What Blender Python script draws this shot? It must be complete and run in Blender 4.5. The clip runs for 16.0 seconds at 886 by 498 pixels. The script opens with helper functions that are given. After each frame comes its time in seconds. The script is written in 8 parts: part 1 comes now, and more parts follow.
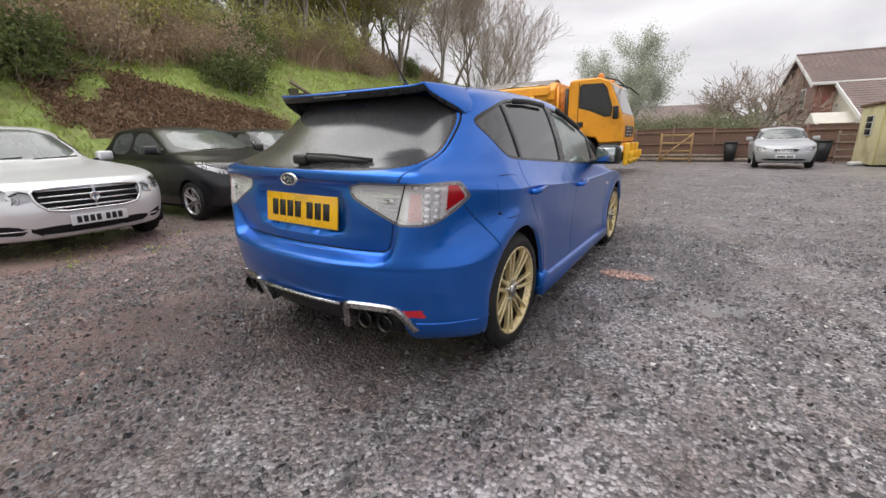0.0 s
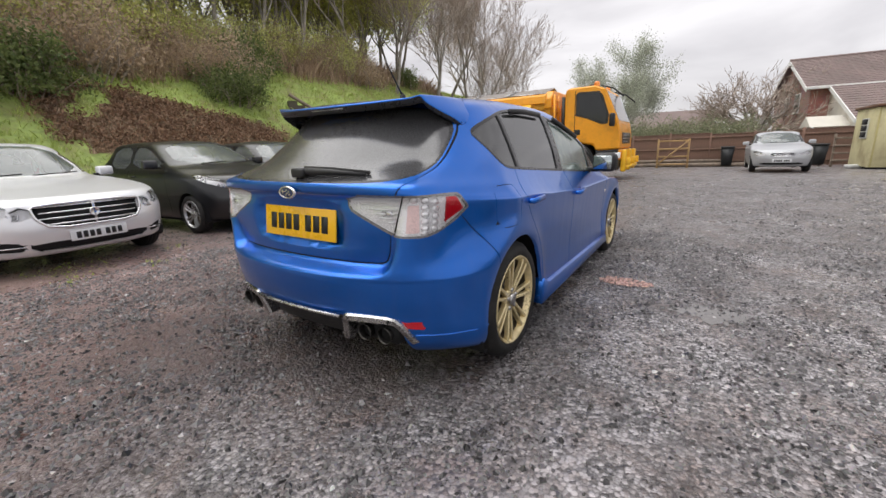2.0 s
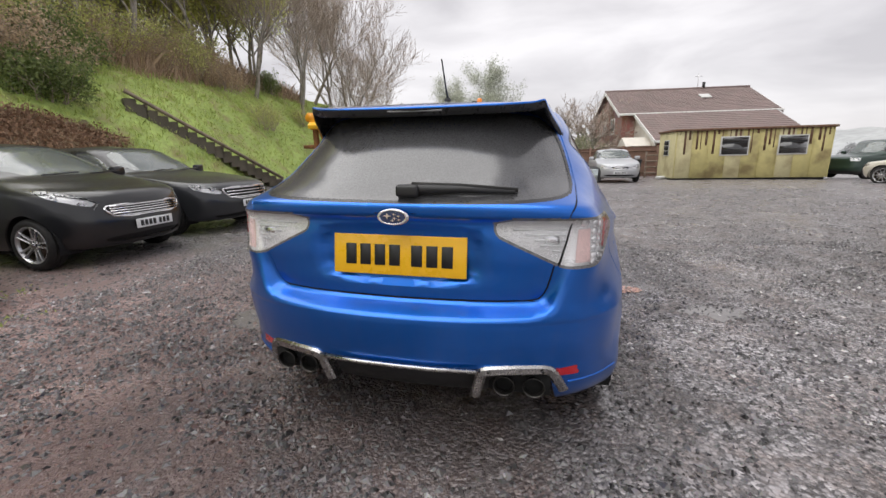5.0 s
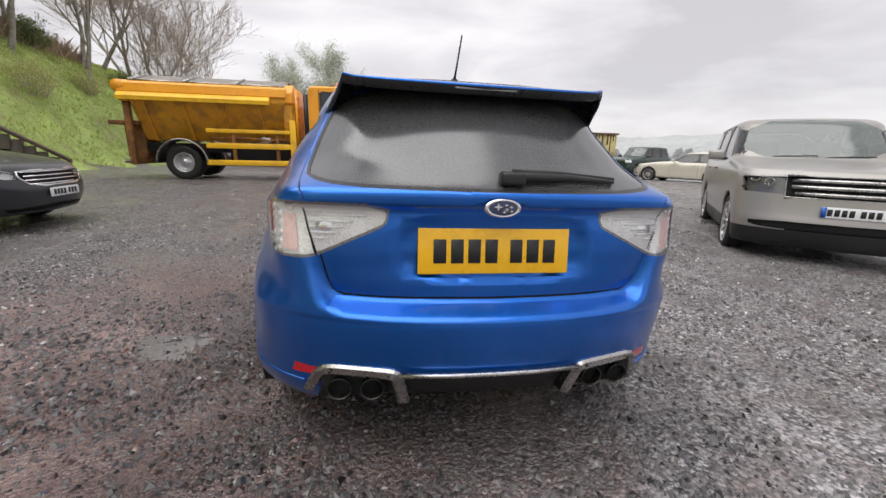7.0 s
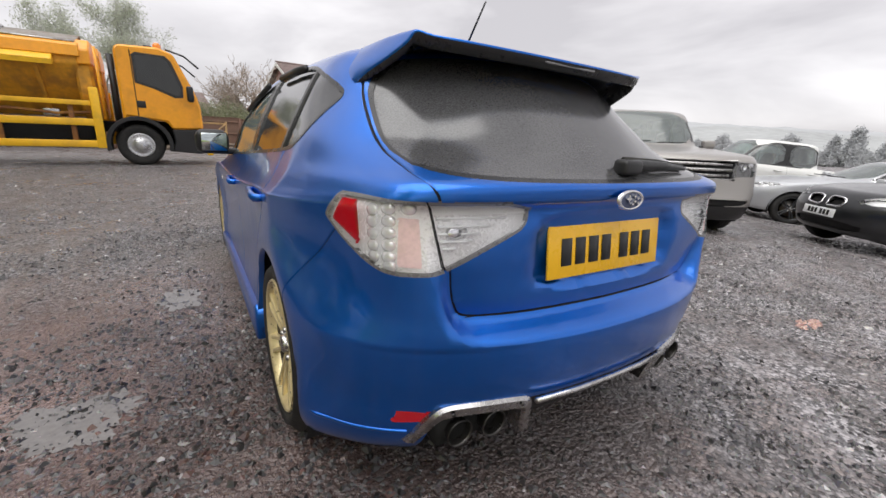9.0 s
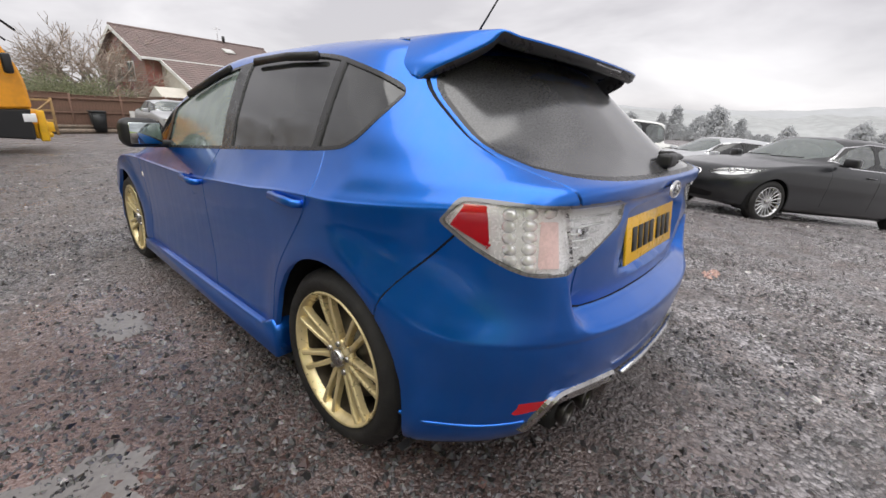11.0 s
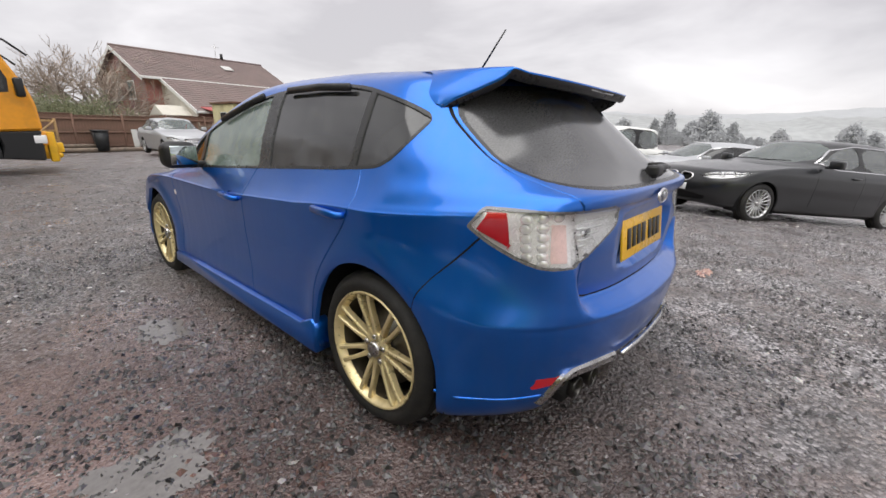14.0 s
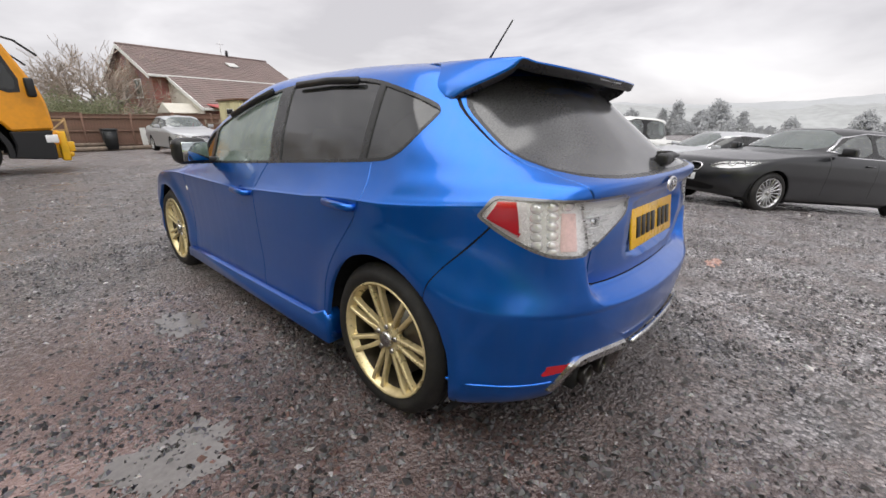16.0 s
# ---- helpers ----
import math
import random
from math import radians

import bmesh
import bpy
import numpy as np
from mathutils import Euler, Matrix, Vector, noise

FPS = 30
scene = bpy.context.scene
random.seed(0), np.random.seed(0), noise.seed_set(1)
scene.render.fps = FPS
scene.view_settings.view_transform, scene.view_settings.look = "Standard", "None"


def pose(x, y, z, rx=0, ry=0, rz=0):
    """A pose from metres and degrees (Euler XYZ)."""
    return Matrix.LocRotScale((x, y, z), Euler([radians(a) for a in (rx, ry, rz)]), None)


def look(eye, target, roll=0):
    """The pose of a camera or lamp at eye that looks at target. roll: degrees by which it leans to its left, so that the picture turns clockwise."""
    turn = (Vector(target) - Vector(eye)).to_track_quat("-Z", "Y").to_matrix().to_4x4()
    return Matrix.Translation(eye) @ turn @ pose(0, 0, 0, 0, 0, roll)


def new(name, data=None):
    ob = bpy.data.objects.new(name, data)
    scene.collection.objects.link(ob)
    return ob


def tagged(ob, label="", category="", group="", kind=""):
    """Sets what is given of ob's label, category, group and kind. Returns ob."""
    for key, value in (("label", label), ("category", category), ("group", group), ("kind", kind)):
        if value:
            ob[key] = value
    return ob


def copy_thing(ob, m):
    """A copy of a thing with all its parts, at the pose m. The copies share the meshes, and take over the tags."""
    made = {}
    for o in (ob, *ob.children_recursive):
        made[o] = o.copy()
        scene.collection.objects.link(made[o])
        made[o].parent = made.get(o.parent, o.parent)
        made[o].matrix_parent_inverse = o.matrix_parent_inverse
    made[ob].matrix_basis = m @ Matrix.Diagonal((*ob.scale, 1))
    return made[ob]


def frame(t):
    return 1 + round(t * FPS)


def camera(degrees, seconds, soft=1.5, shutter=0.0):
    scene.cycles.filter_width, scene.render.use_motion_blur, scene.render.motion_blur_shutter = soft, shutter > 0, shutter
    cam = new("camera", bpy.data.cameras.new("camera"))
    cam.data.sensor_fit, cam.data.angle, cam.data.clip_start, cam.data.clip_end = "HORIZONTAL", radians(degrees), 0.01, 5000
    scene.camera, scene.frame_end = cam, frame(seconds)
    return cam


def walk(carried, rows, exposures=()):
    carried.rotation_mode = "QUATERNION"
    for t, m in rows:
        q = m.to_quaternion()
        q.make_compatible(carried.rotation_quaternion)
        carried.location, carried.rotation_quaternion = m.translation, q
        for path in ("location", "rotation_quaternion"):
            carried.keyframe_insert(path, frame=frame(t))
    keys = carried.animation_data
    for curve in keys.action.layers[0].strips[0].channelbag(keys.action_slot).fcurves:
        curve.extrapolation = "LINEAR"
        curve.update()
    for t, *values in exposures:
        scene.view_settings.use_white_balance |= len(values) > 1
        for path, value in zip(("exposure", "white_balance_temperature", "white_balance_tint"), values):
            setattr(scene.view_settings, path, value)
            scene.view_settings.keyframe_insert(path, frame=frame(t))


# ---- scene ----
cam = camera(95.1, 16.0)
PATH = [
    (0, (1.648, -1.208, 1.123), (0.628, 0.433, 0.605), -1.3),
    (0.5, (1.647, -1.199, 1.119), (0.622, 0.437, 0.596), -1.4),
    (1, (1.65, -1.191, 1.114), (0.622, 0.445, 0.598), -1.6),
    (1.5, (1.644, -1.193, 1.116), (0.609, 0.443, 0.613), -2.0),
    (2, (1.654, -1.204, 1.133), (0.629, 0.447, 0.656), -2.2),
    (2.5, (1.653, -1.243, 1.144), (0.65, 0.425, 0.683), -2.6),
    (3, (1.514, -1.315, 1.138), (0.589, 0.395, 0.672), -2.6),
    (3.5, (1.287, -1.422, 1.17), (0.468, 0.338, 0.691), -2.3),
    (4, (1.059, -1.4, 1.168), (0.351, 0.408, 0.687), -2.0),
    (4.2, (0.938, -1.375, 1.175), (0.276, 0.453, 0.704), -1.9),
    (6.3, (-0.123, -1.222, 1.157), (-0.01, 0.723, 0.704), 0.6),
    (6.5, (-0.21, -1.205, 1.16), (-0.023, 0.73, 0.689), 1.0),
    (7, (-0.408, -1.151, 1.144), (-0.036, 0.753, 0.657), 1.5),
    (7.5, (-0.59, -0.969, 1.124), (-0.033, 0.881, 0.604), 1.8),
    (8, (-0.761, -0.881, 1.129), (-0.01, 0.898, 0.608), 2.0),
    (8.5, (-0.974, -0.809, 1.13), (-0.058, 0.886, 0.592), 2.5),
    (9, (-1.077, -0.631, 1.124), (-0.019, 0.976, 0.577), 2.6),
    (9.2, (-1.102, -0.575, 1.127), (0.016, 0.991, 0.58), 2.9),
    (11.3, (-1.596, -0.23, 1.168), (-0.122, 0.972, 0.551), 2.4),
    (11.5, (-1.637, -0.239, 1.173), (-0.152, 0.956, 0.568), 2.3),
    (12, (-1.703, -0.268, 1.193), (-0.207, 0.925, 0.609), 2.0),
    (12.5, (-1.714, -0.291, 1.192), (-0.215, 0.899, 0.611), 1.9),
    (13, (-1.723, -0.292, 1.195), (-0.233, 0.914, 0.625), 1.8),
    (13.5, (-1.734, -0.298, 1.196), (-0.255, 0.922, 0.625), 1.6),
    (14, (-1.746, -0.309, 1.202), (-0.28, 0.923, 0.625), 1.2),
    (14.5, (-1.745, -0.317, 1.201), (-0.281, 0.916, 0.62), 0.8),
    (15, (-1.767, -0.322, 1.199), (-0.32, 0.924, 0.603), 0.4),
    (15.5, (-1.772, -0.325, 1.198), (-0.327, 0.92, 0.596), 0.3),
    (16, (-1.771, -0.313, 1.194), (-0.332, 0.938, 0.589), 0.3),
]
walk(cam, [(t, look(eye, target, roll)) for t, eye, target, roll in PATH], [(0.0, 0.97), (16.0, 0.97)])

# ---- world, sun, exposure ----
world = bpy.data.worlds.new("sky")
scene.world = world
world.use_nodes = True
wn, wl = world.node_tree.nodes, world.node_tree.links
wn.clear()
sky = wn.new("ShaderNodeTexSky")
sky.sky_type, sky.sun_disc = "NISHITA", False
sky.sun_elevation, sky.sun_rotation = radians(68), radians(246)
wtc = wn.new("ShaderNodeTexCoord")
wmap = wn.new("ShaderNodeMapping")
wmap.inputs["Scale"].default_value = (1.0, 1.0, 3.2)
wl.new(wtc.outputs["Generated"], wmap.inputs["Vector"])
cloud = wn.new("ShaderNodeTexNoise")
cloud.inputs["Scale"].default_value, cloud.inputs["Detail"].default_value = 2.3, 5.0
cloud.inputs["Roughness"].default_value, cloud.inputs["Distortion"].default_value = 0.5, 0.35
wl.new(wmap.outputs["Vector"], cloud.inputs["Vector"])
cramp = wn.new("ShaderNodeValToRGB")
cramp.color_ramp.elements[0].position, cramp.color_ramp.elements[0].color = 0.36, (0.51, 0.490, 0.508, 1)
cramp.color_ramp.elements[1].position, cramp.color_ramp.elements[1].color = 0.64, (0.775, 0.752, 0.765, 1)
wl.new(cloud.outputs["Fac"], cramp.inputs["Fac"])
nish = wn.new("ShaderNodeBackground")
nish.inputs["Strength"].default_value = 0.05
wl.new(sky.outputs["Color"], nish.inputs["Color"])
over = wn.new("ShaderNodeBackground")
over.inputs["Strength"].default_value = 0.72
wl.new(cramp.outputs["Color"], over.inputs["Color"])
wmix = wn.new("ShaderNodeMixShader")
wmix.inputs["Fac"].default_value = 0.9
wl.new(nish.outputs[0], wmix.inputs[1])
wl.new(over.outputs[0], wmix.inputs[2])
wout = wn.new("ShaderNodeOutputWorld")
wl.new(wmix.outputs[0], wout.inputs["Surface"])
sun_data = bpy.data.lights.new("sun", "SUN")
sun_data.energy, sun_data.angle, sun_data.color = 1.5, radians(80), (1.0, 0.985, 0.96)
sun = new("sun", sun_data)
sun.matrix_world = look((-9, -4, 24), (0, 0, 0))


# ---- materials ----
def mat_base(name):
    m = bpy.data.materials.new(name)
    m.use_nodes = True
    nt = m.node_tree
    return m, nt.nodes, nt.links, nt.nodes["Principled BSDF"]


def set_in(bsdf, **kw):
    names = dict(color="Base Color", rough="Roughness", metal="Metallic", coat="Coat Weight", coat_rough="Coat Roughness",
                 spec="Specular IOR Level", trans="Transmission Weight", ior="IOR", alpha="Alpha")
    for k, v in kw.items():
        if k == "color":
            v = (*v, 1)
        bsdf.inputs[names[k]].default_value = v


def mat(name, color, rough=0.5, metal=0.0, vary=0.15, scale=8.0, bump=0.0, bump_scale=60.0, coat=0.0, rough_vary=0.12,
        grime=None, grime_amount=0.0, spec=0.5):
    """A plain surface with two scales of noise in colour and roughness, fine bump and a layer of grime."""
    m, n, l, b = mat_base(name)
    set_in(b, color=color, rough=rough, metal=metal, coat=coat, coat_rough=0.05, spec=spec)
    tc = n.new("ShaderNodeTexCoord")
    big, fine = n.new("ShaderNodeTexNoise"), n.new("ShaderNodeTexNoise")
    big.inputs["Scale"].default_value, big.inputs["Detail"].default_value = scale * 0.35, 4
    fine.inputs["Scale"].default_value, fine.inputs["Detail"].default_value = scale * 5, 6
    for t in (big, fine):
        l.new(tc.outputs["Object"], t.inputs["Vector"])
    add = n.new("ShaderNodeMath")
    add.operation = "ADD"
    l.new(big.outputs["Fac"], add.inputs[0])
    l.new(fine.outputs["Fac"], add.inputs[1])
    mr = n.new("ShaderNodeMapRange")
    mr.inputs["From Min"].default_value, mr.inputs["From Max"].default_value = 0.6, 1.4
    mr.inputs["To Min"].default_value, mr.inputs["To Max"].default_value = 1 - vary, 1 + vary
    l.new(add.outputs[0], mr.inputs["Value"])
    mul = n.new("ShaderNodeMix")
    mul.data_type, mul.blend_type = "RGBA", "MULTIPLY"
    mul.inputs["Factor"].default_value = 1
    mul.inputs[6].default_value = (*color, 1)
    l.new(mr.outputs[0], mul.inputs[7])
    out = mul.outputs[2]
    if grime is not None:
        gr = n.new("ShaderNodeValToRGB")
        gr.color_ramp.elements[0].position, gr.color_ramp.elements[1].position = 0.48, 0.66
        gr.color_ramp.elements[1].color = (grime_amount,) * 3 + (1,)
        gn = n.new("ShaderNodeTexNoise")
        gn.inputs["Scale"].default_value, gn.inputs["Detail"].default_value = scale * 0.9, 8
        l.new(tc.outputs["Object"], gn.inputs["Vector"])
        l.new(gn.outputs["Fac"], gr.inputs["Fac"])
        gm = n.new("ShaderNodeMix")
        gm.data_type = "RGBA"
        l.new(gr.outputs["Color"], gm.inputs["Factor"])
        l.new(out, gm.inputs[6])
        gm.inputs[7].default_value = (*grime, 1)
        out = gm.outputs[2]
    l.new(out, b.inputs["Base Color"])
    rr = n.new("ShaderNodeMapRange")
    rr.inputs["From Min"].default_value, rr.inputs["From Max"].default_value = 0.6, 1.4
    rr.inputs["To Min"].default_value, rr.inputs["To Max"].default_value = max(rough - rough_vary, 0.02), min(rough + rough_vary, 1)
    l.new(add.outputs[0], rr.inputs["Value"])
    l.new(rr.outputs[0], b.inputs["Roughness"])
    if bump:
        bn = n.new("ShaderNodeTexNoise")
        bn.inputs["Scale"].default_value, bn.inputs["Detail"].default_value = bump_scale, 5
        l.new(tc.outputs["Object"], bn.inputs["Vector"])
        bp = n.new("ShaderNodeBump")
        bp.inputs["Strength"].default_value, bp.inputs["Distance"].default_value = bump, 0.01
        l.new(bn.outputs["Fac"], bp.inputs["Height"])
        l.new(bp.outputs[0], b.inputs["Normal"])
    return m


def paint(name, color, metal=0.5, rough=0.3, coat=0.7, streak=0.25, dull=0.22):
    """Metallic car paint under lacquer, wet with drops and with pale dried rain streaks."""
    m, n, l, b = mat_base(name)
    set_in(b, color=color, rough=rough, metal=metal, coat=coat, coat_rough=0.06)
    tc = n.new("ShaderNodeTexCoord")
    mp = n.new("ShaderNodeMapping")
    mp.inputs["Scale"].default_value = (9, 9, 0.9)
    l.new(tc.outputs["Object"], mp.inputs["Vector"])
    st = n.new("ShaderNodeTexNoise")
    st.inputs["Scale"].default_value, st.inputs["Detail"].default_value = 2.2, 6
    l.new(mp.outputs[0], st.inputs["Vector"])
    ramp = n.new("ShaderNodeMapRange")
    ramp.inputs["From Min"].default_value, ramp.inputs["From Max"].default_value = 0.42, 0.8
    ramp.inputs["To Min"].default_value, ramp.inputs["To Max"].default_value = 0.0, streak
    l.new(st.outputs["Fac"], ramp.inputs["Value"])
    mix = n.new("ShaderNodeMix")
    mix.data_type = "RGBA"
    l.new(ramp.outputs[0], mix.inputs["Factor"])
    mix.inputs[6].default_value = (*color, 1)
    mix.inputs[7].default_value = (*[c * 0.88 + 0.03 for c in color], 1)
    l.new(mix.outputs[2], b.inputs["Base Color"])
    rr = n.new("ShaderNodeMapRange")
    rr.inputs["To Min"].default_value, rr.inputs["To Max"].default_value = rough - 0.06, rough + 0.12
    l.new(st.outputs["Fac"], rr.inputs["Value"])
    l.new(rr.outputs[0], b.inputs["Roughness"])
    cr = n.new("ShaderNodeMapRange")
    cr.inputs["From Min"].default_value, cr.inputs["From Max"].default_value = 0.35, 0.75
    cr.inputs["To Min"].default_value, cr.inputs["To Max"].default_value = 0.02, dull
    l.new(st.outputs["Fac"], cr.inputs["Value"])
    l.new(cr.outputs[0], b.inputs["Coat Roughness"])
    vo = n.new("ShaderNodeTexVoronoi")
    vo.inputs["Scale"].default_value = 130
    l.new(tc.outputs["Object"], vo.inputs["Vector"])
    dr = n.new("ShaderNodeMapRange")
    dr.inputs["From Min"].default_value, dr.inputs["From Max"].default_value = 0.12, 0.3
    dr.inputs["To Min"].default_value, dr.inputs["To Max"].default_value = 1, 0
    l.new(vo.outputs["Distance"], dr.inputs["Value"])
    bp = n.new("ShaderNodeBump")
    bp.inputs["Strength"].default_value, bp.inputs["Distance"].default_value = 0.18, 0.003
    l.new(dr.outputs[0], bp.inputs["Height"])
    l.new(bp.outputs[0], b.inputs["Coat Normal"])
    return m


def glass(name, tint, mist=0.0, mist_color=(0.5, 0.52, 0.53), rough=0.02, ior=1.6, even=0.45, drops=0.05):
    """Thin pane: tinted transmission, sky reflection by Fresnel, and a broken film of rain mist."""
    m, n, l, b = mat_base(name)
    n.remove(b)
    out = n["Material Output"]
    tr, gl, df = n.new("ShaderNodeBsdfTransparent"), n.new("ShaderNodeBsdfGlossy"), n.new("ShaderNodeBsdfDiffuse")
    tr.inputs["Color"].default_value = (*tint, 1)
    gl.inputs["Color"].default_value = (1, 1, 1, 1)
    gl.inputs["Roughness"].default_value = rough
    df.inputs["Color"].default_value = (*mist_color, 1)
    fr = n.new("ShaderNodeFresnel")
    fr.inputs["IOR"].default_value = ior
    tc = n.new("ShaderNodeTexCoord")
    mp = n.new("ShaderNodeMapping")
    mp.inputs["Scale"].default_value = (6, 6, 1.2)
    no = n.new("ShaderNodeTexNoise")
    no.inputs["Scale"].default_value, no.inputs["Detail"].default_value = 2.5, 8
    l.new(tc.outputs["Object"], mp.inputs["Vector"])
    l.new(mp.outputs[0], no.inputs["Vector"])
    vo = n.new("ShaderNodeTexVoronoi")
    vo.inputs["Scale"].default_value = 160
    l.new(tc.outputs["Object"], vo.inputs["Vector"])
    bp = n.new("ShaderNodeBump")
    bp.inputs["Strength"].default_value, bp.inputs["Distance"].default_value = drops, 0.003
    l.new(vo.outputs["Distance"], bp.inputs["Height"])
    l.new(bp.outputs[0], gl.inputs["Normal"])
    mr = n.new("ShaderNodeMapRange")
    mr.inputs["From Min"].default_value, mr.inputs["From Max"].default_value = 0.3, 0.75
    mr.inputs["To Min"].default_value, mr.inputs["To Max"].default_value = mist * even, mist
    l.new(no.outputs["Fac"], mr.inputs["Value"])
    m1, m2 = n.new("ShaderNodeMixShader"), n.new("ShaderNodeMixShader")
    fine = n.new("ShaderNodeTexNoise")
    fine.inputs["Scale"].default_value, fine.inputs["Detail"].default_value = 190, 3
    l.new(tc.outputs["Object"], fine.inputs["Vector"])
    fr2 = n.new("ShaderNodeMapRange")
    fr2.inputs["From Min"].default_value, fr2.inputs["From Max"].default_value = 0.35, 0.65
    fr2.inputs["To Min"].default_value, fr2.inputs["To Max"].default_value = 0.72, 1.25
    l.new(fine.outputs["Fac"], fr2.inputs["Value"])
    mm = n.new("ShaderNodeMath")
    mm.operation = "MULTIPLY"
    l.new(mr.outputs[0], mm.inputs[0])
    l.new(fr2.outputs[0], mm.inputs[1])
    l.new(mm.outputs[0], m1.inputs["Fac"])
    l.new(tr.outputs[0], m1.inputs[1])
    l.new(df.outputs[0], m1.inputs[2])
    l.new(fr.outputs[0], m2.inputs["Fac"])
    l.new(m1.outputs[0], m2.inputs[1])
    l.new(gl.outputs[0], m2.inputs[2])
    l.new(m2.outputs[0], out.inputs["Surface"])
    return m


BLUE = paint("rally_blue_paint", (0.001, 0.132, 0.58), metal=0.80, rough=0.29, coat=0.75, streak=0.30, dull=0.12)
SILVER = paint("silver_paint", (0.82, 0.83, 0.85), metal=0.40, rough=0.34, coat=0.6, streak=0.08)
DULL_SILVER = paint("dull_silver_paint", (0.46, 0.47, 0.49), metal=0.3, rough=0.36, coat=0.5, streak=0.1)
PEWTER = paint("pewter_paint", (0.33, 0.312, 0.296), metal=0.4, rough=0.34, coat=0.5, streak=0.2)
BLACK_PAINT = paint("black_paint", (0.008, 0.009, 0.011), metal=0.0, rough=0.30, coat=0.55, streak=0.0, dull=0.07)
GREY_PAINT = paint("dark_grey_paint", (0.030, 0.032, 0.036), metal=0.2, rough=0.3, coat=0.5, streak=0.06, dull=0.12)
GREEN_PAINT = paint("dark_green_paint", (0.012, 0.035, 0.024), metal=0.1, rough=0.32, coat=0.6, streak=0.05)
WHITE_PAINT = paint("white_paint", (0.72, 0.72, 0.70), metal=0.0, rough=0.35, coat=0.5, streak=0.1)
CREAM_PAINT = paint("cream_paint", (0.60, 0.57, 0.48), metal=0.1, rough=0.35, coat=0.5, streak=0.1)
YELLOW = mat("gritter_yellow_paint", (0.90, 0.37, 0.012), rough=0.42, vary=0.08, scale=3, coat=0.2, grime=(0.45, 0.20, 0.02), grime_amount=0.35)
YELLOW_DIRTY = mat("salt_stained_yellow", (0.72, 0.34, 0.025), rough=0.6, vary=0.2, scale=3, grime=(0.22, 0.11, 0.04), grime_amount=0.55)
PALE_YELLOW = mat("bright_yellow_rail", (0.92, 0.52, 0.02), rough=0.4, vary=0.08, scale=4, grime=(0.5, 0.27, 0.04), grime_amount=0.35)
GAP = mat("gap_black", (0.006, 0.006, 0.007), rough=0.8, vary=0.1)
PLASTIC = mat("black_plastic", (0.014, 0.014, 0.015), rough=0.45, vary=0.2, scale=10, bump=0.05, bump_scale=300)
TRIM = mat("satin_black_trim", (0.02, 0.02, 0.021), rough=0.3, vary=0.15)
RUBBER = mat("tyre_rubber", (0.012, 0.0115, 0.011), rough=0.72, vary=0.3, scale=12, bump=0.15, bump_scale=120, grime=(0.035, 0.031, 0.028), grime_amount=0.5)
CHROME = mat("chrome", (0.75, 0.75, 0.76), rough=0.14, metal=1.0, vary=0.06)
STEEL = mat("brushed_steel", (0.52, 0.51, 0.50), rough=0.28, metal=1.0, vary=0.15, scale=14, grime=(0.12, 0.11, 0.1), grime_amount=0.4)
PIPE = mat("sooty_pipe", (0.10, 0.095, 0.09), rough=0.35, metal=0.9, vary=0.3, grime=(0.02, 0.02, 0.02), grime_amount=0.7)
SOOT = mat("soot_black", (0.005, 0.005, 0.005), rough=0.9)
GOLD = mat("gold_wheel_paint", (0.78, 0.65, 0.36), rough=0.32, metal=0.5, vary=0.1, scale=10, coat=0.3, grime=(0.2, 0.14, 0.06), grime_amount=0.35)
ALLOY = mat("silver_alloy", (0.55, 0.55, 0.56), rough=0.3, metal=0.75, vary=0.1, coat=0.2)
# shade inside the rim put into the colour, along with brake dust
BARREL = mat("dusty_shaded_barrel", (0.085, 0.070, 0.048), rough=0.5, metal=0.5, vary=0.3, scale=10, grime=(0.03, 0.022, 0.015), grime_amount=0.6)
DISC = mat("brake_disc", (0.16, 0.15, 0.14), rough=0.4, metal=0.9, vary=0.3, grime=(0.18, 0.08, 0.03), grime_amount=0.5)
PLATE_Y = mat("yellow_plate", (0.86, 0.47, 0.006), rough=0.3, vary=0.05, coat=0.3)
PLATE_W = mat("white_plate", (0.75, 0.76, 0.77), rough=0.3, vary=0.05, coat=0.3)
INK = mat("plate_black", (0.012, 0.012, 0.012), rough=0.4)
BAND_BLUE = mat("plate_blue_band", (0.02, 0.10, 0.42), rough=0.4)
RED_LENS = mat("red_lens", (0.55, 0.008, 0.02), rough=0.12, vary=0.1, coat=0.8)
AMBER_LENS = mat("amber_lens", (0.8, 0.25, 0.02), rough=0.15, coat=0.8)
LAMP_WHITE = mat("lamp_reflector", (0.93, 0.93, 0.94), rough=0.35, metal=0.0, vary=0.08, scale=30, coat=0.5)
LAMP_SILVER = mat("lamp_silver_bowl", (0.90, 0.90, 0.91), rough=0.26, metal=0.20, vary=0.06, scale=30, bump=0.08, bump_scale=160, coat=0.6)
LAMP_PINK = mat("pink_indicator_reflector", (0.86, 0.66, 0.64), rough=0.3, metal=0.0, vary=0.15, scale=20)
LAMP_DARK = mat("smoked_lamp_reflector", (0.20, 0.20, 0.205), rough=0.3, metal=0.3, vary=0.08, scale=20, coat=0.6)
LAMP_CELL = mat("lamp_cell_mirror", (0.90, 0.90, 0.91), rough=0.14, metal=0.6, vary=0.05, coat=0.6)
BULB = mat("lamp_glass_dome", (0.93, 0.94, 0.95), rough=0.08, metal=0.0, vary=0.05, coat=1.0)
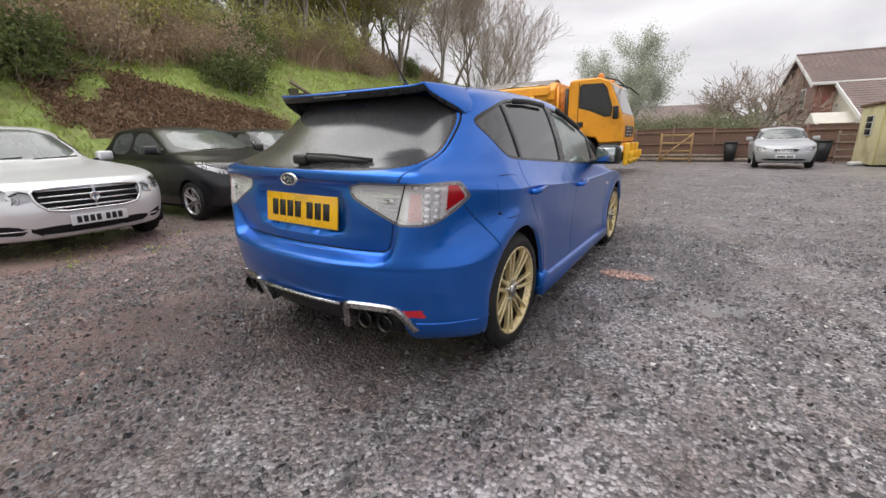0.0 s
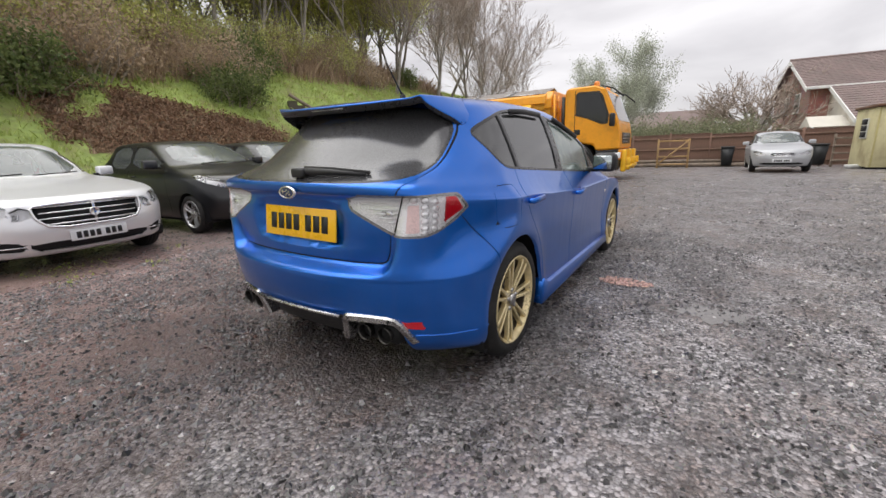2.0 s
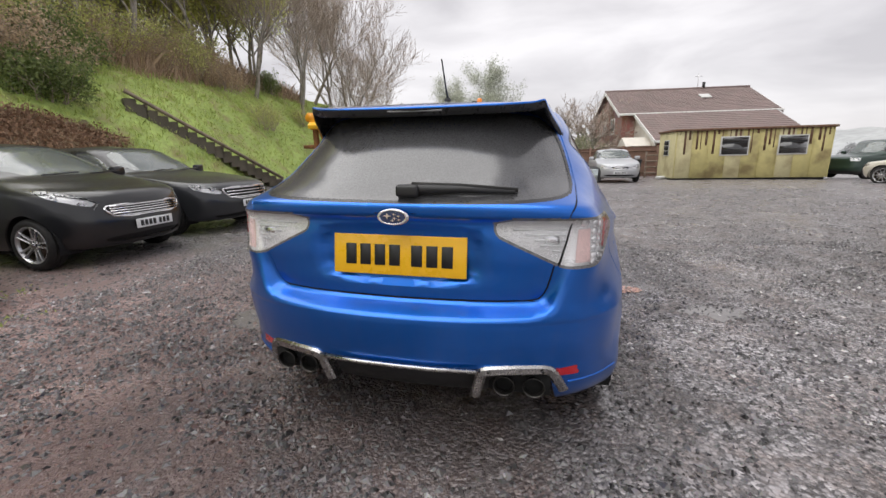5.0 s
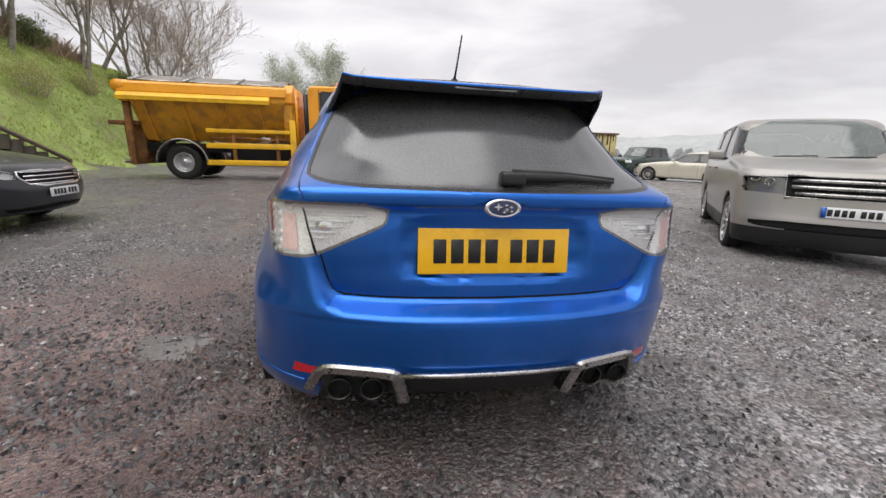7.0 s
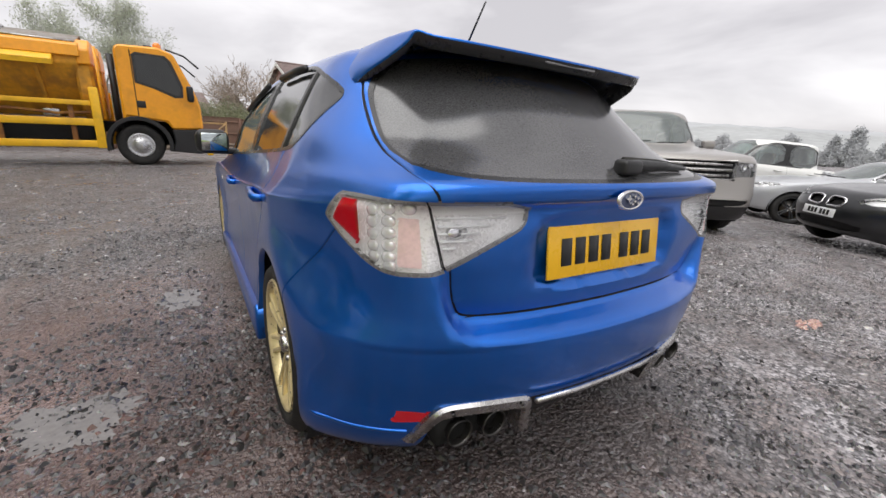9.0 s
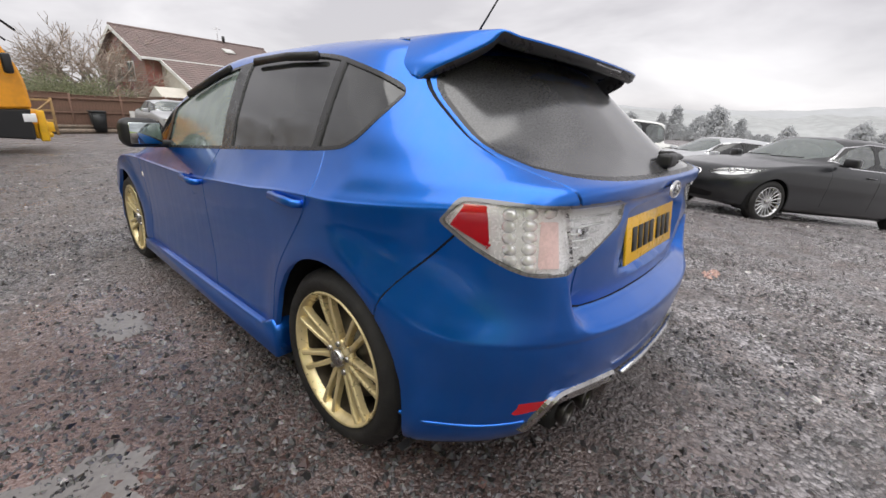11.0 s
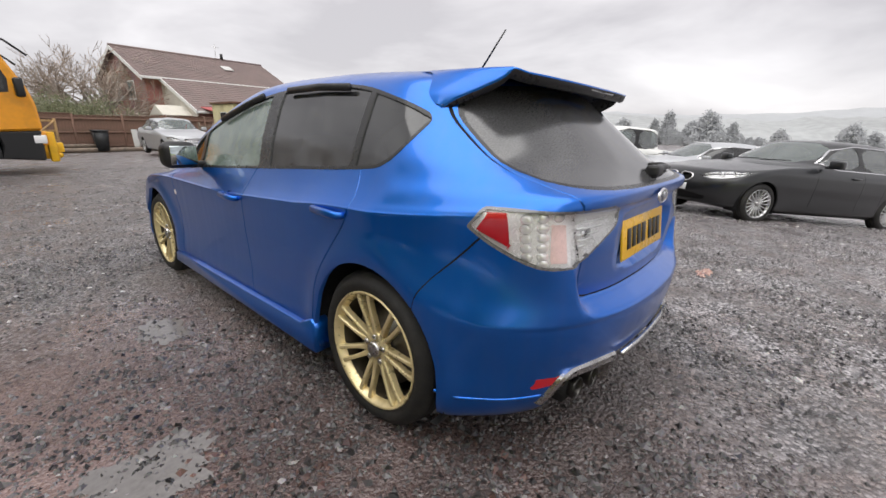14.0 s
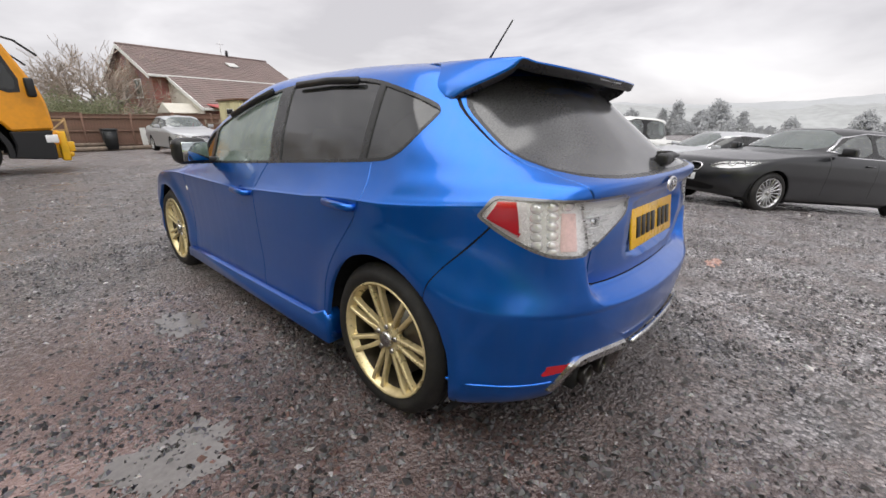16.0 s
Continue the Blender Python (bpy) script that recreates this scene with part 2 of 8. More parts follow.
DARK_GLASS = glass("privacy_glass", (0.03, 0.032, 0.035), mist=0.07, ior=1.75, drops=0.015)
REAR_GLASS = glass("wet_rear_glass", (0.03, 0.032, 0.035), mist=0.17, mist_color=(0.42, 0.42, 0.44), rough=0.15, ior=1.75, even=0.88, drops=0.03)
# mist film paled to carry the sky's reflection in its colour
SCREEN_GLASS = glass("sky_paled_misted_windscreen", (0.42, 0.52, 0.49), mist=0.24, mist_color=(0.52, 0.60, 0.58), ior=1.75, even=0.80)
CLEAR_GLASS = glass("clear_glass", (0.50, 0.58, 0.56), mist=0.28, mist_color=(0.55, 0.59, 0.59), ior=1.8)
FOGGED_GLASS = glass("fogged_glass", (0.46, 0.54, 0.50), mist=0.42, mist_color=(0.46, 0.57, 0.51), ior=1.6, even=0.7)
LENS = glass("lamp_lens", (0.985, 0.985, 0.99), mist=0.0)
MIRROR = mat("mirror_glass", (0.50, 0.55, 0.55), rough=0.03, metal=1.0, vary=0.02, rough_vary=0.01)
SEAT = mat("seat_cloth", (0.02, 0.02, 0.022), rough=0.9, vary=0.2)
DASH = mat("dashboard_plastic", (0.03, 0.03, 0.03), rough=0.6, vary=0.1)


# ---- mesh helpers ----
def part(name, bm, material, parent=None, label="", smooth=True):
    """Link a bmesh as one mesh object, under a thing or a part."""
    me = bpy.data.meshes.new(name)
    bm.to_mesh(me)
    bm.free()
    me.materials.append(material)
    if smooth:
        me.shade_smooth()
    if "skin" in me.attributes:
        nv = np.zeros(len(me.vertices) * 3, np.float32)
        me.attributes["skin"].data.foreach_get("vector", nv)
        me.attributes.remove(me.attributes["skin"])
        nv = nv.reshape(-1, 3)
        size = np.linalg.norm(nv, axis=1, keepdims=True)
        if len(nv) and size.min() > 1e-4:
            me.normals_split_custom_set_from_vertices((nv / size).tolist())
    ob = new(name, me)
    if parent is not None:
        ob.parent = parent
    if label:
        tagged(ob, label)
    return ob


def mesh_part(name, verts, faces, material, parent=None, label="", smooth=False):
    me = bpy.data.meshes.new(name)
    if isinstance(verts, np.ndarray):
        verts = verts.tolist()
    if isinstance(faces, np.ndarray):
        faces = faces.tolist()
    me.from_pydata(verts, [], faces)
    me.materials.append(material)
    if smooth:
        me.shade_smooth()
    ob = new(name, me)
    if parent is not None:
        ob.parent = parent
    if label:
        tagged(ob, label)
    return ob


def thing(name, m, label, category, group="", kind=""):
    ob = new(name)
    ob.empty_display_size = 0.2
    ob.matrix_world = m
    return tagged(ob, label, category, group, kind)


def box(x0, y0, z0, x1, y1, z1, bevel=0.0, seg=2):
    bm = bmesh.new()
    bmesh.ops.create_cube(bm, size=1)
    for v in bm.verts:
        v.co = Vector(((x0 + x1) / 2 + v.co.x * (x1 - x0), (y0 + y1) / 2 + v.co.y * (y1 - y0), (z0 + z1) / 2 + v.co.z * (z1 - z0)))
    if bevel:
        bmesh.ops.bevel(bm, geom=bm.edges[:], offset=bevel, segments=seg, affect="EDGES", profile=0.5)
    return bm


def join(*bms):
    out = bmesh.new()
    for b in bms:
        me = bpy.data.meshes.new("tmp")
        b.to_mesh(me)
        b.free()
        out.from_mesh(me)
        bpy.data.meshes.remove(me)
    return out


def moved(bm, m):
    bmesh.ops.transform(bm, matrix=m, verts=bm.verts)
    return bm


def prism(outline, axis, d0, d1, bevel=0.0):
    """Extrude a closed outline of (a, b) pairs along an axis from d0 to d1. Axis x: (y, z); y: (x, z); z: (x, y)."""
    def at(a, b, d):
        return {"x": (d, a, b), "y": (a, d, b), "z": (a, b, d)}[axis]
    bm = bmesh.new()
    lo = [bm.verts.new(at(a, b, d0)) for a, b in outline]
    hi = [bm.verts.new(at(a, b, d1)) for a, b in outline]
    bm.faces.new(lo)
    bm.faces.new(hi[::-1])
    k = len(outline)
    for i in range(k):
        bm.faces.new((lo[i], hi[i], hi[(i + 1) % k], lo[(i + 1) % k]))
    bmesh.ops.recalc_face_normals(bm, faces=bm.faces)
    if bevel:
        bmesh.ops.bevel(bm, geom=bm.edges[:], offset=bevel, segments=1, affect="EDGES")
    return bm


def lathe(profile, n=40, a0=0.0, a1=360.0):
    """Turn a profile of (x along the axle, radius) pairs round the x axis."""
    bm = bmesh.new()
    full = abs(a1 - a0) >= 359.9
    steps = n if full else n + 1
    rows = []
    for i in range(steps):
        a = radians(a0 + (a1 - a0) * i / n)
        rows.append([bm.verts.new((x, r * math.cos(a), r * math.sin(a))) for x, r in profile])
    for i in range(n):
        p, q = rows[i], rows[(i + 1) % steps]
        for j in range(len(profile) - 1):
            bm.faces.new((p[j], p[j + 1], q[j + 1], q[j]))
    bmesh.ops.remove_doubles(bm, verts=bm.verts, dist=1e-5)
    bmesh.ops.recalc_face_normals(bm, faces=bm.faces)
    return bm


def tube(points, radius, n=10, closed=False, flat=1.0):
    """A round bar along a line of points; radius a number or one for each point."""
    pts = [Vector(p) for p in points]
    k = len(pts)
    rad = radius if isinstance(radius, (list, tuple)) else [radius] * k
    bm = bmesh.new()
    rows = []
    for i, p in enumerate(pts):
        d = (pts[(i + 1) % k] - pts[i - 1]) if closed else (pts[min(i + 1, k - 1)] - pts[max(i - 1, 0)])
        d.normalize()
        s = d.cross(Vector((0, 0, 1)))
        if s.length < 1e-3:
            s = d.cross(Vector((0, 1, 0)))
        s.normalize()
        u = s.cross(d)
        rows.append([bm.verts.new(p + rad[i] * (math.cos(2 * math.pi * j / n) * s + flat * math.sin(2 * math.pi * j / n) * u)) for j in range(n)])
    for i in range(k if closed else k - 1):
        a, b = rows[i], rows[(i + 1) % k]
        for j in range(n):
            bm.faces.new((a[j], a[(j + 1) % n], b[(j + 1) % n], b[j]))
    if not closed:
        bm.faces.new(rows[0][::-1])
        bm.faces.new(rows[-1])
    bmesh.ops.recalc_face_normals(bm, faces=bm.faces)
    return bm


def flat_bar(points, width, depth):
    """A flat bar with softened edges along a line in x and z: width across the line, depth along y."""
    pts = [Vector(p) for p in points]
    k = len(pts)
    bm = bmesh.new()
    rows = []
    for i, p in enumerate(pts):
        d = pts[min(i + 1, k - 1)] - pts[max(i - 1, 0)]
        d.y = 0
        d.normalize()
        s = Vector((d.z, 0, -d.x))
        h, c = width / 2, min(width, depth) * 0.22
        ring = [(-h, depth), (-h, c), (-h + c, 0), (h - c, 0), (h, c), (h, depth)]
        rows.append([bm.verts.new(p + s * q + Vector((0, e, 0))) for q, e in ring])
    for a, b in zip(rows, rows[1:]):
        for j in range(6):
            bm.faces.new((a[j], a[(j + 1) % 6], b[(j + 1) % 6], b[j]))
    bm.faces.new(rows[0][::-1])
    bm.faces.new(rows[-1])
    bmesh.ops.recalc_face_normals(bm, faces=bm.faces)
    return bm


def chaikin(poly, rounds=2, closed=True, keep=0.22):
    for _ in range(rounds):
        out = []
        k = len(poly)
        for i in range(k if closed else k - 1):
            a, b = poly[i], poly[(i + 1) % k]
            out.append(tuple(p + keep * (q - p) for p, q in zip(a, b)))
            out.append(tuple(q + keep * (p - q) for p, q in zip(a, b)))
        poly = out if closed else [poly[0], *out, poly[-1]]
    return poly


def poly_sd(poly, a, b):
    """Signed distance of points (a, b) to a closed polygon, negative inside."""
    p = np.array(poly)
    q = np.roll(p, -1, axis=0)
    best = np.full(a.shape, 1e9)
    inside = np.zeros(a.shape, bool)
    for (px, py), (qx, qy) in zip(p, q):
        ex, ey = qx - px, qy - py
        t = np.clip(((a - px) * ex + (b - py) * ey) / max(ex * ex + ey * ey, 1e-12), 0, 1)
        best = np.minimum(best, np.hypot(a - px - t * ex, b - py - t * ey))
        inside ^= ((py > b) != (qy > b)) & (a < ex * (b - py) / (ey if abs(ey) > 1e-9 else 1e-9) + px)
    return np.where(inside, -best, best)


def cut(bm, fn):
    """Split the faces of bm along the line where fn is zero."""
    bmesh.ops.triangulate(bm, faces=[f for f in bm.faces if len(f.verts) > 3])
    vs = list(bm.verts)
    val = fn(np.array([v.co[:] for v in vs]))
    val = np.where(np.abs(val) < 2e-4, 2e-4, val)
    value = dict(zip(vs, val))
    made = []
    for e in list(bm.edges):
        a, b = e.verts
        va, vb = value[a], value[b]
        if va * vb < 0 and abs(va) < 1.0 and abs(vb) < 1.0:
            _, nv = bmesh.utils.edge_split(e, a, va / (va - vb))
            made.append(nv)
    if made:
        bmesh.ops.connect_verts(bm, verts=made)


def take(bm, faces, offset=0.0, rim=0.0):
    """A new bmesh of some faces of bm, moved out by offset, with its open edges turned in by rim."""
    out = bmesh.new()
    skin, mine = bm.verts.layers.float_vector.get("skin"), out.verts.layers.float_vector.new("skin")
    known = {}
    for f in faces:
        loop = []
        for v in f.verts:
            if v not in known:
                nrm = v[skin].normalized() if skin else v.normal
                known[v] = out.verts.new(v.co + nrm * offset)
                known[v][mine] = nrm
            loop.append(known[v])
        try:
            out.faces.new(loop)
        except ValueError:
            pass
    out.normal_update()
    if rim:
        edges = [e for e in out.edges if e.is_boundary]
        got = bmesh.ops.extrude_edge_only(out, edges=edges)
        for v in [g for g in got["geom"] if isinstance(g, bmesh.types.BMVert)]:
            v.co -= v[mine].normalized() * rim
    return out


def spline(keys, sub):
    """Smooth rows of numbers between keyed rows (monotone cubic)."""
    k = np.array(keys, float)
    d = np.diff(k, axis=0)
    s = np.zeros_like(k)
    for i in range(1, len(k) - 1):
        a, b = d[i - 1], d[i]
        s[i] = np.where(a * b > 0, 2 * a * b / np.where(np.abs(a + b) < 1e-9, 1, a + b), 0)
    s[0], s[-1] = d[0], d[-1]
    rows = []
    for i in range(len(k) - 1):
        for j in range(sub):
            t = j / sub
            rows.append((2 * t**3 - 3 * t**2 + 1) * k[i] + (t**3 - 2 * t**2 + t) * s[i] + (3 * t**2 - 2 * t**3) * k[i + 1] + (t**3 - t**2) * s[i + 1])
    rows.append(k[-1])
    return rows


def loft(keys, sub=4, n_rear=16, n_side=46, n_front=12, tail=None):
    """A car's outer skin. Each key row: side height, half width, rear y, rear height, rear cap length, front y, front height, front cap length.
    Local axes: x to the car's right, y ahead from the rear bumper, z up."""
    rings = []
    for zs, w, yr, zr, ar, yf, zf, af in spline(keys, sub):
        w = max(w, 0)
        pts = []
        for i in range(n_rear):
            a = math.pi / 2 * i / n_rear
            px, py = math.sin(a) ** (2 / 2.4), 1 - math.cos(a) ** (2 / 2.4)
            if tail:
                tx, ty, share = tail(i / n_rear, zr)
                px, py = px + (tx - px) * share, py + (ty - py) * share
            pts.append((w * px, yr + ar * py))
        y0, y1 = yr + ar, yf - af
        for i in range(n_side + 1):
            pts.append((w, y0 + (y1 - y0) * i / n_side))
        for i in range(1, n_front + 1):
            a = math.pi / 2 * (1 - i / n_front)
            pts.append((w * math.sin(a) ** (2 / 2.5), yf - af * (1 - math.cos(a) ** (2 / 2.5))))
        ring = []
        for x, y in pts:
            z = zs
            tr = min(max(1 - (y - yr) / 0.8, 0), 1)
            tf = min(max(1 - (yf - y) / 1.1, 0), 1)
            z += (zr - zs) * tr * tr * (3 - 2 * tr) + (zf - zs) * tf * tf * (3 - 2 * tf)
            ring.append((x, y, z))
        rings.append(ring)
    bm = bmesh.new()
    rows = []
    for ring in rings:
        right = [bm.verts.new(p) for p in ring]
        left = [right[0]] + [bm.verts.new((-x, y, z)) for x, y, z in ring[1:-1]] + [right[-1]]
        rows.append((right, left))
    for (r0, l0), (r1, l1) in zip(rows, rows[1:]):
        for a, b in ((r0, r1), (l1, l0)):
            for i in range(len(a) - 1):
                try:
                    bm.faces.new((a[i], a[i + 1], b[i + 1], b[i]))
                except ValueError:
                    pass
    bmesh.ops.remove_doubles(bm, verts=bm.verts, dist=1e-4)
    bmesh.ops.recalc_face_normals(bm, faces=bm.faces)
    if sum(f.normal.x * f.calc_center_median().x for f in bm.faces) < 0:
        bmesh.ops.reverse_faces(bm, faces=bm.faces)
    bm.normal_update()
    return bm


def keep_skin(bm):
    """Remember the smooth normals of the uncut skin, so that cutting leaves no ripples."""
    bm.normal_update()
    lay = bm.verts.layers.float_vector.new("skin")
    for v in bm.verts:
        v[lay] = v.normal


def side_zone(poly, rounds=2, least=0.45, sign=0):
    p = chaikin(poly, rounds) if rounds else poly

    def fn(c):
        d = poly_sd(p, c[:, 1], c[:, 2])
        ok = np.abs(c[:, 0]) > least
        if sign:
            ok &= c[:, 0] * sign > 0
        return np.where(ok, d, 5.0)
    return fn


def end_zone(poly, rounds=2, y_max=None, y_min=None, wrap=0.0, end=0.0):
    """A zone on the rear or front, in |x| + wrap * distance from the end, and z."""
    p = chaikin(poly, rounds) if rounds else poly

    def fn(c):
        h = np.abs(c[:, 0]) + wrap * np.abs(c[:, 1] - end)
        d = poly_sd(p, h, c[:, 2])
        ok = np.ones(len(c), bool)
        if y_max is not None:
            ok &= c[:, 1] < y_max
        if y_min is not None:
            ok &= c[:, 1] > y_min
        return np.where(ok, d, 5.0)
    return fn


def circle_zone(y, z, r, least=0.45):
    def fn(c):
        return np.where(np.abs(c[:, 0]) > least, np.hypot(c[:, 1] - y, c[:, 2] - z) - r, 5.0)
    return fn


def sort_faces(bm, zones):
    """Name the zone of each face: the first in the list that holds it, split by side."""
    faces = list(bm.faces)
    cen = np.array([f.calc_center_median()[:] for f in faces])
    named = {}
    left = np.ones(len(faces), bool)
    for name, fn in zones:
        v = fn(cen)
        hit = left & (v < 0)
        left &= ~hit
        named[name] = [faces[i] for i in np.nonzero(hit)[0]]
    named["body"] = [faces[i] for i in np.nonzero(left)[0]]
    return named


def halves(faces):
    r, l_ = [f for f in faces if f.calc_center_median().x > 0], [f for f in faces if f.calc_center_median().x <= 0]
    return [s for s in (r, l_) if s]


def wheel(parent, x, y, z, radius, width, rim_r, rim_mat, spokes, pair=0.0, spoke_w=0.022, name="wheel"):
    """A road wheel with its outer face towards +x (or -x on the left side)."""
    side = 1 if x > 0 else -1
    hub = new(name)
    hub.empty_display_size = 0.1
    hub.parent = parent
    hub.matrix_basis = pose(x, y, z, 0, 0, 0 if side > 0 else 180)
    w = width
    t = 0.012
    tyre = [(-w, rim_r * 0.98), (-w, rim_r + 0.01), (-w + 0.01, radius - 0.03), (-w + 0.03, radius - 0.006), (-w * 0.75, radius - 0.001), (-w * 0.75 + .004, radius - t), (-w * 0.72, radius - t), (-w * 0.72 + .004, radius),
            (-w * 0.52, radius), (-w * 0.52 + .004, radius - t), (-w * 0.49, radius - t), (-w * 0.49 + .004, radius), (-w * 0.28, radius), (-w * 0.28 + .004, radius - t), (-w * 0.25, radius - t), (-w * 0.25 + .004, radius - .001),
            (-0.028, radius - 0.006), (-0.008, radius - 0.03), (0.006, (radius + rim_r) / 2), (-0.002, rim_r + 0.012), (-0.012, rim_r * 0.98)]
    part("tyre", lathe(tyre, 56), RUBBER, hub, "wet black tyre")
    barrel = [(-w + 0.01, rim_r * 0.97), (-w + 0.012, rim_r * 0.90), (-0.06, rim_r * 0.88), (-0.035, rim_r * 0.905)]
    part("rim_barrel", lathe(barrel, 48), BARREL, hub, "inner rim darkened for shade and brake dust")
    rim = [(-0.035, rim_r * 0.905), (-0.03, rim_r * 0.91), (-0.018, rim_r * 0.94), (-0.004, rim_r * 0.975), (0.001, rim_r * 1.0), (-0.006, rim_r * 1.015), (-0.02, rim_r * 0.99)]
    rim_ob = part("rim", lathe(rim, 64), rim_mat, hub)
    spk = bmesh.new()
    for i in range(spokes):
        if pair:
            a = 2 * math.pi * (i // 2) / (spokes // 2) + (pair if i % 2 else -pair)
        else:
            a = 2 * math.pi * i / spokes
        r0, r1 = rim_r * 0.20, rim_r * 0.955
        sec = []
        for r, hw, xf, dep in ((r0, spoke_w * 0.62, -0.030, 0.030), (rim_r * 0.5, spoke_w * 0.42, -0.020, 0.028), (rim_r * 0.8, spoke_w * 0.40, -0.010, 0.026), (r1, spoke_w * 0.55, -0.008, 0.028)):
            ring = [(xf - dep, -hw), (xf - 0.004, -hw), (xf, -hw * 0.55), (xf, hw * 0.55), (xf - 0.004, hw), (xf - dep, hw)]
            if pair:
                mid = 2 * math.pi * (i // 2) / (spokes // 2)
                aa = mid + (pair if i % 2 else -pair) * (0.62 + 0.38 * (rim_r / max(r, rim_r * 0.35)) * 0.62)
            else:
                aa = a
            sec.append([spk.verts.new((px, r * math.cos(aa) - q * math.sin(aa), r * math.sin(aa) + q * math.cos(aa))) for px, q in ring])
        for s0, s1 in zip(sec, sec[1:]):
            for j in range(6):
                spk.faces.new((s0[j], s0[(j + 1) % 6], s1[(j + 1) % 6], s1[j]))
    bmesh.ops.recalc_face_normals(spk, faces=spk.faces)
    part("spokes", spk, rim_mat, rim_ob, smooth=False)
    part("hub_boss", lathe([(-0.055, rim_r * 0.30), (-0.034, rim_r * 0.30), (-0.028, rim_r * 0.26), (-0.034, rim_r * 0.13), (-0.030, 0.0)], 32), rim_mat, rim_ob)
    part("centre_cap", lathe([(-0.03, 0.034), (-0.016, 0.033), (-0.012, 0.027), (-0.012, 0.0)], 24), STEEL, hub, "silver centre cap")
    for i in range(5):
        a = 2 * math.pi * i / 5 + 0.3
        nut = moved(lathe([(-0.05, 0.012), (-0.026, 0.012), (-0.02, 0.009), (-0.02, 0.0)], 6), pose(0, 0.054 * math.cos(a), 0.054 * math.sin(a)))
        part("wheel_nut", nut, STEEL, hub)
    part("brake_disc", lathe([(-0.105, 0.02), (-0.105, rim_r * 0.70), (-0.085, rim_r * 0.70), (-0.085, rim_r * 0.35), (-0.07, rim_r * 0.33), (-0.07, 0.02)], 40), DISC, hub, "rust-tinged brake disc")
    part("wheel_well_back", lathe([(-w + 0.006, 0.02), (-w + 0.006, rim_r * 0.96)], 32), GAP, hub)
    return hub


def plate(parent, m, w, h, material, band=False, label="", bars=(3, 3)):
    """A number plate whose characters are plain bars."""
    p = part("number_plate", moved(box(-w / 2, -0.005, -h / 2, w / 2, 0.004, h / 2, 0.003), m), material, parent, label)
    ch_h = min(0.079, h * 0.62)
    total = sum(bars) * 0.058 + 0.028
    x = -total / 2
    for g, count in enumerate(bars):
        for i in range(count):
            part("character_bar", moved(box(x + 0.008, -0.0085, -ch_h / 2, x + 0.050, -0.0045, ch_h / 2, 0.0015, 1), m), INK, p)
            x += 0.058
        x += 0.028
    if band:
        part("blue_band", moved(box(-w / 2, -0.0075, -h / 2 + 0.002, -w / 2 + 0.045, -0.0045, h / 2 - 0.002), m), BAND_BLUE, p)
    return p


# ---- ground ----
def toe(y):
    return -9.4 - 0.11 * y


def ground_z(x, y):
    """Height of the yard and the bank beside it."""
    z = -0.028 * min(max(0.0, y - 14.0), 14.0) - 0.012 * min(max(0.0, x - 10.0), 120.0)
    fy = 1 - 0.11 * min(max(y, 0.0), 5.0) if y < 5 else max(0.0, 0.45 * (14 - y) / 9)
    z -= 0.1 * fy * min(max(0.0, x - 4.9), 8.0)
    s = toe(y) - x
    if s > 0:
        top = 3.3 + 0.13 * min(max(y, 0.0), 24.0)
        fall = min(max((72 - y) / 32.0, 0.0), 1.0)
        h = top * (1 - math.exp(-(s / 3.0) ** 1.5)) + 0.14 * max(0, s - 4)
        z += h * fall * fall * (3 - 2 * fall) + 0.25 * min(s / 1.2, 1) * fall
        z += 0.25 * noise.noise((x * 0.35, y * 0.35, 0)) * min(s / 2, 1) + 0.09 * noise.noise((x * 1.4, y * 1.4, 3)) * min(s, 1)
    else:
        near = min(abs(x) / 3 + abs(y - 1) / 4, 1)
        z += 0.018 * noise.noise((x * 0.6, y * 0.6, 5)) * near + 0.006 * noise.noise((x * 3, y * 3, 1))
    return z


def litter(x, y):
    """Where dead bramble covers the slope."""
    s = toe(y) - x
    return 2.7 < y < 9.8 and 1.3 < s < 4.2 - 0.33 * (y - 3) and noise.noise((x * 0.5, y * 0.5, 2.0)) > -0.34


def axis_steps(parts):
    out = []
    for a, b, st in parts:
        k = max(1, round((b - a) / st))
        out += [a + (b - a) * i / k for i in range(k)]
    return out + [parts[-1][1]]


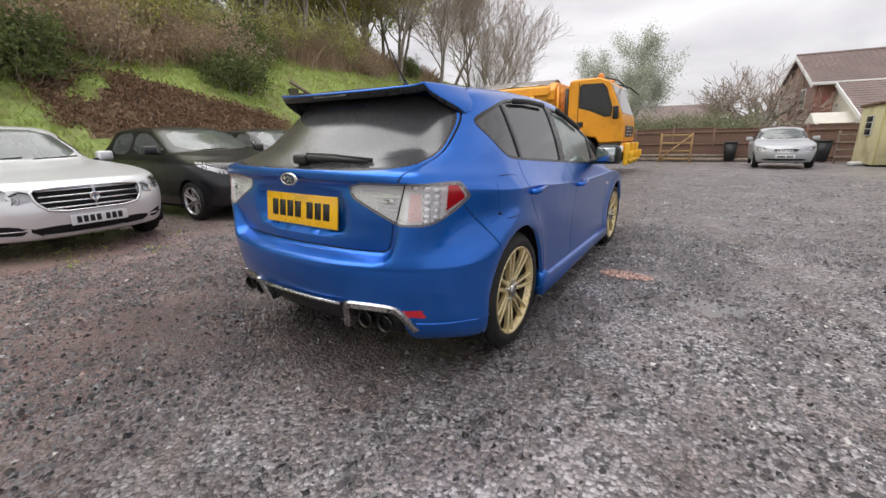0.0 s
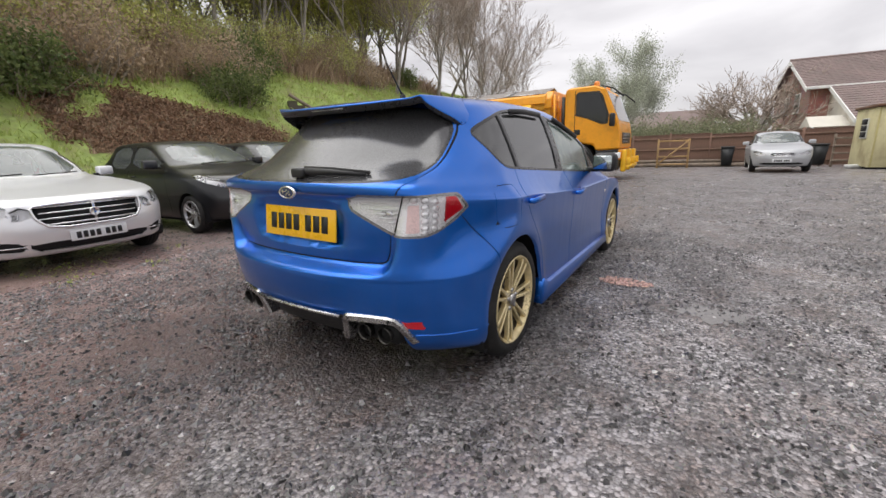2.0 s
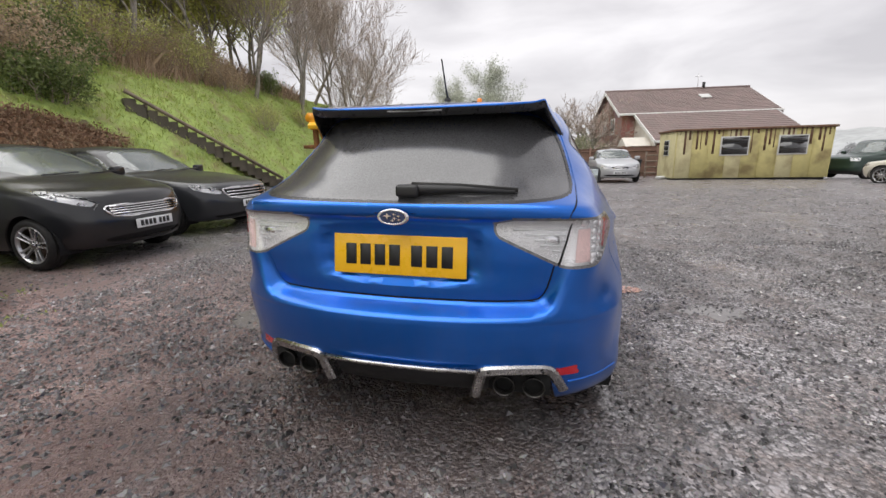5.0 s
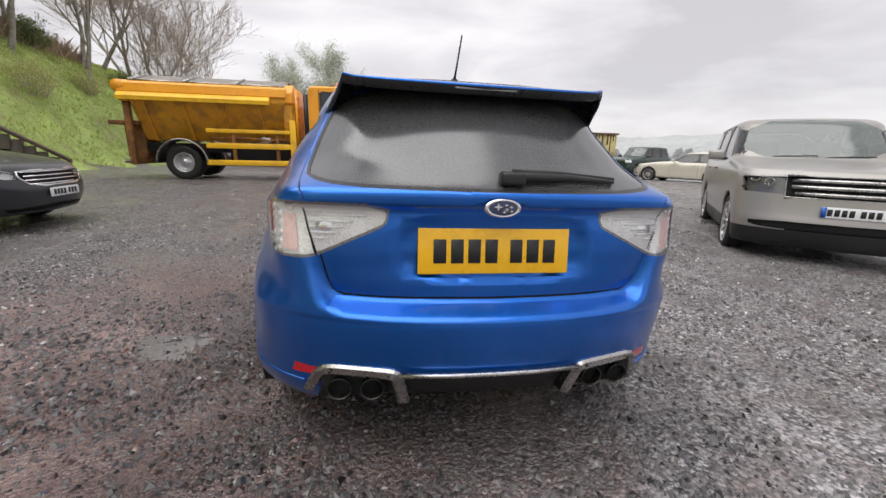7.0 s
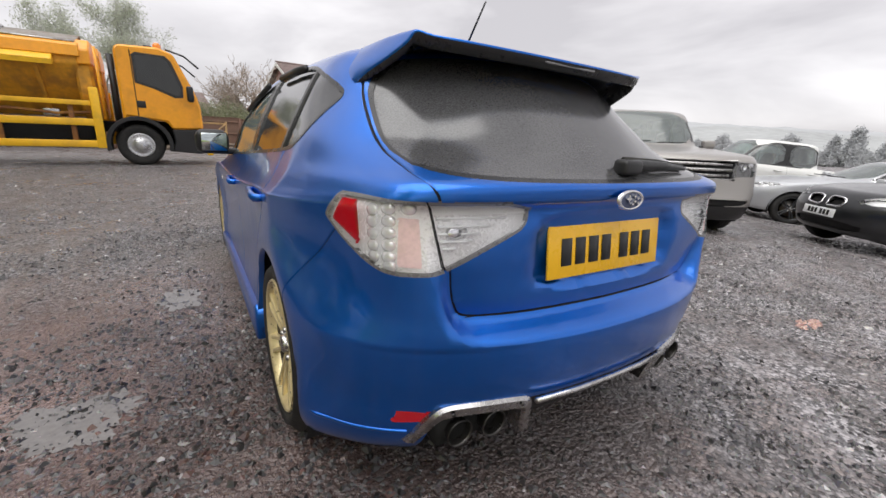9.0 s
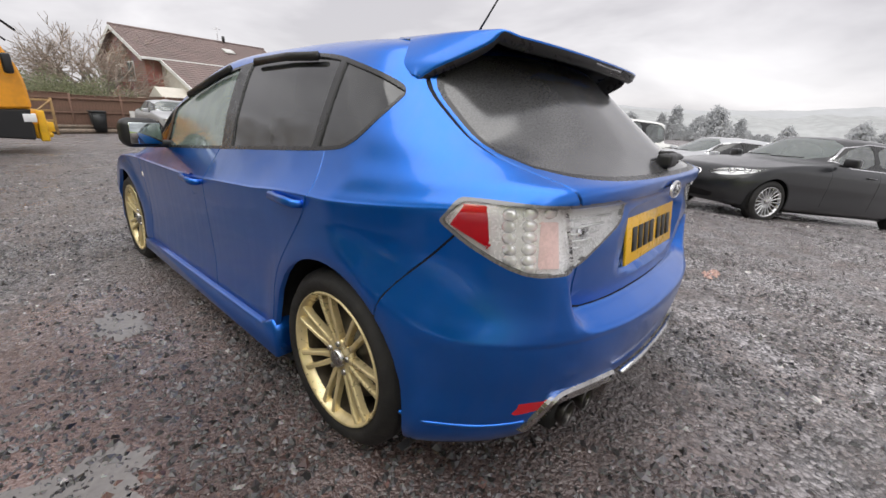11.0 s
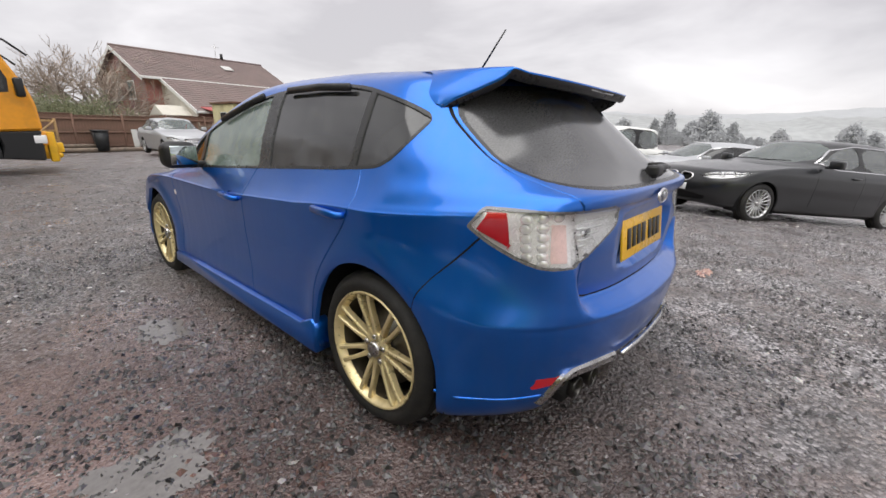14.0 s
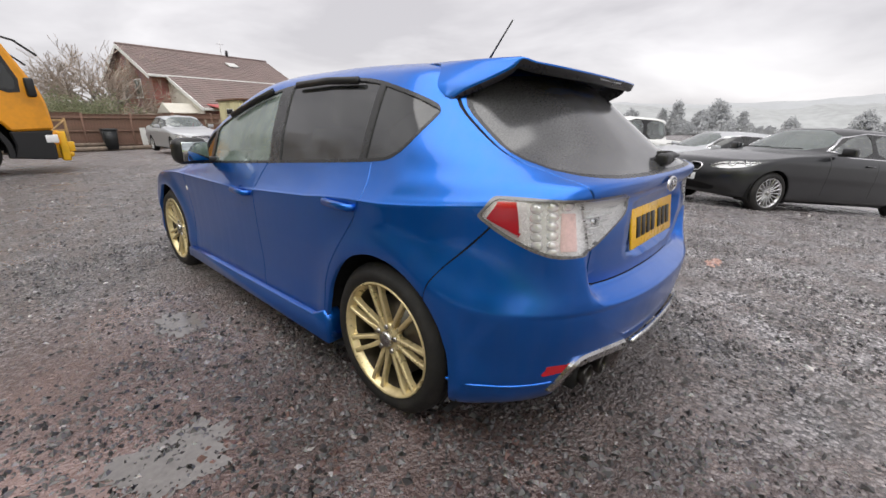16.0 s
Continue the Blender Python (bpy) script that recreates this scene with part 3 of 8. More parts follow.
def gravel_material():
    m, n, l, b = mat_base("wet_gravel")
    geo = n.new("ShaderNodeNewGeometry")
    pos = geo.outputs["Position"]

    def tex(kind, scale, detail=6, rough=0.6):
        t = n.new(kind)
        t.inputs["Scale"].default_value = scale
        if kind == "ShaderNodeTexNoise":
            t.inputs["Detail"].default_value, t.inputs["Roughness"].default_value = detail, rough
        l.new(pos, t.inputs["Vector"])
        return t

    def ramp(src, a, b_, lo=0.0, hi=1.0):
        r = n.new("ShaderNodeMapRange")
        r.inputs["From Min"].default_value, r.inputs["From Max"].default_value = a, b_
        r.inputs["To Min"].default_value, r.inputs["To Max"].default_value = lo, hi
        l.new(src, r.inputs["Value"])
        return r.outputs[0]

    def mix(fac, a, b_):
        x = n.new("ShaderNodeMix")
        x.data_type = "RGBA"
        l.new(fac, x.inputs["Factor"])
        for k, v in ((6, a), (7, b_)):
            if isinstance(v, tuple):
                x.inputs[k].default_value = (*v, 1)
            else:
                l.new(v, x.inputs[k])
        return x.outputs[2]
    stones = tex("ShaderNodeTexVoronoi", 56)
    stones2 = tex("ShaderNodeTexVoronoi", 120)
    big = tex("ShaderNodeTexNoise", 0.55, 4)
    mid = tex("ShaderNodeTexNoise", 3.0, 6)
    fine = tex("ShaderNodeTexNoise", 170, 3)
    sep = n.new("ShaderNodeSeparateColor")
    l.new(stones.outputs["Color"], sep.inputs[0])
    grey = mix(ramp(sep.outputs[0], 0.1, 0.95), (0.022, 0.021, 0.022), (0.50, 0.47, 0.48))
    grey = mix(ramp(fine.outputs["Fac"], 0.35, 0.75, 0, 0.5), grey, (0.20, 0.185, 0.19))
    brown = mix(ramp(sep.outputs[1], 0.2, 0.9), (0.075, 0.060, 0.057), (0.30, 0.245, 0.23))
    base = mix(ramp(mid.outputs["Fac"], 0.42, 0.66), grey, brown)
    # crevice shade between the stones put into the colour as dark mud
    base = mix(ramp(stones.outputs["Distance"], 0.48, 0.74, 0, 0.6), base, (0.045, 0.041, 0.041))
    xyz = n.new("ShaderNodeSeparateXYZ")
    l.new(pos, xyz.inputs[0])
    add = n.new("ShaderNodeMath")
    add.operation = "MULTIPLY_ADD"
    l.new(big.outputs["Fac"], add.inputs[0])
    add.inputs[1].default_value = 2.5
    l.new(xyz.outputs[0], add.inputs[2])
    red = mix(ramp(mid.outputs["Fac"], 0.3, 0.7), (0.22, 0.135, 0.12), (0.50, 0.33, 0.30))
    redmask = ramp(add.outputs[0], 1.9, -0.3)
    ymask = ramp(xyz.outputs[1], 3.4, 1.4)
    rm = n.new("ShaderNodeMath")
    rm.operation = "MULTIPLY"
    l.new(redmask, rm.inputs[0])
    l.new(ymask, rm.inputs[1])
    rm2 = n.new("ShaderNodeMath")
    rm2.operation = "MULTIPLY"
    rm2.inputs[1].default_value = 0.82
    l.new(rm.outputs[0], rm2.inputs[0])
    base = mix(rm2.outputs[0], base, red)
    shade = n.new("ShaderNodeMix")
    shade.data_type, shade.blend_type = "RGBA", "MULTIPLY"
    shade.inputs["Factor"].default_value = 1
    l.new(base, shade.inputs[6])
    # exhaust damp with the car's ground shade put into the colour, ragged edge
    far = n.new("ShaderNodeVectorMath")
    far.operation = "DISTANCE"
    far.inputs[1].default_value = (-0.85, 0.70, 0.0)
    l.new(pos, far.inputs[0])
    damp_shade = n.new("ShaderNodeMath")
    damp_shade.operation = "MULTIPLY_ADD"
    l.new(big.outputs["Fac"], damp_shade.inputs[0])
    damp_shade.inputs[1].default_value = 2.2
    l.new(far.outputs["Value"], damp_shade.inputs[2])
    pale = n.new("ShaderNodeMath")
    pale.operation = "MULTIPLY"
    l.new(ramp(damp_shade.outputs[0], 1.7, 3.5, 0.40, 1.0), pale.inputs[0])
    # paler to the right, the wet sheen put into the colour
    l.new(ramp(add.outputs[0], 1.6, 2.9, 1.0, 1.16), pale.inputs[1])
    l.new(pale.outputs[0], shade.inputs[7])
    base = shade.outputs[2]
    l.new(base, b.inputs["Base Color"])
    wet = tex("ShaderNodeTexNoise", 1.3, 7, 0.62)
    run = n.new("ShaderNodeMath")
    run.operation = "MULTIPLY"
    l.new(ramp(xyz.outputs[0], -0.3, 0.9), run.inputs[0])
    l.new(ramp(xyz.outputs[1], 4.0, 1.0), run.inputs[1])
    soak_shade = n.new("ShaderNodeMath")
    soak_shade.operation = "MULTIPLY_ADD"
    l.new(run.outputs[0], soak_shade.inputs[0])
    soak_shade.inputs[1].default_value = 0.11
    l.new(wet.outputs["Fac"], soak_shade.inputs[2])
    wetfac = ramp(soak_shade.outputs[0], 0.50, 0.66)
    rough = n.new("ShaderNodeMapRange")
    rough.inputs["To Min"].default_value, rough.inputs["To Max"].default_value = 0.38, 0.12
    set_in(b, coat=0.45, coat_rough=0.16)
    l.new(wetfac, rough.inputs["Value"])
    l.new(rough.outputs[0], b.inputs["Roughness"])
    bp = n.new("ShaderNodeBump")
    bp.inputs["Distance"].default_value = 0.013
    l.new(ramp(soak_shade.outputs[0], 0.50, 0.68, 1.0, 0.22), bp.inputs["Strength"])
    hs = n.new("ShaderNodeMath")
    hs.operation = "ADD"
    l.new(ramp(stones.outputs["Distance"], 0.1, 0.75, 1.0, 0.0), hs.inputs[0])
    l.new(ramp(stones2.outputs["Distance"], 0.1, 0.75, 0.45, 0.0), hs.inputs[1])
    hs2 = n.new("ShaderNodeMath")
    hs2.operation = "ADD"
    l.new(hs.outputs[0], hs2.inputs[0])
    l.new(ramp(fine.outputs["Fac"], 0, 1, 0, 0.4), hs2.inputs[1])
    l.new(hs2.outputs[0], bp.inputs["Height"])
    l.new(bp.outputs[0], b.inputs["Normal"])
    l.new(bp.outputs[0], b.inputs["Coat Normal"])
    return m


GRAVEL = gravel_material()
GRASS = mat("bank_grass", (0.35, 0.45, 0.13), rough=0.8, vary=0.45, scale=1.6, bump=0.6, bump_scale=14, grime=(0.27, 0.22, 0.11), grime_amount=0.75)
LITTER = mat("dead_bramble_soil", (0.25, 0.185, 0.115), rough=0.9, vary=0.5, scale=2.5, bump=0.8, bump_scale=18, grime=(0.06, 0.075, 0.02), grime_amount=0.5)
WOODFLOOR = mat("wood_floor_soil", (0.28, 0.27, 0.12), rough=0.9, vary=0.5, scale=1.2, bump=0.6, bump_scale=8)
# far ground greyed, its haze put into the colour
FARLAND = mat("haze_tinted_far_land", (0.20, 0.215, 0.20), rough=0.9, vary=0.2, scale=0.02)

xs = axis_steps([(-900, -120, 130), (-120, -40, 8), (-40, -9, 0.55), (-9, 9, 0.35), (9, 40, 1.5), (40, 120, 10), (120, 900, 130)])
ys = axis_steps([(-900, -120, 130), (-120, -20, 10), (-20, -6, 0.8), (-6, 16, 0.4), (16, 60, 0.8), (60, 130, 8), (130, 900, 130)])
verts = [(x, y, ground_z(x, y)) for y in ys for x in xs]
nx = len(xs)
faces, slots = [], []
for j in range(len(ys) - 1):
    for i in range(nx - 1):
        faces.append((j * nx + i, j * nx + i + 1, (j + 1) * nx + i + 1, (j + 1) * nx + i))
        x, y = (xs[i] + xs[i + 1]) / 2, (ys[j] + ys[j + 1]) / 2
        s = toe(y) - x
        edge = 0.5 * noise.noise((x * 0.8, y * 0.8, 9))
        k = 0
        if s > 0.2 + edge:
            k = 1
            if litter(x, y):
                k = 2
            if s > 5.5 + edge * 3:
                k = 3
        if max(abs(x), abs(y)) > 75 and k == 0:
            k = 4
        slots.append(k)
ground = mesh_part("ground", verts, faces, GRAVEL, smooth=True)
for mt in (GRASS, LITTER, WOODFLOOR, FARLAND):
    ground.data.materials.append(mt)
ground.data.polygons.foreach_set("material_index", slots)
tagged(ground, "wet dark gravel yard rising to a grassy bank", "ground", kind="structure")


# ---- the blue hatchback ----
BADGE_BLUE = mat("dark_badge_enamel", (0.03, 0.045, 0.11), rough=0.2, coat=0.5)

def blue_hatchback(m):
    car = thing("blue_hatchback", m, "metallic blue five-door hatchback with gold wheels, wet with rain, on gravel", "car")
    keys = [
        (0.185, 0.790, 0.30, 0.19, 0.55, 4.20, 0.20, 0.8),
        (0.205, 0.845, 0.13, 0.21, 0.50, 4.32, 0.22, 0.8),
        (0.30, 0.858, 0.055, 0.30, 0.50, 4.38, 0.30, 0.8),
        (0.42, 0.850, 0.026, 0.42, 0.50, 4.40, 0.42, 0.8),
        (0.50, 0.851, 0.009, 0.50, 0.50, 4.415, 0.52, 0.8),
        (0.572, 0.854, 0.001, 0.572, 0.50, 4.40, 0.60, 0.8),
        (0.592, 0.855, 0.002, 0.590, 0.50, 4.39, 0.63, 0.8),
        (0.620, 0.857, 0.008, 0.618, 0.53, 4.37, 0.65, 0.8),
        (0.69, 0.860, 0.034, 0.69, 0.62, 4.34, 0.68, 0.8),
        (0.80, 0.866, 0.078, 0.80, 0.70, 4.27, 0.74, 0.85),
        (0.878, 0.868, 0.094, 0.925, 0.70, 4.14, 0.79, 0.9),
        (0.889, 0.860, 0.086, 0.945, 0.70, 4.05, 0.81, 0.9),
        (0.910, 0.844, 0.070, 0.962, 0.70, 3.90, 0.84, 0.9),
        (0.955, 0.815, 0.066, 0.992, 0.68, 3.50, 0.92, 0.7),
        (1.010, 0.785, 0.105, 1.020, 0.68, 3.20, 0.985, 0.5),
        (1.10, 0.742, 0.20, 1.10, 0.70, 3.02, 1.09, 0.45),
        (1.20, 0.692, 0.315, 1.20, 0.72, 2.82, 1.20, 0.45),
        (1.30, 0.636, 0.435, 1.30, 0.60, 2.58, 1.31, 0.45),
        (1.375, 0.575, 0.545, 1.366, 0.44, 2.40, 1.375, 0.45),
        (1.425, 0.46, 0.68, 1.402, 0.36, 2.20, 1.42, 0.42),
        (1.450, 0.25, 0.97, 1.434, 0.25, 1.95, 1.445, 0.3),
        (1.458, 0.0, 1.25, 1.455, 0.05, 1.70, 1.455, 0.05),
    ]
    corner = chaikin([(0, 0), (0.36, 0.0), (0.60, 0.025), (0.745, 0.07), (0.82, 0.135), (0.855, 0.25), (0.89, 0.40), (0.95, 0.66), (1.0, 1.0)], 2, False)

    def tail(t, z):
        """Plan of the tail: flat across, turned sharply at the lamps, then along the tapering wings."""
        k = t * (len(corner) - 1)
        i = min(int(k), len(corner) - 2)
        (x0, y0), (x1, y1) = corner[i], corner[i + 1]
        up, down = min(max((z - 0.580) / 0.205, 0), 1), min(max((1.10 - z) / 0.12, 0), 1)
        return x0 + (x1 - x0) * (k - i), y0 + (y1 - y0) * (k - i), up * down * down * (3 - 2 * down)
    bm = loft(keys, 4, 24, 64, 12, tail)
    # the shoulder crease falls towards the front wing
    for v in bm.verts:
        if v.co.y > 0.8:
            v.co.z -= 0.062 * min(v.co.y - 0.8, 1.3) * max(0.0, 1 - abs(v.co.z - 0.885) / 0.22) * min((v.co.y - 0.8) / 0.5, 1)
    # swell the wing edges round the wheel arches
    for v in bm.verts:
        if abs(v.co.x) > 0.6 and v.co.z < 0.8:
            for hy in (0.81, 3.43):
                d = math.hypot(v.co.y - hy, v.co.z - 0.315)
                v.co.x += math.copysign(0.020 * math.exp(-((d - 0.385) / 0.07) ** 2), v.co.x)
    gate_poly = [(-0.2, 0.646), (0.0, 0.646), (0.488, 0.650), (0.528, 0.664), (0.548, 0.71), (0.565, 0.79), (0.603, 0.955), (0.642, 1.03), (0.622, 1.14), (0.590, 1.24), (0.540, 1.36), (0.50, 1.40), (-0.2, 1.418)]
    gate = end_zone(gate_poly, 1, y_max=1.0)
    # the tailgate lies behind the bumper, whose shelf sweeps up round it to the lamps
    for off in (0.0, 0.014, 0.028, 0.042, 0.056):
        cut(bm, lambda c: np.where(c[:, 2] < 0.90, gate(c) - off, 5.0))
    vs = list(bm.verts)
    for v, q in zip(vs, gate(np.array([v.co[:] for v in vs]))):
        if q < 0.056 and 0.56 < v.co.z < 0.90:
            k = min(max(1 - q / 0.056, 0), 1)
            v.co.y += float(np.interp(v.co.z, (0.58, 0.646, 0.69, 0.80, 0.87), (0.078, 0.070, 0.052, 0.012, 0.0))) * k * k * (3 - 2 * k)
    # shallow recess round the number plate
    dish = end_zone([(-0.2, 0.690), (0.31, 0.690), (0.355, 0.730), (0.385, 0.925), (-0.2, 0.925)], 1, y_max=0.6)
    dish_in = end_zone([(-0.2, 0.712), (0.275, 0.712), (0.295, 0.740), (0.312, 0.925), (-0.2, 0.925)], 1, y_max=0.6)
    for k in (0.02, 0.05):
        cut(bm, lambda c: np.where(c[:, 1] < 0.6, np.abs(c[:, 0]) - k * 5, 5.0))
    cut(bm, dish)
    cut(bm, dish_in)
    vs = list(bm.verts)
    for v, q in zip(vs, dish_in(np.array([v.co[:] for v in vs]))):
        if q < 0.001:
            v.co.y += 0.024 * min(max((0.925 - v.co.z) / 0.04, 0), 1)
    keep_skin(bm)
    # closer mesh round the lamps, for clean edges
    near_lamp = [e for e in bm.edges if all(v.co.y < 0.55 and 0.75 < v.co.z < 0.99 and 0.36 < abs(v.co.x) + 0.9 * abs(v.co.y) < 1.24 for v in e.verts) and e.calc_length() > 0.008]
    bmesh.ops.subdivide_edges(bm, edges=near_lamp, cuts=2, use_grid_fill=True)
    arch_r = 0.368
    rear_arch, front_arch = circle_zone(0.81, 0.315, arch_r), circle_zone(3.43, 0.315, arch_r)
    belt = [(0.69, 1.205), (0.80, 1.035), (1.00, 1.013), (1.60, 0.970), (2.40, 0.912), (2.92, 0.895), (2.70, 1.07), (2.42, 1.205), (2.05, 1.315), (1.75, 1.358), (1.40, 1.368), (1.10, 1.345), (0.86, 1.285), (0.72, 1.235)]
    dlo = side_zone(belt, 2)

    def dlo_in(c):
        return dlo(c) + 0.013

    lamp_poly = [(0.440, 0.956), (0.444, 0.895), (0.462, 0.880), (0.685, 0.786), (0.72, 0.780), (0.86, 0.780), (0.95, 0.797), (1.06, 0.836), (1.140, 0.878), (1.152, 0.890), (1.138, 0.905), (1.095, 0.948), (1.06, 0.956), (0.75, 0.958)]
    lamp = end_zone(lamp_poly, 1, y_max=0.75, wrap=0.9)

    def lamp_in(c):
        return lamp(c) + 0.008

    red_zone = end_zone([(1.118, 0.882), (1.072, 0.940), (1.010, 0.942), (0.992, 0.838)], 0, y_max=0.75, wrap=0.9)
    blush_zone = end_zone([(0.755, 0.800), (0.835, 0.802), (0.838, 0.915), (0.775, 0.915)], 0, y_max=0.75, wrap=0.9)

    def split(c):
        """Signed distance to the joint between the tailgate's part of the lamp and the wing's."""
        h = np.abs(c[:, 0]) + 0.9 * np.abs(c[:, 1])
        return np.where(c[:, 1] < 0.6, (h - 0.687 - (c[:, 2] - 0.786) * 0.373) * 0.937, 5.0)

    def lamp_gap(c):
        return np.maximum(np.abs(split(c)) - 0.004, lamp(c))
    glass_poly = [(-0.2, 1.010), (0.0, 1.010), (0.40, 1.013), (0.56, 1.022), (0.622, 1.040), (0.602, 1.14), (0.572, 1.235), (0.53, 1.29), (0.46, 1.33), (-0.2, 1.36)]
    backlight = end_zone(glass_poly, 1, y_max=1.0)
    refl = end_zone([(0.600, 0.362), (0.605, 0.396), (0.728, 0.384), (0.748, 0.352)], 0, y_max=0.6, wrap=0.3)
    diffuser = end_zone([(-0.2, 0.10), (0.62, 0.10), (0.585, 0.34), (0.56, 0.395), (0.33, 0.402), (-0.2, 0.402)], 0, y_max=0.6)

    def seam(fn, half=0.0035):
        return lambda c: np.abs(fn(c)) - half

    def line(points, least=0.5, half=0.0036, sign=0, rear=False):
        """A thin line on the side (y, z) or the rear (x, z): its zone, and the signed distance to its middle."""
        def dist(c):
            best, side = np.full(len(c), 5.0), np.ones(len(c))
            u = np.abs(c[:, 0]) if rear else c[:, 1]
            for (a, b), (e, f) in zip(points, points[1:]):
                dx, dz = e - a, f - b
                t = np.clip(((u - a) * dx + (c[:, 2] - b) * dz) / (dx * dx + dz * dz), 0, 1)
                d = np.hypot(u - a - t * dx, c[:, 2] - b - t * dz)
                cr = np.sign((u - a) * dz - (c[:, 2] - b) * dx)
                side = np.where(d < best, np.where(cr == 0, 1, cr), side)
                best = np.minimum(best, d)
            ok = (c[:, 1] < 0.5) if rear else (np.abs(c[:, 0]) > least)
            if sign:
                ok &= c[:, 0] * sign > 0
            return np.where(ok, best, 5.0), side

        def middle(c):
            d, sd = dist(c)
            return np.where(d < 0.12, d * sd, 5.0)

        def fn(c):
            return dist(c)[0] - half
        return fn, middle
    rear_door, rear_door_mid = line(chaikin([(0.94, 1.03), (0.905, 0.92), (0.93, 0.83), (1.04, 0.70), (1.165, 0.54), (1.195, 0.44), (1.20, 0.27)], 2, False))
    mid_door, mid_door_mid = line(chaikin([(1.76, 1.00), (1.84, 0.87), (1.87, 0.62), (1.83, 0.27)], 2, False))
    front_door, front_door_mid = line([(2.93, 0.93), (2.98, 0.80), (2.93, 0.55), (2.95, 0.27)])
    bumper_line, bumper_line_mid = line(chaikin([(0.34, 0.885), (0.42, 0.795), (0.535, 0.675), (0.57, 0.56)], 2, False))
    flap_zone = side_zone([(0.60, 0.775), (0.63, 0.748), (0.80, 0.75), (0.83, 0.78), (0.83, 0.93), (0.80, 0.955), (0.63, 0.955), (0.60, 0.93)], 1, sign=1)
    flap = seam(flap_zone, 0.0022)
    gate_seam = lambda c: np.where(c[:, 2] < 1.28, np.abs(gate(c)) - 0.0035, 5.0)
    lid_line, lid_mid = line([(-0.02, 0.972), (0.055, 0.968), (0.10, 0.956), (0.57, 0.957)], half=0.003, rear=True)
    frame_q, frame_q_mid = line([(0.985, 0.9), (1.06, 1.5)], least=0.45, half=0.016)
    frame_b, frame_b_mid = line([(1.70, 0.9), (1.89, 1.5)], least=0.45, half=0.05)
    frame_m, frame_m_mid = line([(2.575, 0.9), (2.575, 1.5)], least=0.45, half=0.02)
    for fn in (rear_arch, front_arch, dlo, dlo_in, lamp, lamp_in, red_zone, blush_zone, split, lambda c: np.abs(split(c)) - 0.004, backlight, lambda c: backlight(c) - 0.010, frame_q_mid, frame_q, frame_b_mid, frame_b, frame_m_mid, frame_m, refl, diffuser,
               gate, gate_seam, rear_door_mid, rear_door, mid_door_mid, mid_door, front_door_mid, front_door, bumper_line_mid, bumper_line, flap_zone, flap, lid_mid, lid_line):
        cut(bm, fn)
    bm.normal_update()

    def dlo_frame(c):
        return np.maximum(dlo(c), -np.maximum(dlo_in(c), -np.minimum(np.minimum(frame_q(c), frame_b(c)), frame_m(c))))

    def lamp_rim(c):
        return np.maximum(lamp(c), -lamp_in(c))

    def seams(c):
        out = np.full(len(c), 5.0)
        for fn in (gate_seam, rear_door, mid_door, front_door, bumper_line, flap, lid_line):
            out = np.minimum(out, fn(c))
        return out

    zones = sort_faces(bm, [("arch", lambda c: np.minimum(rear_arch(c), front_arch(c))), ("window_trim", dlo_frame), ("pane", dlo), ("lamp_joint", lamp_gap), ("lamp_bezel", lamp_rim), ("lamp", lamp),
                            ("rear_window", backlight), ("rear_seal", lambda c: backlight(c) - 0.010), ("gap", seams), ("reflector", refl), ("diffuser", diffuser), ("tailgate", gate)])
    part("body", take(bm, zones["body"], rim=0.022), BLUE, car, "metallic blue bodyshell with rain streaks")
    gate_ob = part("tailgate", take(bm, zones["tailgate"], 0.001, rim=0.018), BLUE, car)
    for nme, fn in (("tailgate_gap", gate_seam), ("rear_door_gap", rear_door), ("middle_door_gap", mid_door), ("front_door_gap", front_door), ("bumper_gap", bumper_line), ("filler_flap_gap", flap), ("lid_gap", lid_line)):
        v = fn(np.array([f.calc_center_median()[:] for f in zones["gap"]]))
        mine = [f for f, q in zip(zones["gap"], v) if q < 0.0004]
        for fs in ([mine] if nme in ("tailgate_gap", "lid_gap") else halves(mine)):
            if fs:
                part(nme, take(bm, fs, -0.006), GAP, car)
    for fs in halves(zones["window_trim"]):
        part("window_trim", take(bm, fs, 0.0015, rim=0.012), TRIM, car, "satin black window surround")
    part("rear_window_seal", take(bm, zones["rear_seal"], 0.0, rim=0.015), TRIM, gate_ob)
    part("rear_window", take(bm, zones["rear_window"], -0.003), REAR_GLASS, gate_ob, "misted dark rear window")
    for sidefaces in halves(zones["pane"]):
        groups = {}
        for f in sidefaces:
            y = f.calc_center_median().y
            z = f.calc_center_median().z
            key = "quarter" if y < 0.985 + (z - 0.9) * 0.125 else "rear" if y < 1.70 + (z - 0.9) * 0.317 else "front" if y < 2.575 else "corner"
            groups.setdefault(key, []).append(f)
        for key, fs in groups.items():
            part({"quarter": "quarter_window", "rear": "rear_door_window", "front": "front_door_window", "corner": "mirror_corner_window"}[key], take(bm, fs, -0.006, rim=0.004),
                 FOGGED_GLASS if key == "front" else DARK_GLASS, car, "pale misted window" if key == "front" else "dark privacy window")
    # windscreen and bonnet intake
    screen = end_zone([(-0.2, 1.02), (0.66, 1.02), (0.50, 1.37), (-0.2, 1.39)], 1, y_min=2.2)
    part("windscreen", take(bm, [f for f in zones["body"] if screen(np.array([f.calc_center_median()[:]]))[0] < 0], 0.004), FOGGED_GLASS, car)
    part("bonnet_scoop", moved(box(-0.28, 3.25, 0.93, 0.28, 3.75, 1.0, 0.03, 3), pose(0, 0, 0, -6) @ pose(0, 0.1, 0.33)), BLUE, car)
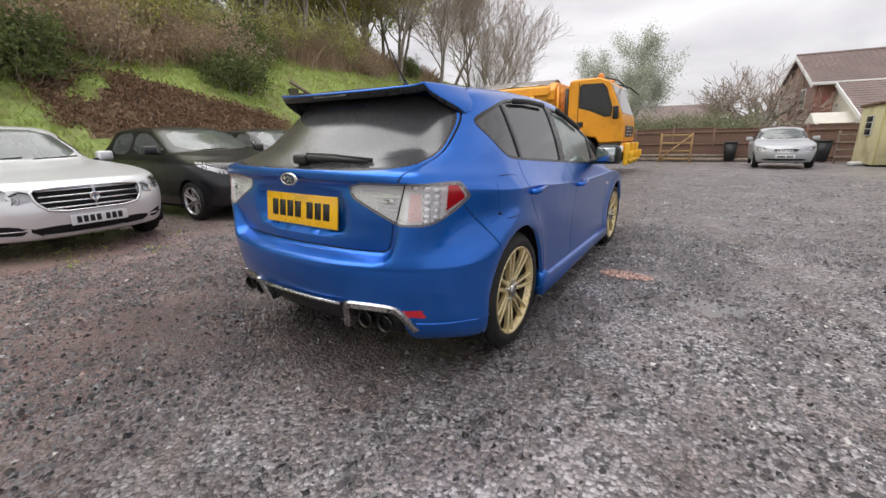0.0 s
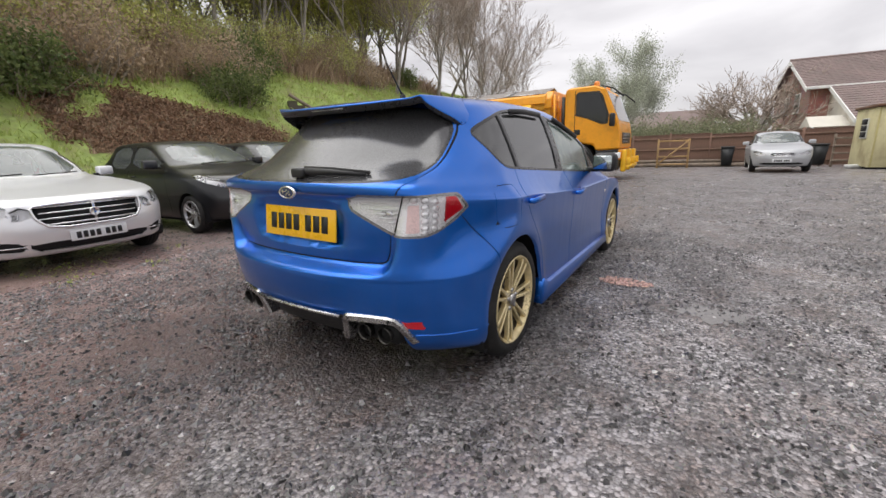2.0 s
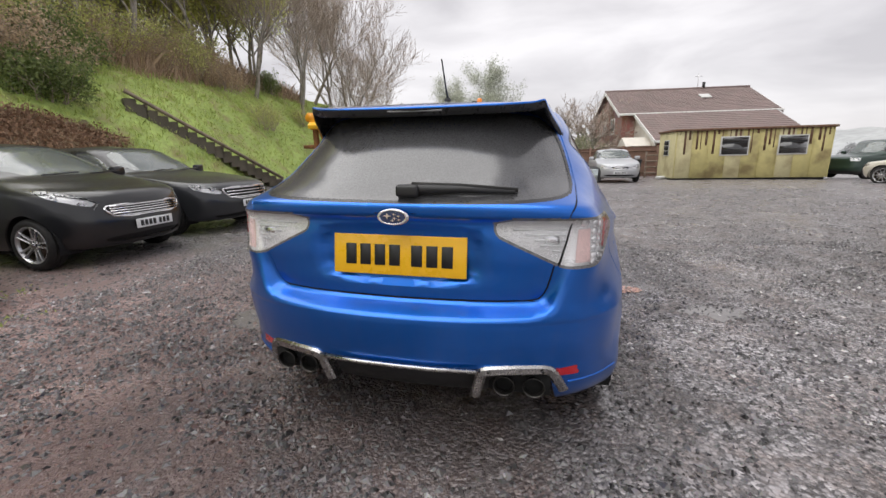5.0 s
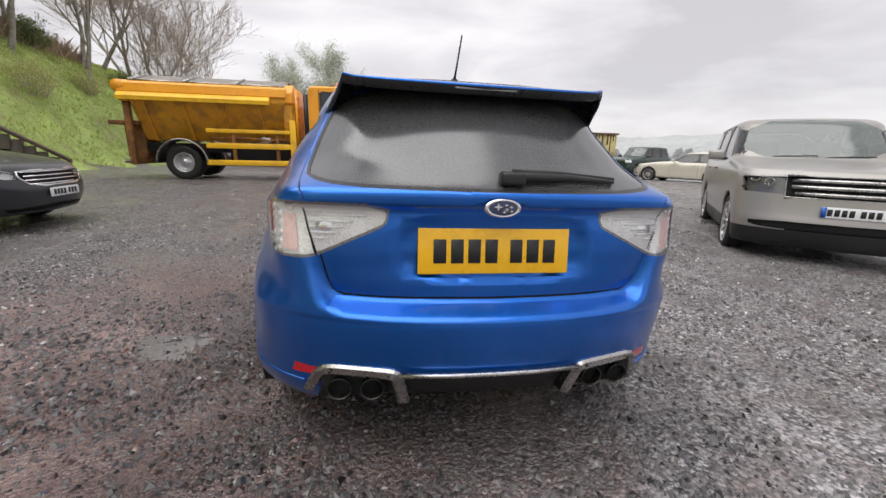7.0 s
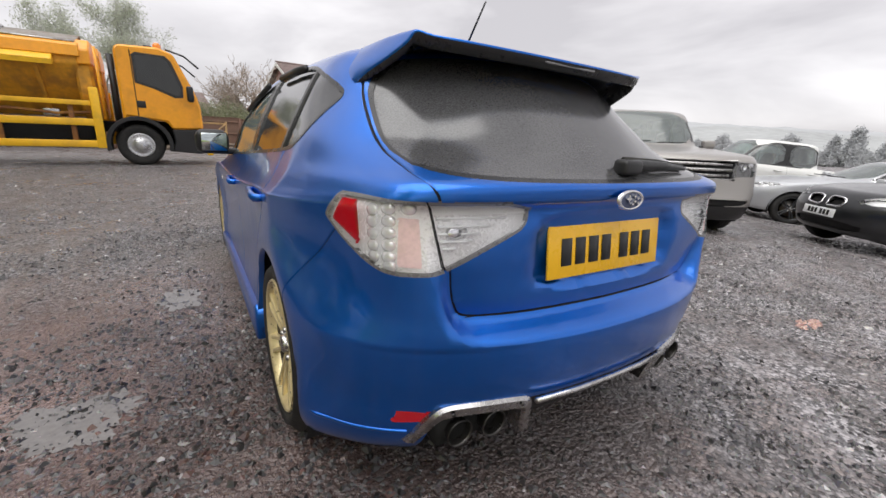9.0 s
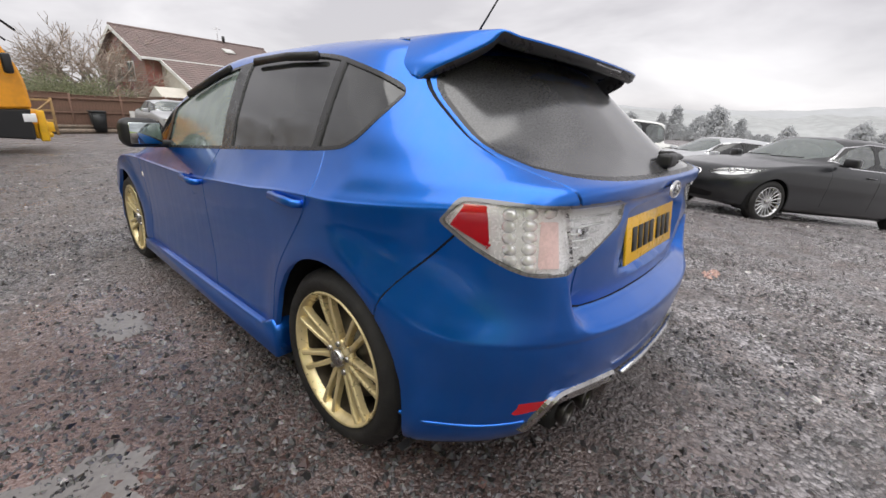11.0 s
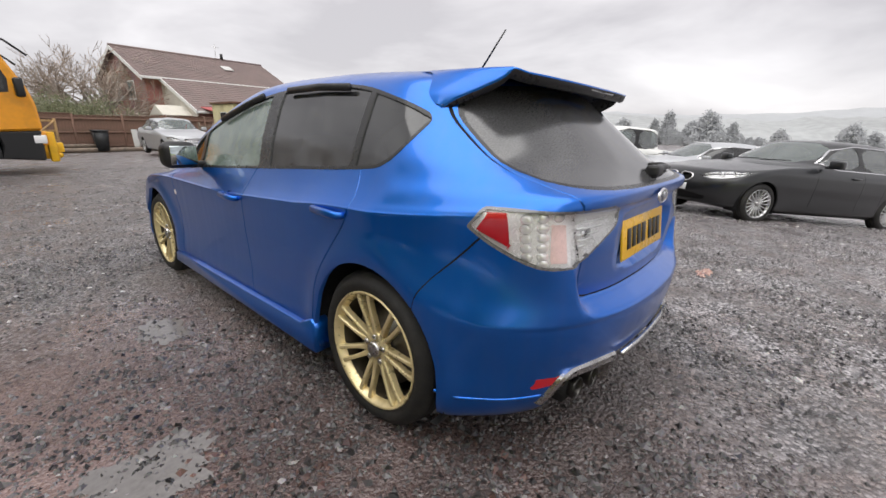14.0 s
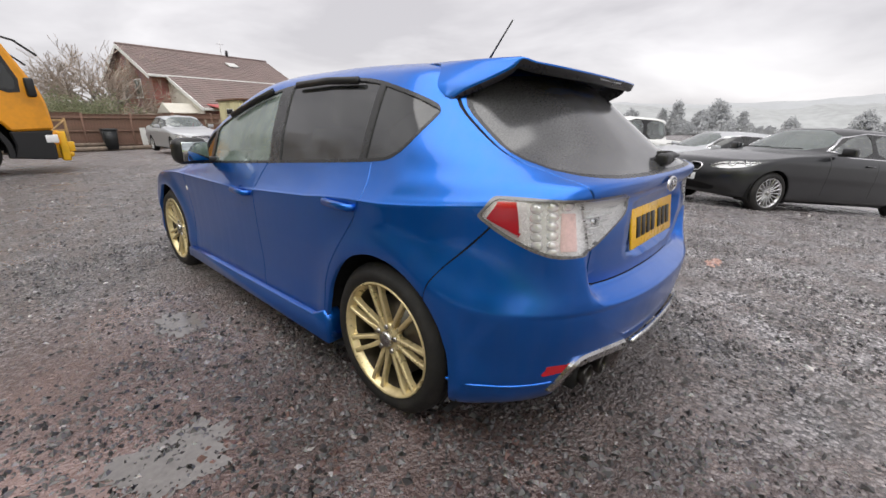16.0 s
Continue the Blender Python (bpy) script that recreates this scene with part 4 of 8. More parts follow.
    # rear lamps
    for fs in halves(zones["lamp"]):
        sx = 1 if fs[0].calc_center_median().x > 0 else -1
        housing = part("rear_lamp", take(bm, fs, -0.009), LAMP_SILVER, car, "clear rear lamp with red and white lenses")
        inner = [f for f in fs if split(np.array([f.calc_center_median()[:]]))[0] < 0]
        outer = [f for f in fs if f not in set(inner)]
        part("inner_lens", take(bm, inner, 0.001, rim=0.03), LENS, housing).visible_shadow = False
        part("outer_lens", take(bm, outer, 0.002, rim=0.03), LENS, housing).visible_shadow = False
        red = [f for f in outer if red_zone(np.array([f.calc_center_median()[:]]))[0] < 0]
        part("red_reflector", take(bm, red, -0.002, rim=0.010), RED_LENS, housing, "red side reflector")
        blush = [f for f in outer if blush_zone(np.array([f.calc_center_median()[:]]))[0] < 0]
        part("indicator_reflector", take(bm, blush, -0.005, rim=0.006), LAMP_PINK, housing, "pinkish ribbed indicator")
        band = [f for f in inner if f.calc_center_median().z > 0.926]
        part("upper_strip", take(bm, band, -0.005, rim=0.006), BULB, housing)
        # domes of the lamp cells, set on the curve of the lamp
        cen = []
        for f in outer:
            a_, b_, c_ = (v.co for v in f.verts[:3])
            cen += [(a_ * p + b_ * q + c_ * (1 - p - q), f.normal) for p, q in ((0.34, 0.33), (0.7, 0.15), (0.15, 0.7), (0.15, 0.15), (0.45, 0.45), (0.45, 0.1), (0.1, 0.45))]
        for gx, gz in ((0.940, 0.928), (0.940, 0.899), (0.938, 0.870), (0.935, 0.841), (0.930, 0.815), (0.876, 0.933), (0.874, 0.905), (0.872, 0.877), (0.870, 0.849), (0.868, 0.822), (0.866, 0.798), (0.808, 0.936)):
            c, nrm = min(cen, key=lambda q: abs(abs(q[0].x) + 0.9 * q[0].y - gx) + abs(q[0].z - gz))
            dome = bmesh.new()
            bmesh.ops.create_uvsphere(dome, u_segments=12, v_segments=8, radius=0.0175)
            moved(dome, Matrix.Translation(c - nrm * 0.010) @ nrm.to_track_quat("Z", "Y").to_matrix().to_4x4() @ Matrix.Diagonal((1.1, 0.9, 0.45, 1)))
            part("lamp_cell", dome, LAMP_CELL, housing)
        c, nrm = min(((f.calc_center_median(), f.normal) for f in inner), key=lambda q: abs(abs(q[0].x) + 0.9 * q[0].y - 0.655) + abs(q[0].z - 0.885))
        dome = bmesh.new()
        bmesh.ops.create_uvsphere(dome, u_segments=14, v_segments=8, radius=0.030)
        moved(dome, Matrix.Translation(c - nrm * 0.014) @ Matrix.Diagonal((1.2, 0.4, 0.8, 1)))
        part("reversing_bulb", dome, CHROME, housing)
        # ribs of the reversing lamp
        for k in range(5):
            pick = [q for q in inner if abs(q.calc_center_median().z - (0.915 - 0.018 * k)) < 0.02]
            if pick:
                hs = sorted(pick, key=lambda q: abs(q.calc_center_median().x))
                p0, p1 = hs[len(hs) // 6].calc_center_median(), hs[-1 - len(hs) // 8].calc_center_median()
                z = 0.915 - 0.018 * k
                part("lamp_rib", tube([(p0.x, p0.y + 0.006, z), ((p0.x + p1.x) / 2, (p0.y + p1.y) / 2 + 0.004, z), (p1.x, p1.y + 0.006, z)], 0.0035, 5), BULB, housing)
    for fs in halves(zones["lamp_joint"]):
        part("lamp_joint", take(bm, fs, -0.008), GAP, car)
    for fs in halves(zones["lamp_bezel"]):
        part("lamp_bezel", take(bm, fs, 0.0015, rim=0.03), LAMP_DARK, car, "thin dark grey lamp edge")
    for fs in halves(zones["reflector"]):
        part("bumper_reflector", take(bm, fs, 0.001, rim=0.012), RED_LENS, car, "red bumper reflector")
    part("diffuser", take(bm, zones["diffuser"], -0.045), PLASTIC, car, "black lower bumper insert")
    low = [v.co.copy() for v in bm.verts if v.co.y < 1.25]
    lx, ly, lz = (np.array([c[k] for c in low]) for k in range(3))

    def on_skin(x, z, out=0.0):
        """The place on the car's tail at this width and height."""
        d = (lx - x) ** 2 + (lz - z) ** 2 + np.where(ly > 1.1, 1.0, 0.0)
        near = np.argsort(d)[:4]
        w_ = 1 / (d[near] + 1e-6)
        return (x, float((ly[near] * w_).sum() / w_.sum()) - out, z)

    def on_roof(x, y):
        d = (lx - x) ** 2 + (ly - y) ** 2 + np.where(lz < 1.3, 1.0, 0.0)
        near = np.argsort(d)[:4]
        w_ = 1 / (d[near] + 1e-6)
        return float((lz[near] * w_).sum() / w_.sum())
    for sx in (-1, 1):
        # raised lower lip of the bumper corner, laid on the skin
        pts = [on_skin(sx * xq, zq) for xq, zq in ((0.64, 0.322), (0.70, 0.320), (0.76, 0.318), (0.81, 0.316), (0.84, 0.314))] + [(sx * 0.858, 0.46, 0.312)]
        part("bumper_lip", tube(chaikin(pts, 2, False), 0.006, 8), BLUE, car)
        # side skirt
        skirt = prism([(1.17, 0.165), (3.08, 0.175), (3.06, 0.255), (2.6, 0.262), (1.30, 0.285), (1.20, 0.335), (1.165, 0.30)], "x", sx * 0.80, sx * 0.887, 0.010)
        part("side_skirt", skirt, BLUE, car)
    # underside and wheel wells
    part("underbody", join(box(-0.62, 0.30, 0.20, 0.62, 4.1, 0.30), box(-0.80, 1.2, 0.19, 0.80, 3.05, 0.30)), GAP, car)
    for hy in (0.81, 3.43):
        for sx in (-1, 1):
            well = moved(lathe([(0.0, 0.05), (0.0, 0.395), (0.30, 0.395)], 28, -35, 215), pose(0, 0, 0))
            for v in well.verts:
                v.co = Vector((sx * (0.545 + v.co.x), hy + v.co.y, max(0.315 + v.co.z, 0.16)))
            part("wheel_well", well, GAP, car, smooth=False)
            wheel(car, sx * 0.858, hy, 0.318, 0.325, 0.22, 0.243, GOLD, 14, pair=0.150, spoke_w=0.021)
    # spoiler: outer skin from the roof to the trailing edge, underside back to the glass
    half_line = [  # trailing edge, foot on the roof or pillar, foot of the underside
        ((0.000, 0.340, 1.357), (0.000, 0.76, 1.436), (0.000, 0.555, 1.384)),
        ((0.150, 0.345, 1.358), (0.150, 0.76, 1.434), (0.150, 0.555, 1.382)),
        ((0.300, 0.362, 1.361), (0.300, 0.755, 1.428), (0.300, 0.560, 1.374)),
        ((0.400, 0.388, 1.366), (0.410, 0.745, 1.416), (0.400, 0.570, 1.360)),
        ((0.470, 0.422, 1.373), (0.480, 0.735, 1.402), (0.460, 0.580, 1.345)),
        ((0.508, 0.450, 1.384), (0.525, 0.715, 1.384), (0.495, 0.590, 1.325)),
        ((0.522, 0.474, 1.360), (0.552, 0.690, 1.360), (0.518, 0.585, 1.305)),
        ((0.545, 0.502, 1.328), (0.575, 0.655, 1.332), (0.545, 0.575, 1.285)),
        ((0.572, 0.532, 1.296), (0.596, 0.615, 1.300), (0.572, 0.562, 1.265)),
        ((0.600, 0.552, 1.258), (0.606, 0.575, 1.262), (0.596, 0.545, 1.245)),
    ]
    laid = []
    for tr, ft, un in half_line:
        ft = (ft[0], 0.76, on_roof(ft[0], 0.76) + 0.004) if ft[0] < 0.45 else on_skin(ft[0], ft[2], 0.006)
        laid.append((tr, ft, on_skin(un[0], un[2], -0.012)))
    for k, w_ in ((-1, 1.0), (-2, 0.6), (-3, 0.25)):
        tr, ft, un = laid[k]
        mid = [(p + q) / 2 for p, q in zip(ft, un)]
        laid[k] = (tuple(p + (q - p) * w_ for p, q in zip(tr, mid)), ft, un)
    half_line = laid
    rows = [tuple(Vector((-p[0], p[1], p[2])) for p in r) for r in reversed(half_line[1:])] + [tuple(Vector(p) for p in r) for r in half_line]
    rows = [tuple(Vector(v) for v in (r[0:3], r[3:6], r[6:9])) for r in spline([[*a, *b, *c] for a, b, c in rows], 3)]
    sp = bmesh.new()
    low_sp = bmesh.new()
    grid, below = [], []
    for tr, ft, un in rows:
        lift = Vector((0, 0, 0.006))
        top = [ft + (tr - ft) * t + lift * math.sin(math.pi * t) for t in (0, 0.25, 0.5, 0.75, 0.97)]
        edge = [tr + Vector((0, -0.003, -0.003)), tr + Vector((0, -0.001, -0.008))]
        under = [tr + (un - tr) * t + Vector((0, 0.0, 0.012)) * math.sin(math.pi * t) for t in (0.12, 0.4, 0.7, 1.0)]
        grid.append([sp.verts.new(p) for p in top + edge])
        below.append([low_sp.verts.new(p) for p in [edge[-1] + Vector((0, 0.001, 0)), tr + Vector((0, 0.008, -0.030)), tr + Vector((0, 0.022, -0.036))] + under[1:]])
    for a, b in zip(grid, grid[1:]):
        for i in range(len(a) - 1):
            sp.faces.new((a[i], a[i + 1], b[i + 1], b[i]))
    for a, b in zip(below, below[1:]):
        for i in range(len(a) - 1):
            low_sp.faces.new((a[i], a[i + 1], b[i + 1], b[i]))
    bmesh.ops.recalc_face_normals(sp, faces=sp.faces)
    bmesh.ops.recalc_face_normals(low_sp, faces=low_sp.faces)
    spoiler = part("spoiler", sp, BLUE, gate_ob, "blue roof spoiler with upswept corners")
    # shade under the spoiler put into the colour as black trim
    part("spoiler_underside", low_sp, TRIM, spoiler, "spoiler underside, coloured black for its shade")
    part("high_brake_lamp", box(-0.115, 0.343, 1.337, 0.115, 0.37, 1.345, 0.003), LAMP_DARK, gate_ob, "smoked high brake lamp strip")
    # roof aerial
    aer = join(lathe([(-0.0, 0.02), (0.012, 0.018), (0.02, 0.008), (0.03, 0.004)], 12))
    moved(aer, pose(0, 0.98, 1.452, 0, -90, 0))
    aerial = part("aerial_base", aer, PLASTIC, car)
    part("aerial", tube([(0, 0.98, 1.46), (0, 0.94, 1.51), (0, 0.84, 1.635)], [0.006, 0.0045, 0.0035], 8), PLASTIC, aerial, "black whip aerial")
    # rear wiper
    wip = part("wiper", tube([(0.03, 0.115, 1.045), (0.10, 0.112, 1.050), (0.24, 0.118, 1.050), (0.42, 0.145, 1.040)], [0.016, 0.014, 0.010, 0.005], 8, flat=1.3), PLASTIC, gate_ob, "black rear wiper")
    part("wiper_pivot", box(0.0, 0.085, 1.022, 0.085, 0.135, 1.066, 0.012, 3), PLASTIC, wip)
    part("wiper_blade", tube([(0.05, 0.135, 1.066), (0.22, 0.140, 1.062), (0.43, 0.165, 1.046)], 0.009, 6), RUBBER, wip)
    # badge, plate and lights
    badge = lathe([(0, 0.044), (0.006, 0.042), (0.008, 0.036), (0.005, 0.034), (0.005, 0.0)], 36)
    moved(badge, pose(0, 0.057, 0.955, 0, 0, -90) @ Matrix.Diagonal((1, 1.38, 0.68, 1)))
    badge_ob = part("badge", badge, CHROME, gate_ob, "oval chrome badge")
    part("badge_face", moved(lathe([(0.0, 0.034), (0.0015, 0.0)], 28), pose(0, 0.0515, 0.955, 0, 0, -90) @ Matrix.Diagonal((1, 1.38, 0.68, 1))), BADGE_BLUE, badge_ob)
    for bx, bz, s in ((-0.018, 0.960, 0.012), (0.008, 0.966, 0.006), (0.024, 0.960, 0.006), (0.010, 0.952, 0.006), (0.026, 0.947, 0.006), (0.002, 0.944, 0.006)):
        star = prism([(bx + s * 1.4 * q * math.cos(a * math.pi / 4), bz + s * q * math.sin(a * math.pi / 4)) for a, q in zip(range(8), (1, 0.35) * 4)], "y", 0.0455, 0.050)
        part("badge_star", star, CHROME, badge_ob, smooth=False)
    plate(gate_ob, pose(0, 0.105, 0.804, -7), 0.520, 0.152, PLATE_Y, label="yellow rear number plate", bars=(4, 3))
    # chrome exhaust surrounds, strip and twin pipes
    part("bumper_strip", tube([(-0.31, 0.028, 0.402), (-0.15, 0.016, 0.400), (0, 0.013, 0.400), (0.15, 0.016, 0.400), (0.31, 0.028, 0.402)], 0.009, 8), STEEL, car, "satin chrome lower strip")
    for sx in (-1, 1):
        path = [(sx * 0.296, 0.040, 0.272), (sx * 0.312, 0.026, 0.335), (sx * 0.325, 0.014, 0.388), (sx * 0.345, 0.010, 0.398), (sx * 0.46, 0.020, 0.400), (sx * 0.555, 0.040, 0.394), (sx * 0.580, 0.050, 0.380), (sx * 0.605, 0.070, 0.330), (sx * 0.628, 0.092, 0.278)]
        path = [(px, on_skin(px, 0.415)[1] - 0.016 + (0.40 - pz) * 0.30, pz) for px, _, pz in path]
        part("exhaust_surround", flat_bar(chaikin(path, 2, False), 0.040, 0.06), STEEL, car, "brushed steel exhaust surround", smooth=False)
        for bx, by, bz in ((0.352, on_skin(0.352, 0.415)[1] - 0.017, 0.400), (0.545, on_skin(0.545, 0.415)[1] - 0.018, 0.394)):
            part("surround_screw", moved(lathe([(0, 0.006), (0.003, 0.005), (0.003, 0.0)], 10), pose(sx * bx, by, bz, 0, 0, -90)), PIPE, car)
        part("exhaust_recess", box(sx * 0.46 - 0.115, 0.12, 0.285, sx * 0.46 + 0.115, 0.30, 0.385), SOOT, car)
        for px in (0.405, 0.515):
            pp = lathe([(0.34, 0.034), (0.02, 0.036), (0.0, 0.041), (-0.004, 0.039), (0.004, 0.036), (0.06, 0.033), (0.18, 0.031), (0.18, 0.0)], 28)
            part("tailpipe", moved(pp, pose(sx * px, 0.085 + 0.10 * (px - 0.40), 0.322, 0, 0, 90)), PIPE, car, "sooty steel tailpipe")
    # handles, mirrors, side repeaters, wind deflectors
    for sx in (-1, 1):
        for hy, hz, hw in ((1.04, 0.850, 0.858), (1.99, 0.795, 0.862)):
            bowl = lathe([(0.002, 0.052), (0.0, 0.048), (-0.012, 0.030), (-0.016, 0.0)], 20)
            part("handle_bowl", moved(bowl, pose(sx * (hw + 0.001), hy + 0.005, hz - 0.022, 0, 0, 0 if sx > 0 else 180)), BLUE, car)
            part("door_handle", tube([(sx * (hw - 0.004), hy + 0.105, hz), (sx * (hw + 0.030), hy + 0.085, hz + 0.002), (sx * (hw + 0.034), hy - 0.02, hz), (sx * (hw + 0.030), hy - 0.085, hz - 0.002), (sx * (hw - 0.004), hy - 0.10, hz - 0.002)], [0.010, 0.012, 0.013, 0.012, 0.010], 10, flat=1.3), BLUE, car, "body-coloured door handle")
        mir = box(-0.098, -0.055, -0.078, 0.098, 0.075, 0.078, 0.052, 5)
        mirror = part("door_mirror", moved(mir, pose(sx * 0.930, 2.52, 0.985, 0, 0, sx * -8)), PLASTIC, car, "black door mirror")
        part("mirror_glass", moved(box(-0.075, -0.004, -0.055, 0.075, 0.004, 0.055, 0.0035, 1), pose(sx * 0.922, 2.464, 0.985, 0, 0, sx * -8)), MIRROR, mirror)
        part("mirror_arm", moved(box(-0.07, -0.03, -0.02, 0.07, 0.03, 0.02, 0.012), pose(sx * 0.82, 2.54, 0.925)), PLASTIC, mirror)
        rep = lathe([(0, 0.022), (0.008, 0.018), (0.012, 0.0)], 16)
        part("side_repeater", moved(rep, pose(sx * 0.856, 2.96, 0.705, 0, 0, 0 if sx > 0 else 180)), BULB, car)
        for pts in ([(1.20, 1.340, 0.628), (1.45, 1.352, 0.622), (1.72, 1.345, 0.628)], [(1.95, 1.325, 0.648), (2.15, 1.275, 0.672), (2.38, 1.20, 0.712)]):
            defl = tube([(sx * w_, y_, z_) for y_, z_, w_ in pts], 0.011, 8, flat=1.5)
            part("wind_deflector", defl, PLASTIC, car, "smoked wind deflector")
    # seats and dashboard seen through the glass
    for sx in (-0.37, 0.37):
        part("front_seat", join(box(sx - 0.24, 1.75, 0.35, sx + 0.24, 2.25, 0.60, 0.06, 3), moved(box(-0.24, -0.06, 0, 0.24, 0.06, 0.6, 0.05, 3), pose(sx, 1.76, 0.55, 14)), moved(box(-0.13, -0.05, 0, 0.13, 0.05, 0.2, 0.04, 3), pose(sx, 1.60, 1.14, 10))), SEAT, car)
    part("rear_bench", join(box(-0.6, 1.0, 0.35, 0.6, 1.45, 0.6, 0.06), moved(box(-0.6, -0.06, 0, 0.6, 0.06, 0.55, 0.05), pose(0, 0.98, 0.55, 16))), SEAT, car)
    part("dashboard", box(-0.70, 2.65, 0.60, 0.70, 3.05, 0.95, 0.08, 3), DASH, car)
    part("cabin_floor", box(-0.72, 0.3, 0.30, 0.72, 3.1, 0.36), DASH, car)
    bm.free()
    return car


blue_hatchback(pose(0, 0, 0.008, 0, 0.9, -1.2))


# ---- other parked vehicles ----
def parked_car(name, m, label, body_mat, L, hw, H, wb, front_over, belt, hood, yc, yrf, yrr, yg, deck, tyre_r, rim_mat, spokes, glass_mat, panes, nose, plate_spec=None, group="",
               category="car", pair=0.0, light_poly=None, grille_poly=None, intake_poly=None, grille_bars=4, grille_mat=None, trim_mat=None, tail_lamp=True, wheels_inset=0.0, lower=None, boxy=0.0, bright=False, star=False, light_extra=None, lamp_mat=None, bar_r=0.012, slot_poly=None):
    """A parked car. panes: y limits of the side windows; yc, yrf, yrr, yg: foot of the windscreen, roof front, roof rear, foot of the rear window."""
    car = thing(name, m, label, category, group)
    zc = belt + 0.05
    q = nose
    fc = 0.75 - 0.38 * boxy
    keys = [
        (0.20, 0.86 * hw, 0.30, 0.22, 0.4, L - 0.35 + 0.15 * boxy, 0.22, fc - 0.05),
        (0.24, 0.95 * hw, 0.12, 0.25, 0.4, L - 0.13, 0.22, fc),
        (0.38, 0.975 * hw, 0.03, 0.38, 0.4, L - 0.03, 0.36, fc),
        (0.52, 0.985 * hw, 0.0, 0.52, 0.4, L, 0.50, fc),
        (0.64, hw, 0.01, 0.64, 0.4, L - 0.02, 0.60, fc),
        (belt - 0.16, hw, 0.05, belt - 0.14, 0.4, L - 0.06 - q * 0.3, hood - 0.10, fc + 0.05),
        (belt - 0.08, 0.985 * hw, 0.09, min(deck, belt) - 0.05, 0.4, L - 0.14 - q, hood - 0.03, fc + 0.05),
        (belt - 0.02, 0.955 * hw, 0.14 if yg < 0.5 else 0.22, deck - 0.01, 0.4, L - 0.32 + 0.14 * boxy - q, hood, fc),
        (belt + 0.02, 0.925 * hw, 0.2 if yg < 0.5 else (yg + 0.3) / 2, deck + 0.01, 0.4, (L - 0.32 - q + yc) / 2, (hood + zc) / 2 + 0.02, 0.6),
        (belt + 0.05, 0.905 * hw, yg, deck + 0.03, 0.4, yc, zc, 0.45),
    ]
    for t in (0.33, 0.66, 0.9):
        z = belt + 0.05 + (H - 0.055 - belt - 0.05) * t
        keys.append((z, hw * (0.905 - (0.20 - 0.11 * boxy) * t ** 1.2), yg + (yrr - yg) * t, z if yg < 0.5 else deck + 0.03 + (H - 0.06 - deck - 0.03) * t, 0.4, yc + (yrf - yc) * t, zc + (H - 0.06 - zc) * t, 0.42))
    keys += [(H - 0.03, (0.58 + 0.13 * boxy) * hw, yrr + 0.12, H - 0.05, 0.3, yrf - 0.12, H - 0.045, 0.35), (H - 0.008, 0.3 * hw, yrr + 0.4, H - 0.02, 0.2, yrf - 0.4, H - 0.02, 0.2), (H, 0, (yrr + yrf) / 2 - 0.2, H, 0.05, (yrr + yrf) / 2 + 0.2, H, 0.05)]
    bm = loft(keys, 3, 10, 40, 14)
    keep_skin(bm)
    ya, yb = L - front_over - wb, L - front_over
    arches = [circle_zone(y, tyre_r, tyre_r + 0.035) for y in (ya, yb)]
    top = H - 0.115
    pane_zones = []
    for i, (a0, a1, b0, b1) in enumerate(panes):
        pane_zones.append(side_zone([(a0, belt + 0.045), (a1, belt + 0.03), (b1, top - (0.03 if i == len(panes) - 1 else 0)), (b0, top)], 1))
    lo = min(p[0] for p in panes) - 0.05
    hi = max(p[1] for p in panes) + 0.08
    tb0, tb1 = panes[0][2] - 0.03, panes[-1][3] + 0.03
    surround = side_zone([(lo, belt + 0.018), (hi, belt + 0.005), (tb1, top + 0.015), (tb0, top + 0.022)], 1)
    screen = end_zone([(-0.3, zc + 0.02), ((0.78 + 0.03 * boxy) * hw, zc + 0.03), ((0.61 + 0.10 * boxy) * hw, H - 0.085), (-0.3, H - 0.06)], 1, y_min=yrf - 0.25)
    rear = end_zone([(-0.3, deck + 0.05), (0.74 * hw, deck + 0.06), (0.60 * hw, H - 0.09), (-0.3, H - 0.07)], 1, y_max=yrr + 0.3)
    light_one = end_zone(light_poly, 0 if boxy else 1, y_min=L - 1.0, wrap=0.85, end=L)
    light_two = end_zone(light_extra, 1, y_min=L - 1.0, wrap=0.85, end=L) if light_extra else light_one
    light = lambda c: np.minimum(light_one(c), light_two(c))
    zones = [("arch", lambda c: np.minimum(arches[0](c), arches[1](c)))]
    if grille_poly:
        zones.append(("grille", end_zone(grille_poly, 0 if boxy else 1, y_min=L - 0.7)))
    if intake_poly:
        zones.append(("intake", end_zone(intake_poly, 1, y_min=L - 0.7)))
    if slot_poly:
        zones.append(("slot", end_zone(slot_poly, 1, y_min=L - 1.0, wrap=0.6, end=L)))
    zones += [("light", light), ("screen", screen), ("rear", rear)]
    for i, z in enumerate(pane_zones):
        zones.append(("pane%d" % i, z))
    zones.append(("surround", (lambda c: surround(c) + 0.013) if bright else surround))
    if bright:
        zones.append(("bright", surround))
    if tail_lamp:
        zones.append(("tail", end_zone([(0.62 * hw, belt - 0.12), (1.15 * hw, belt - 0.16), (1.15 * hw, belt - 0.03), (0.62 * hw, belt - 0.02)], 1, y_max=0.8, wrap=0.85)))
    if lower:
        zones.append(("skirt", lambda c: c[:, 2] - lower))

    def door(y, lean):
        return lambda c: np.where((np.abs(c[:, 0]) > 0.5) & (c[:, 2] > 0.3) & (c[:, 2] < belt + 0.02), np.abs(c[:, 1] - y - lean * (c[:, 2] - 0.3)) - 0.004, 5.0)
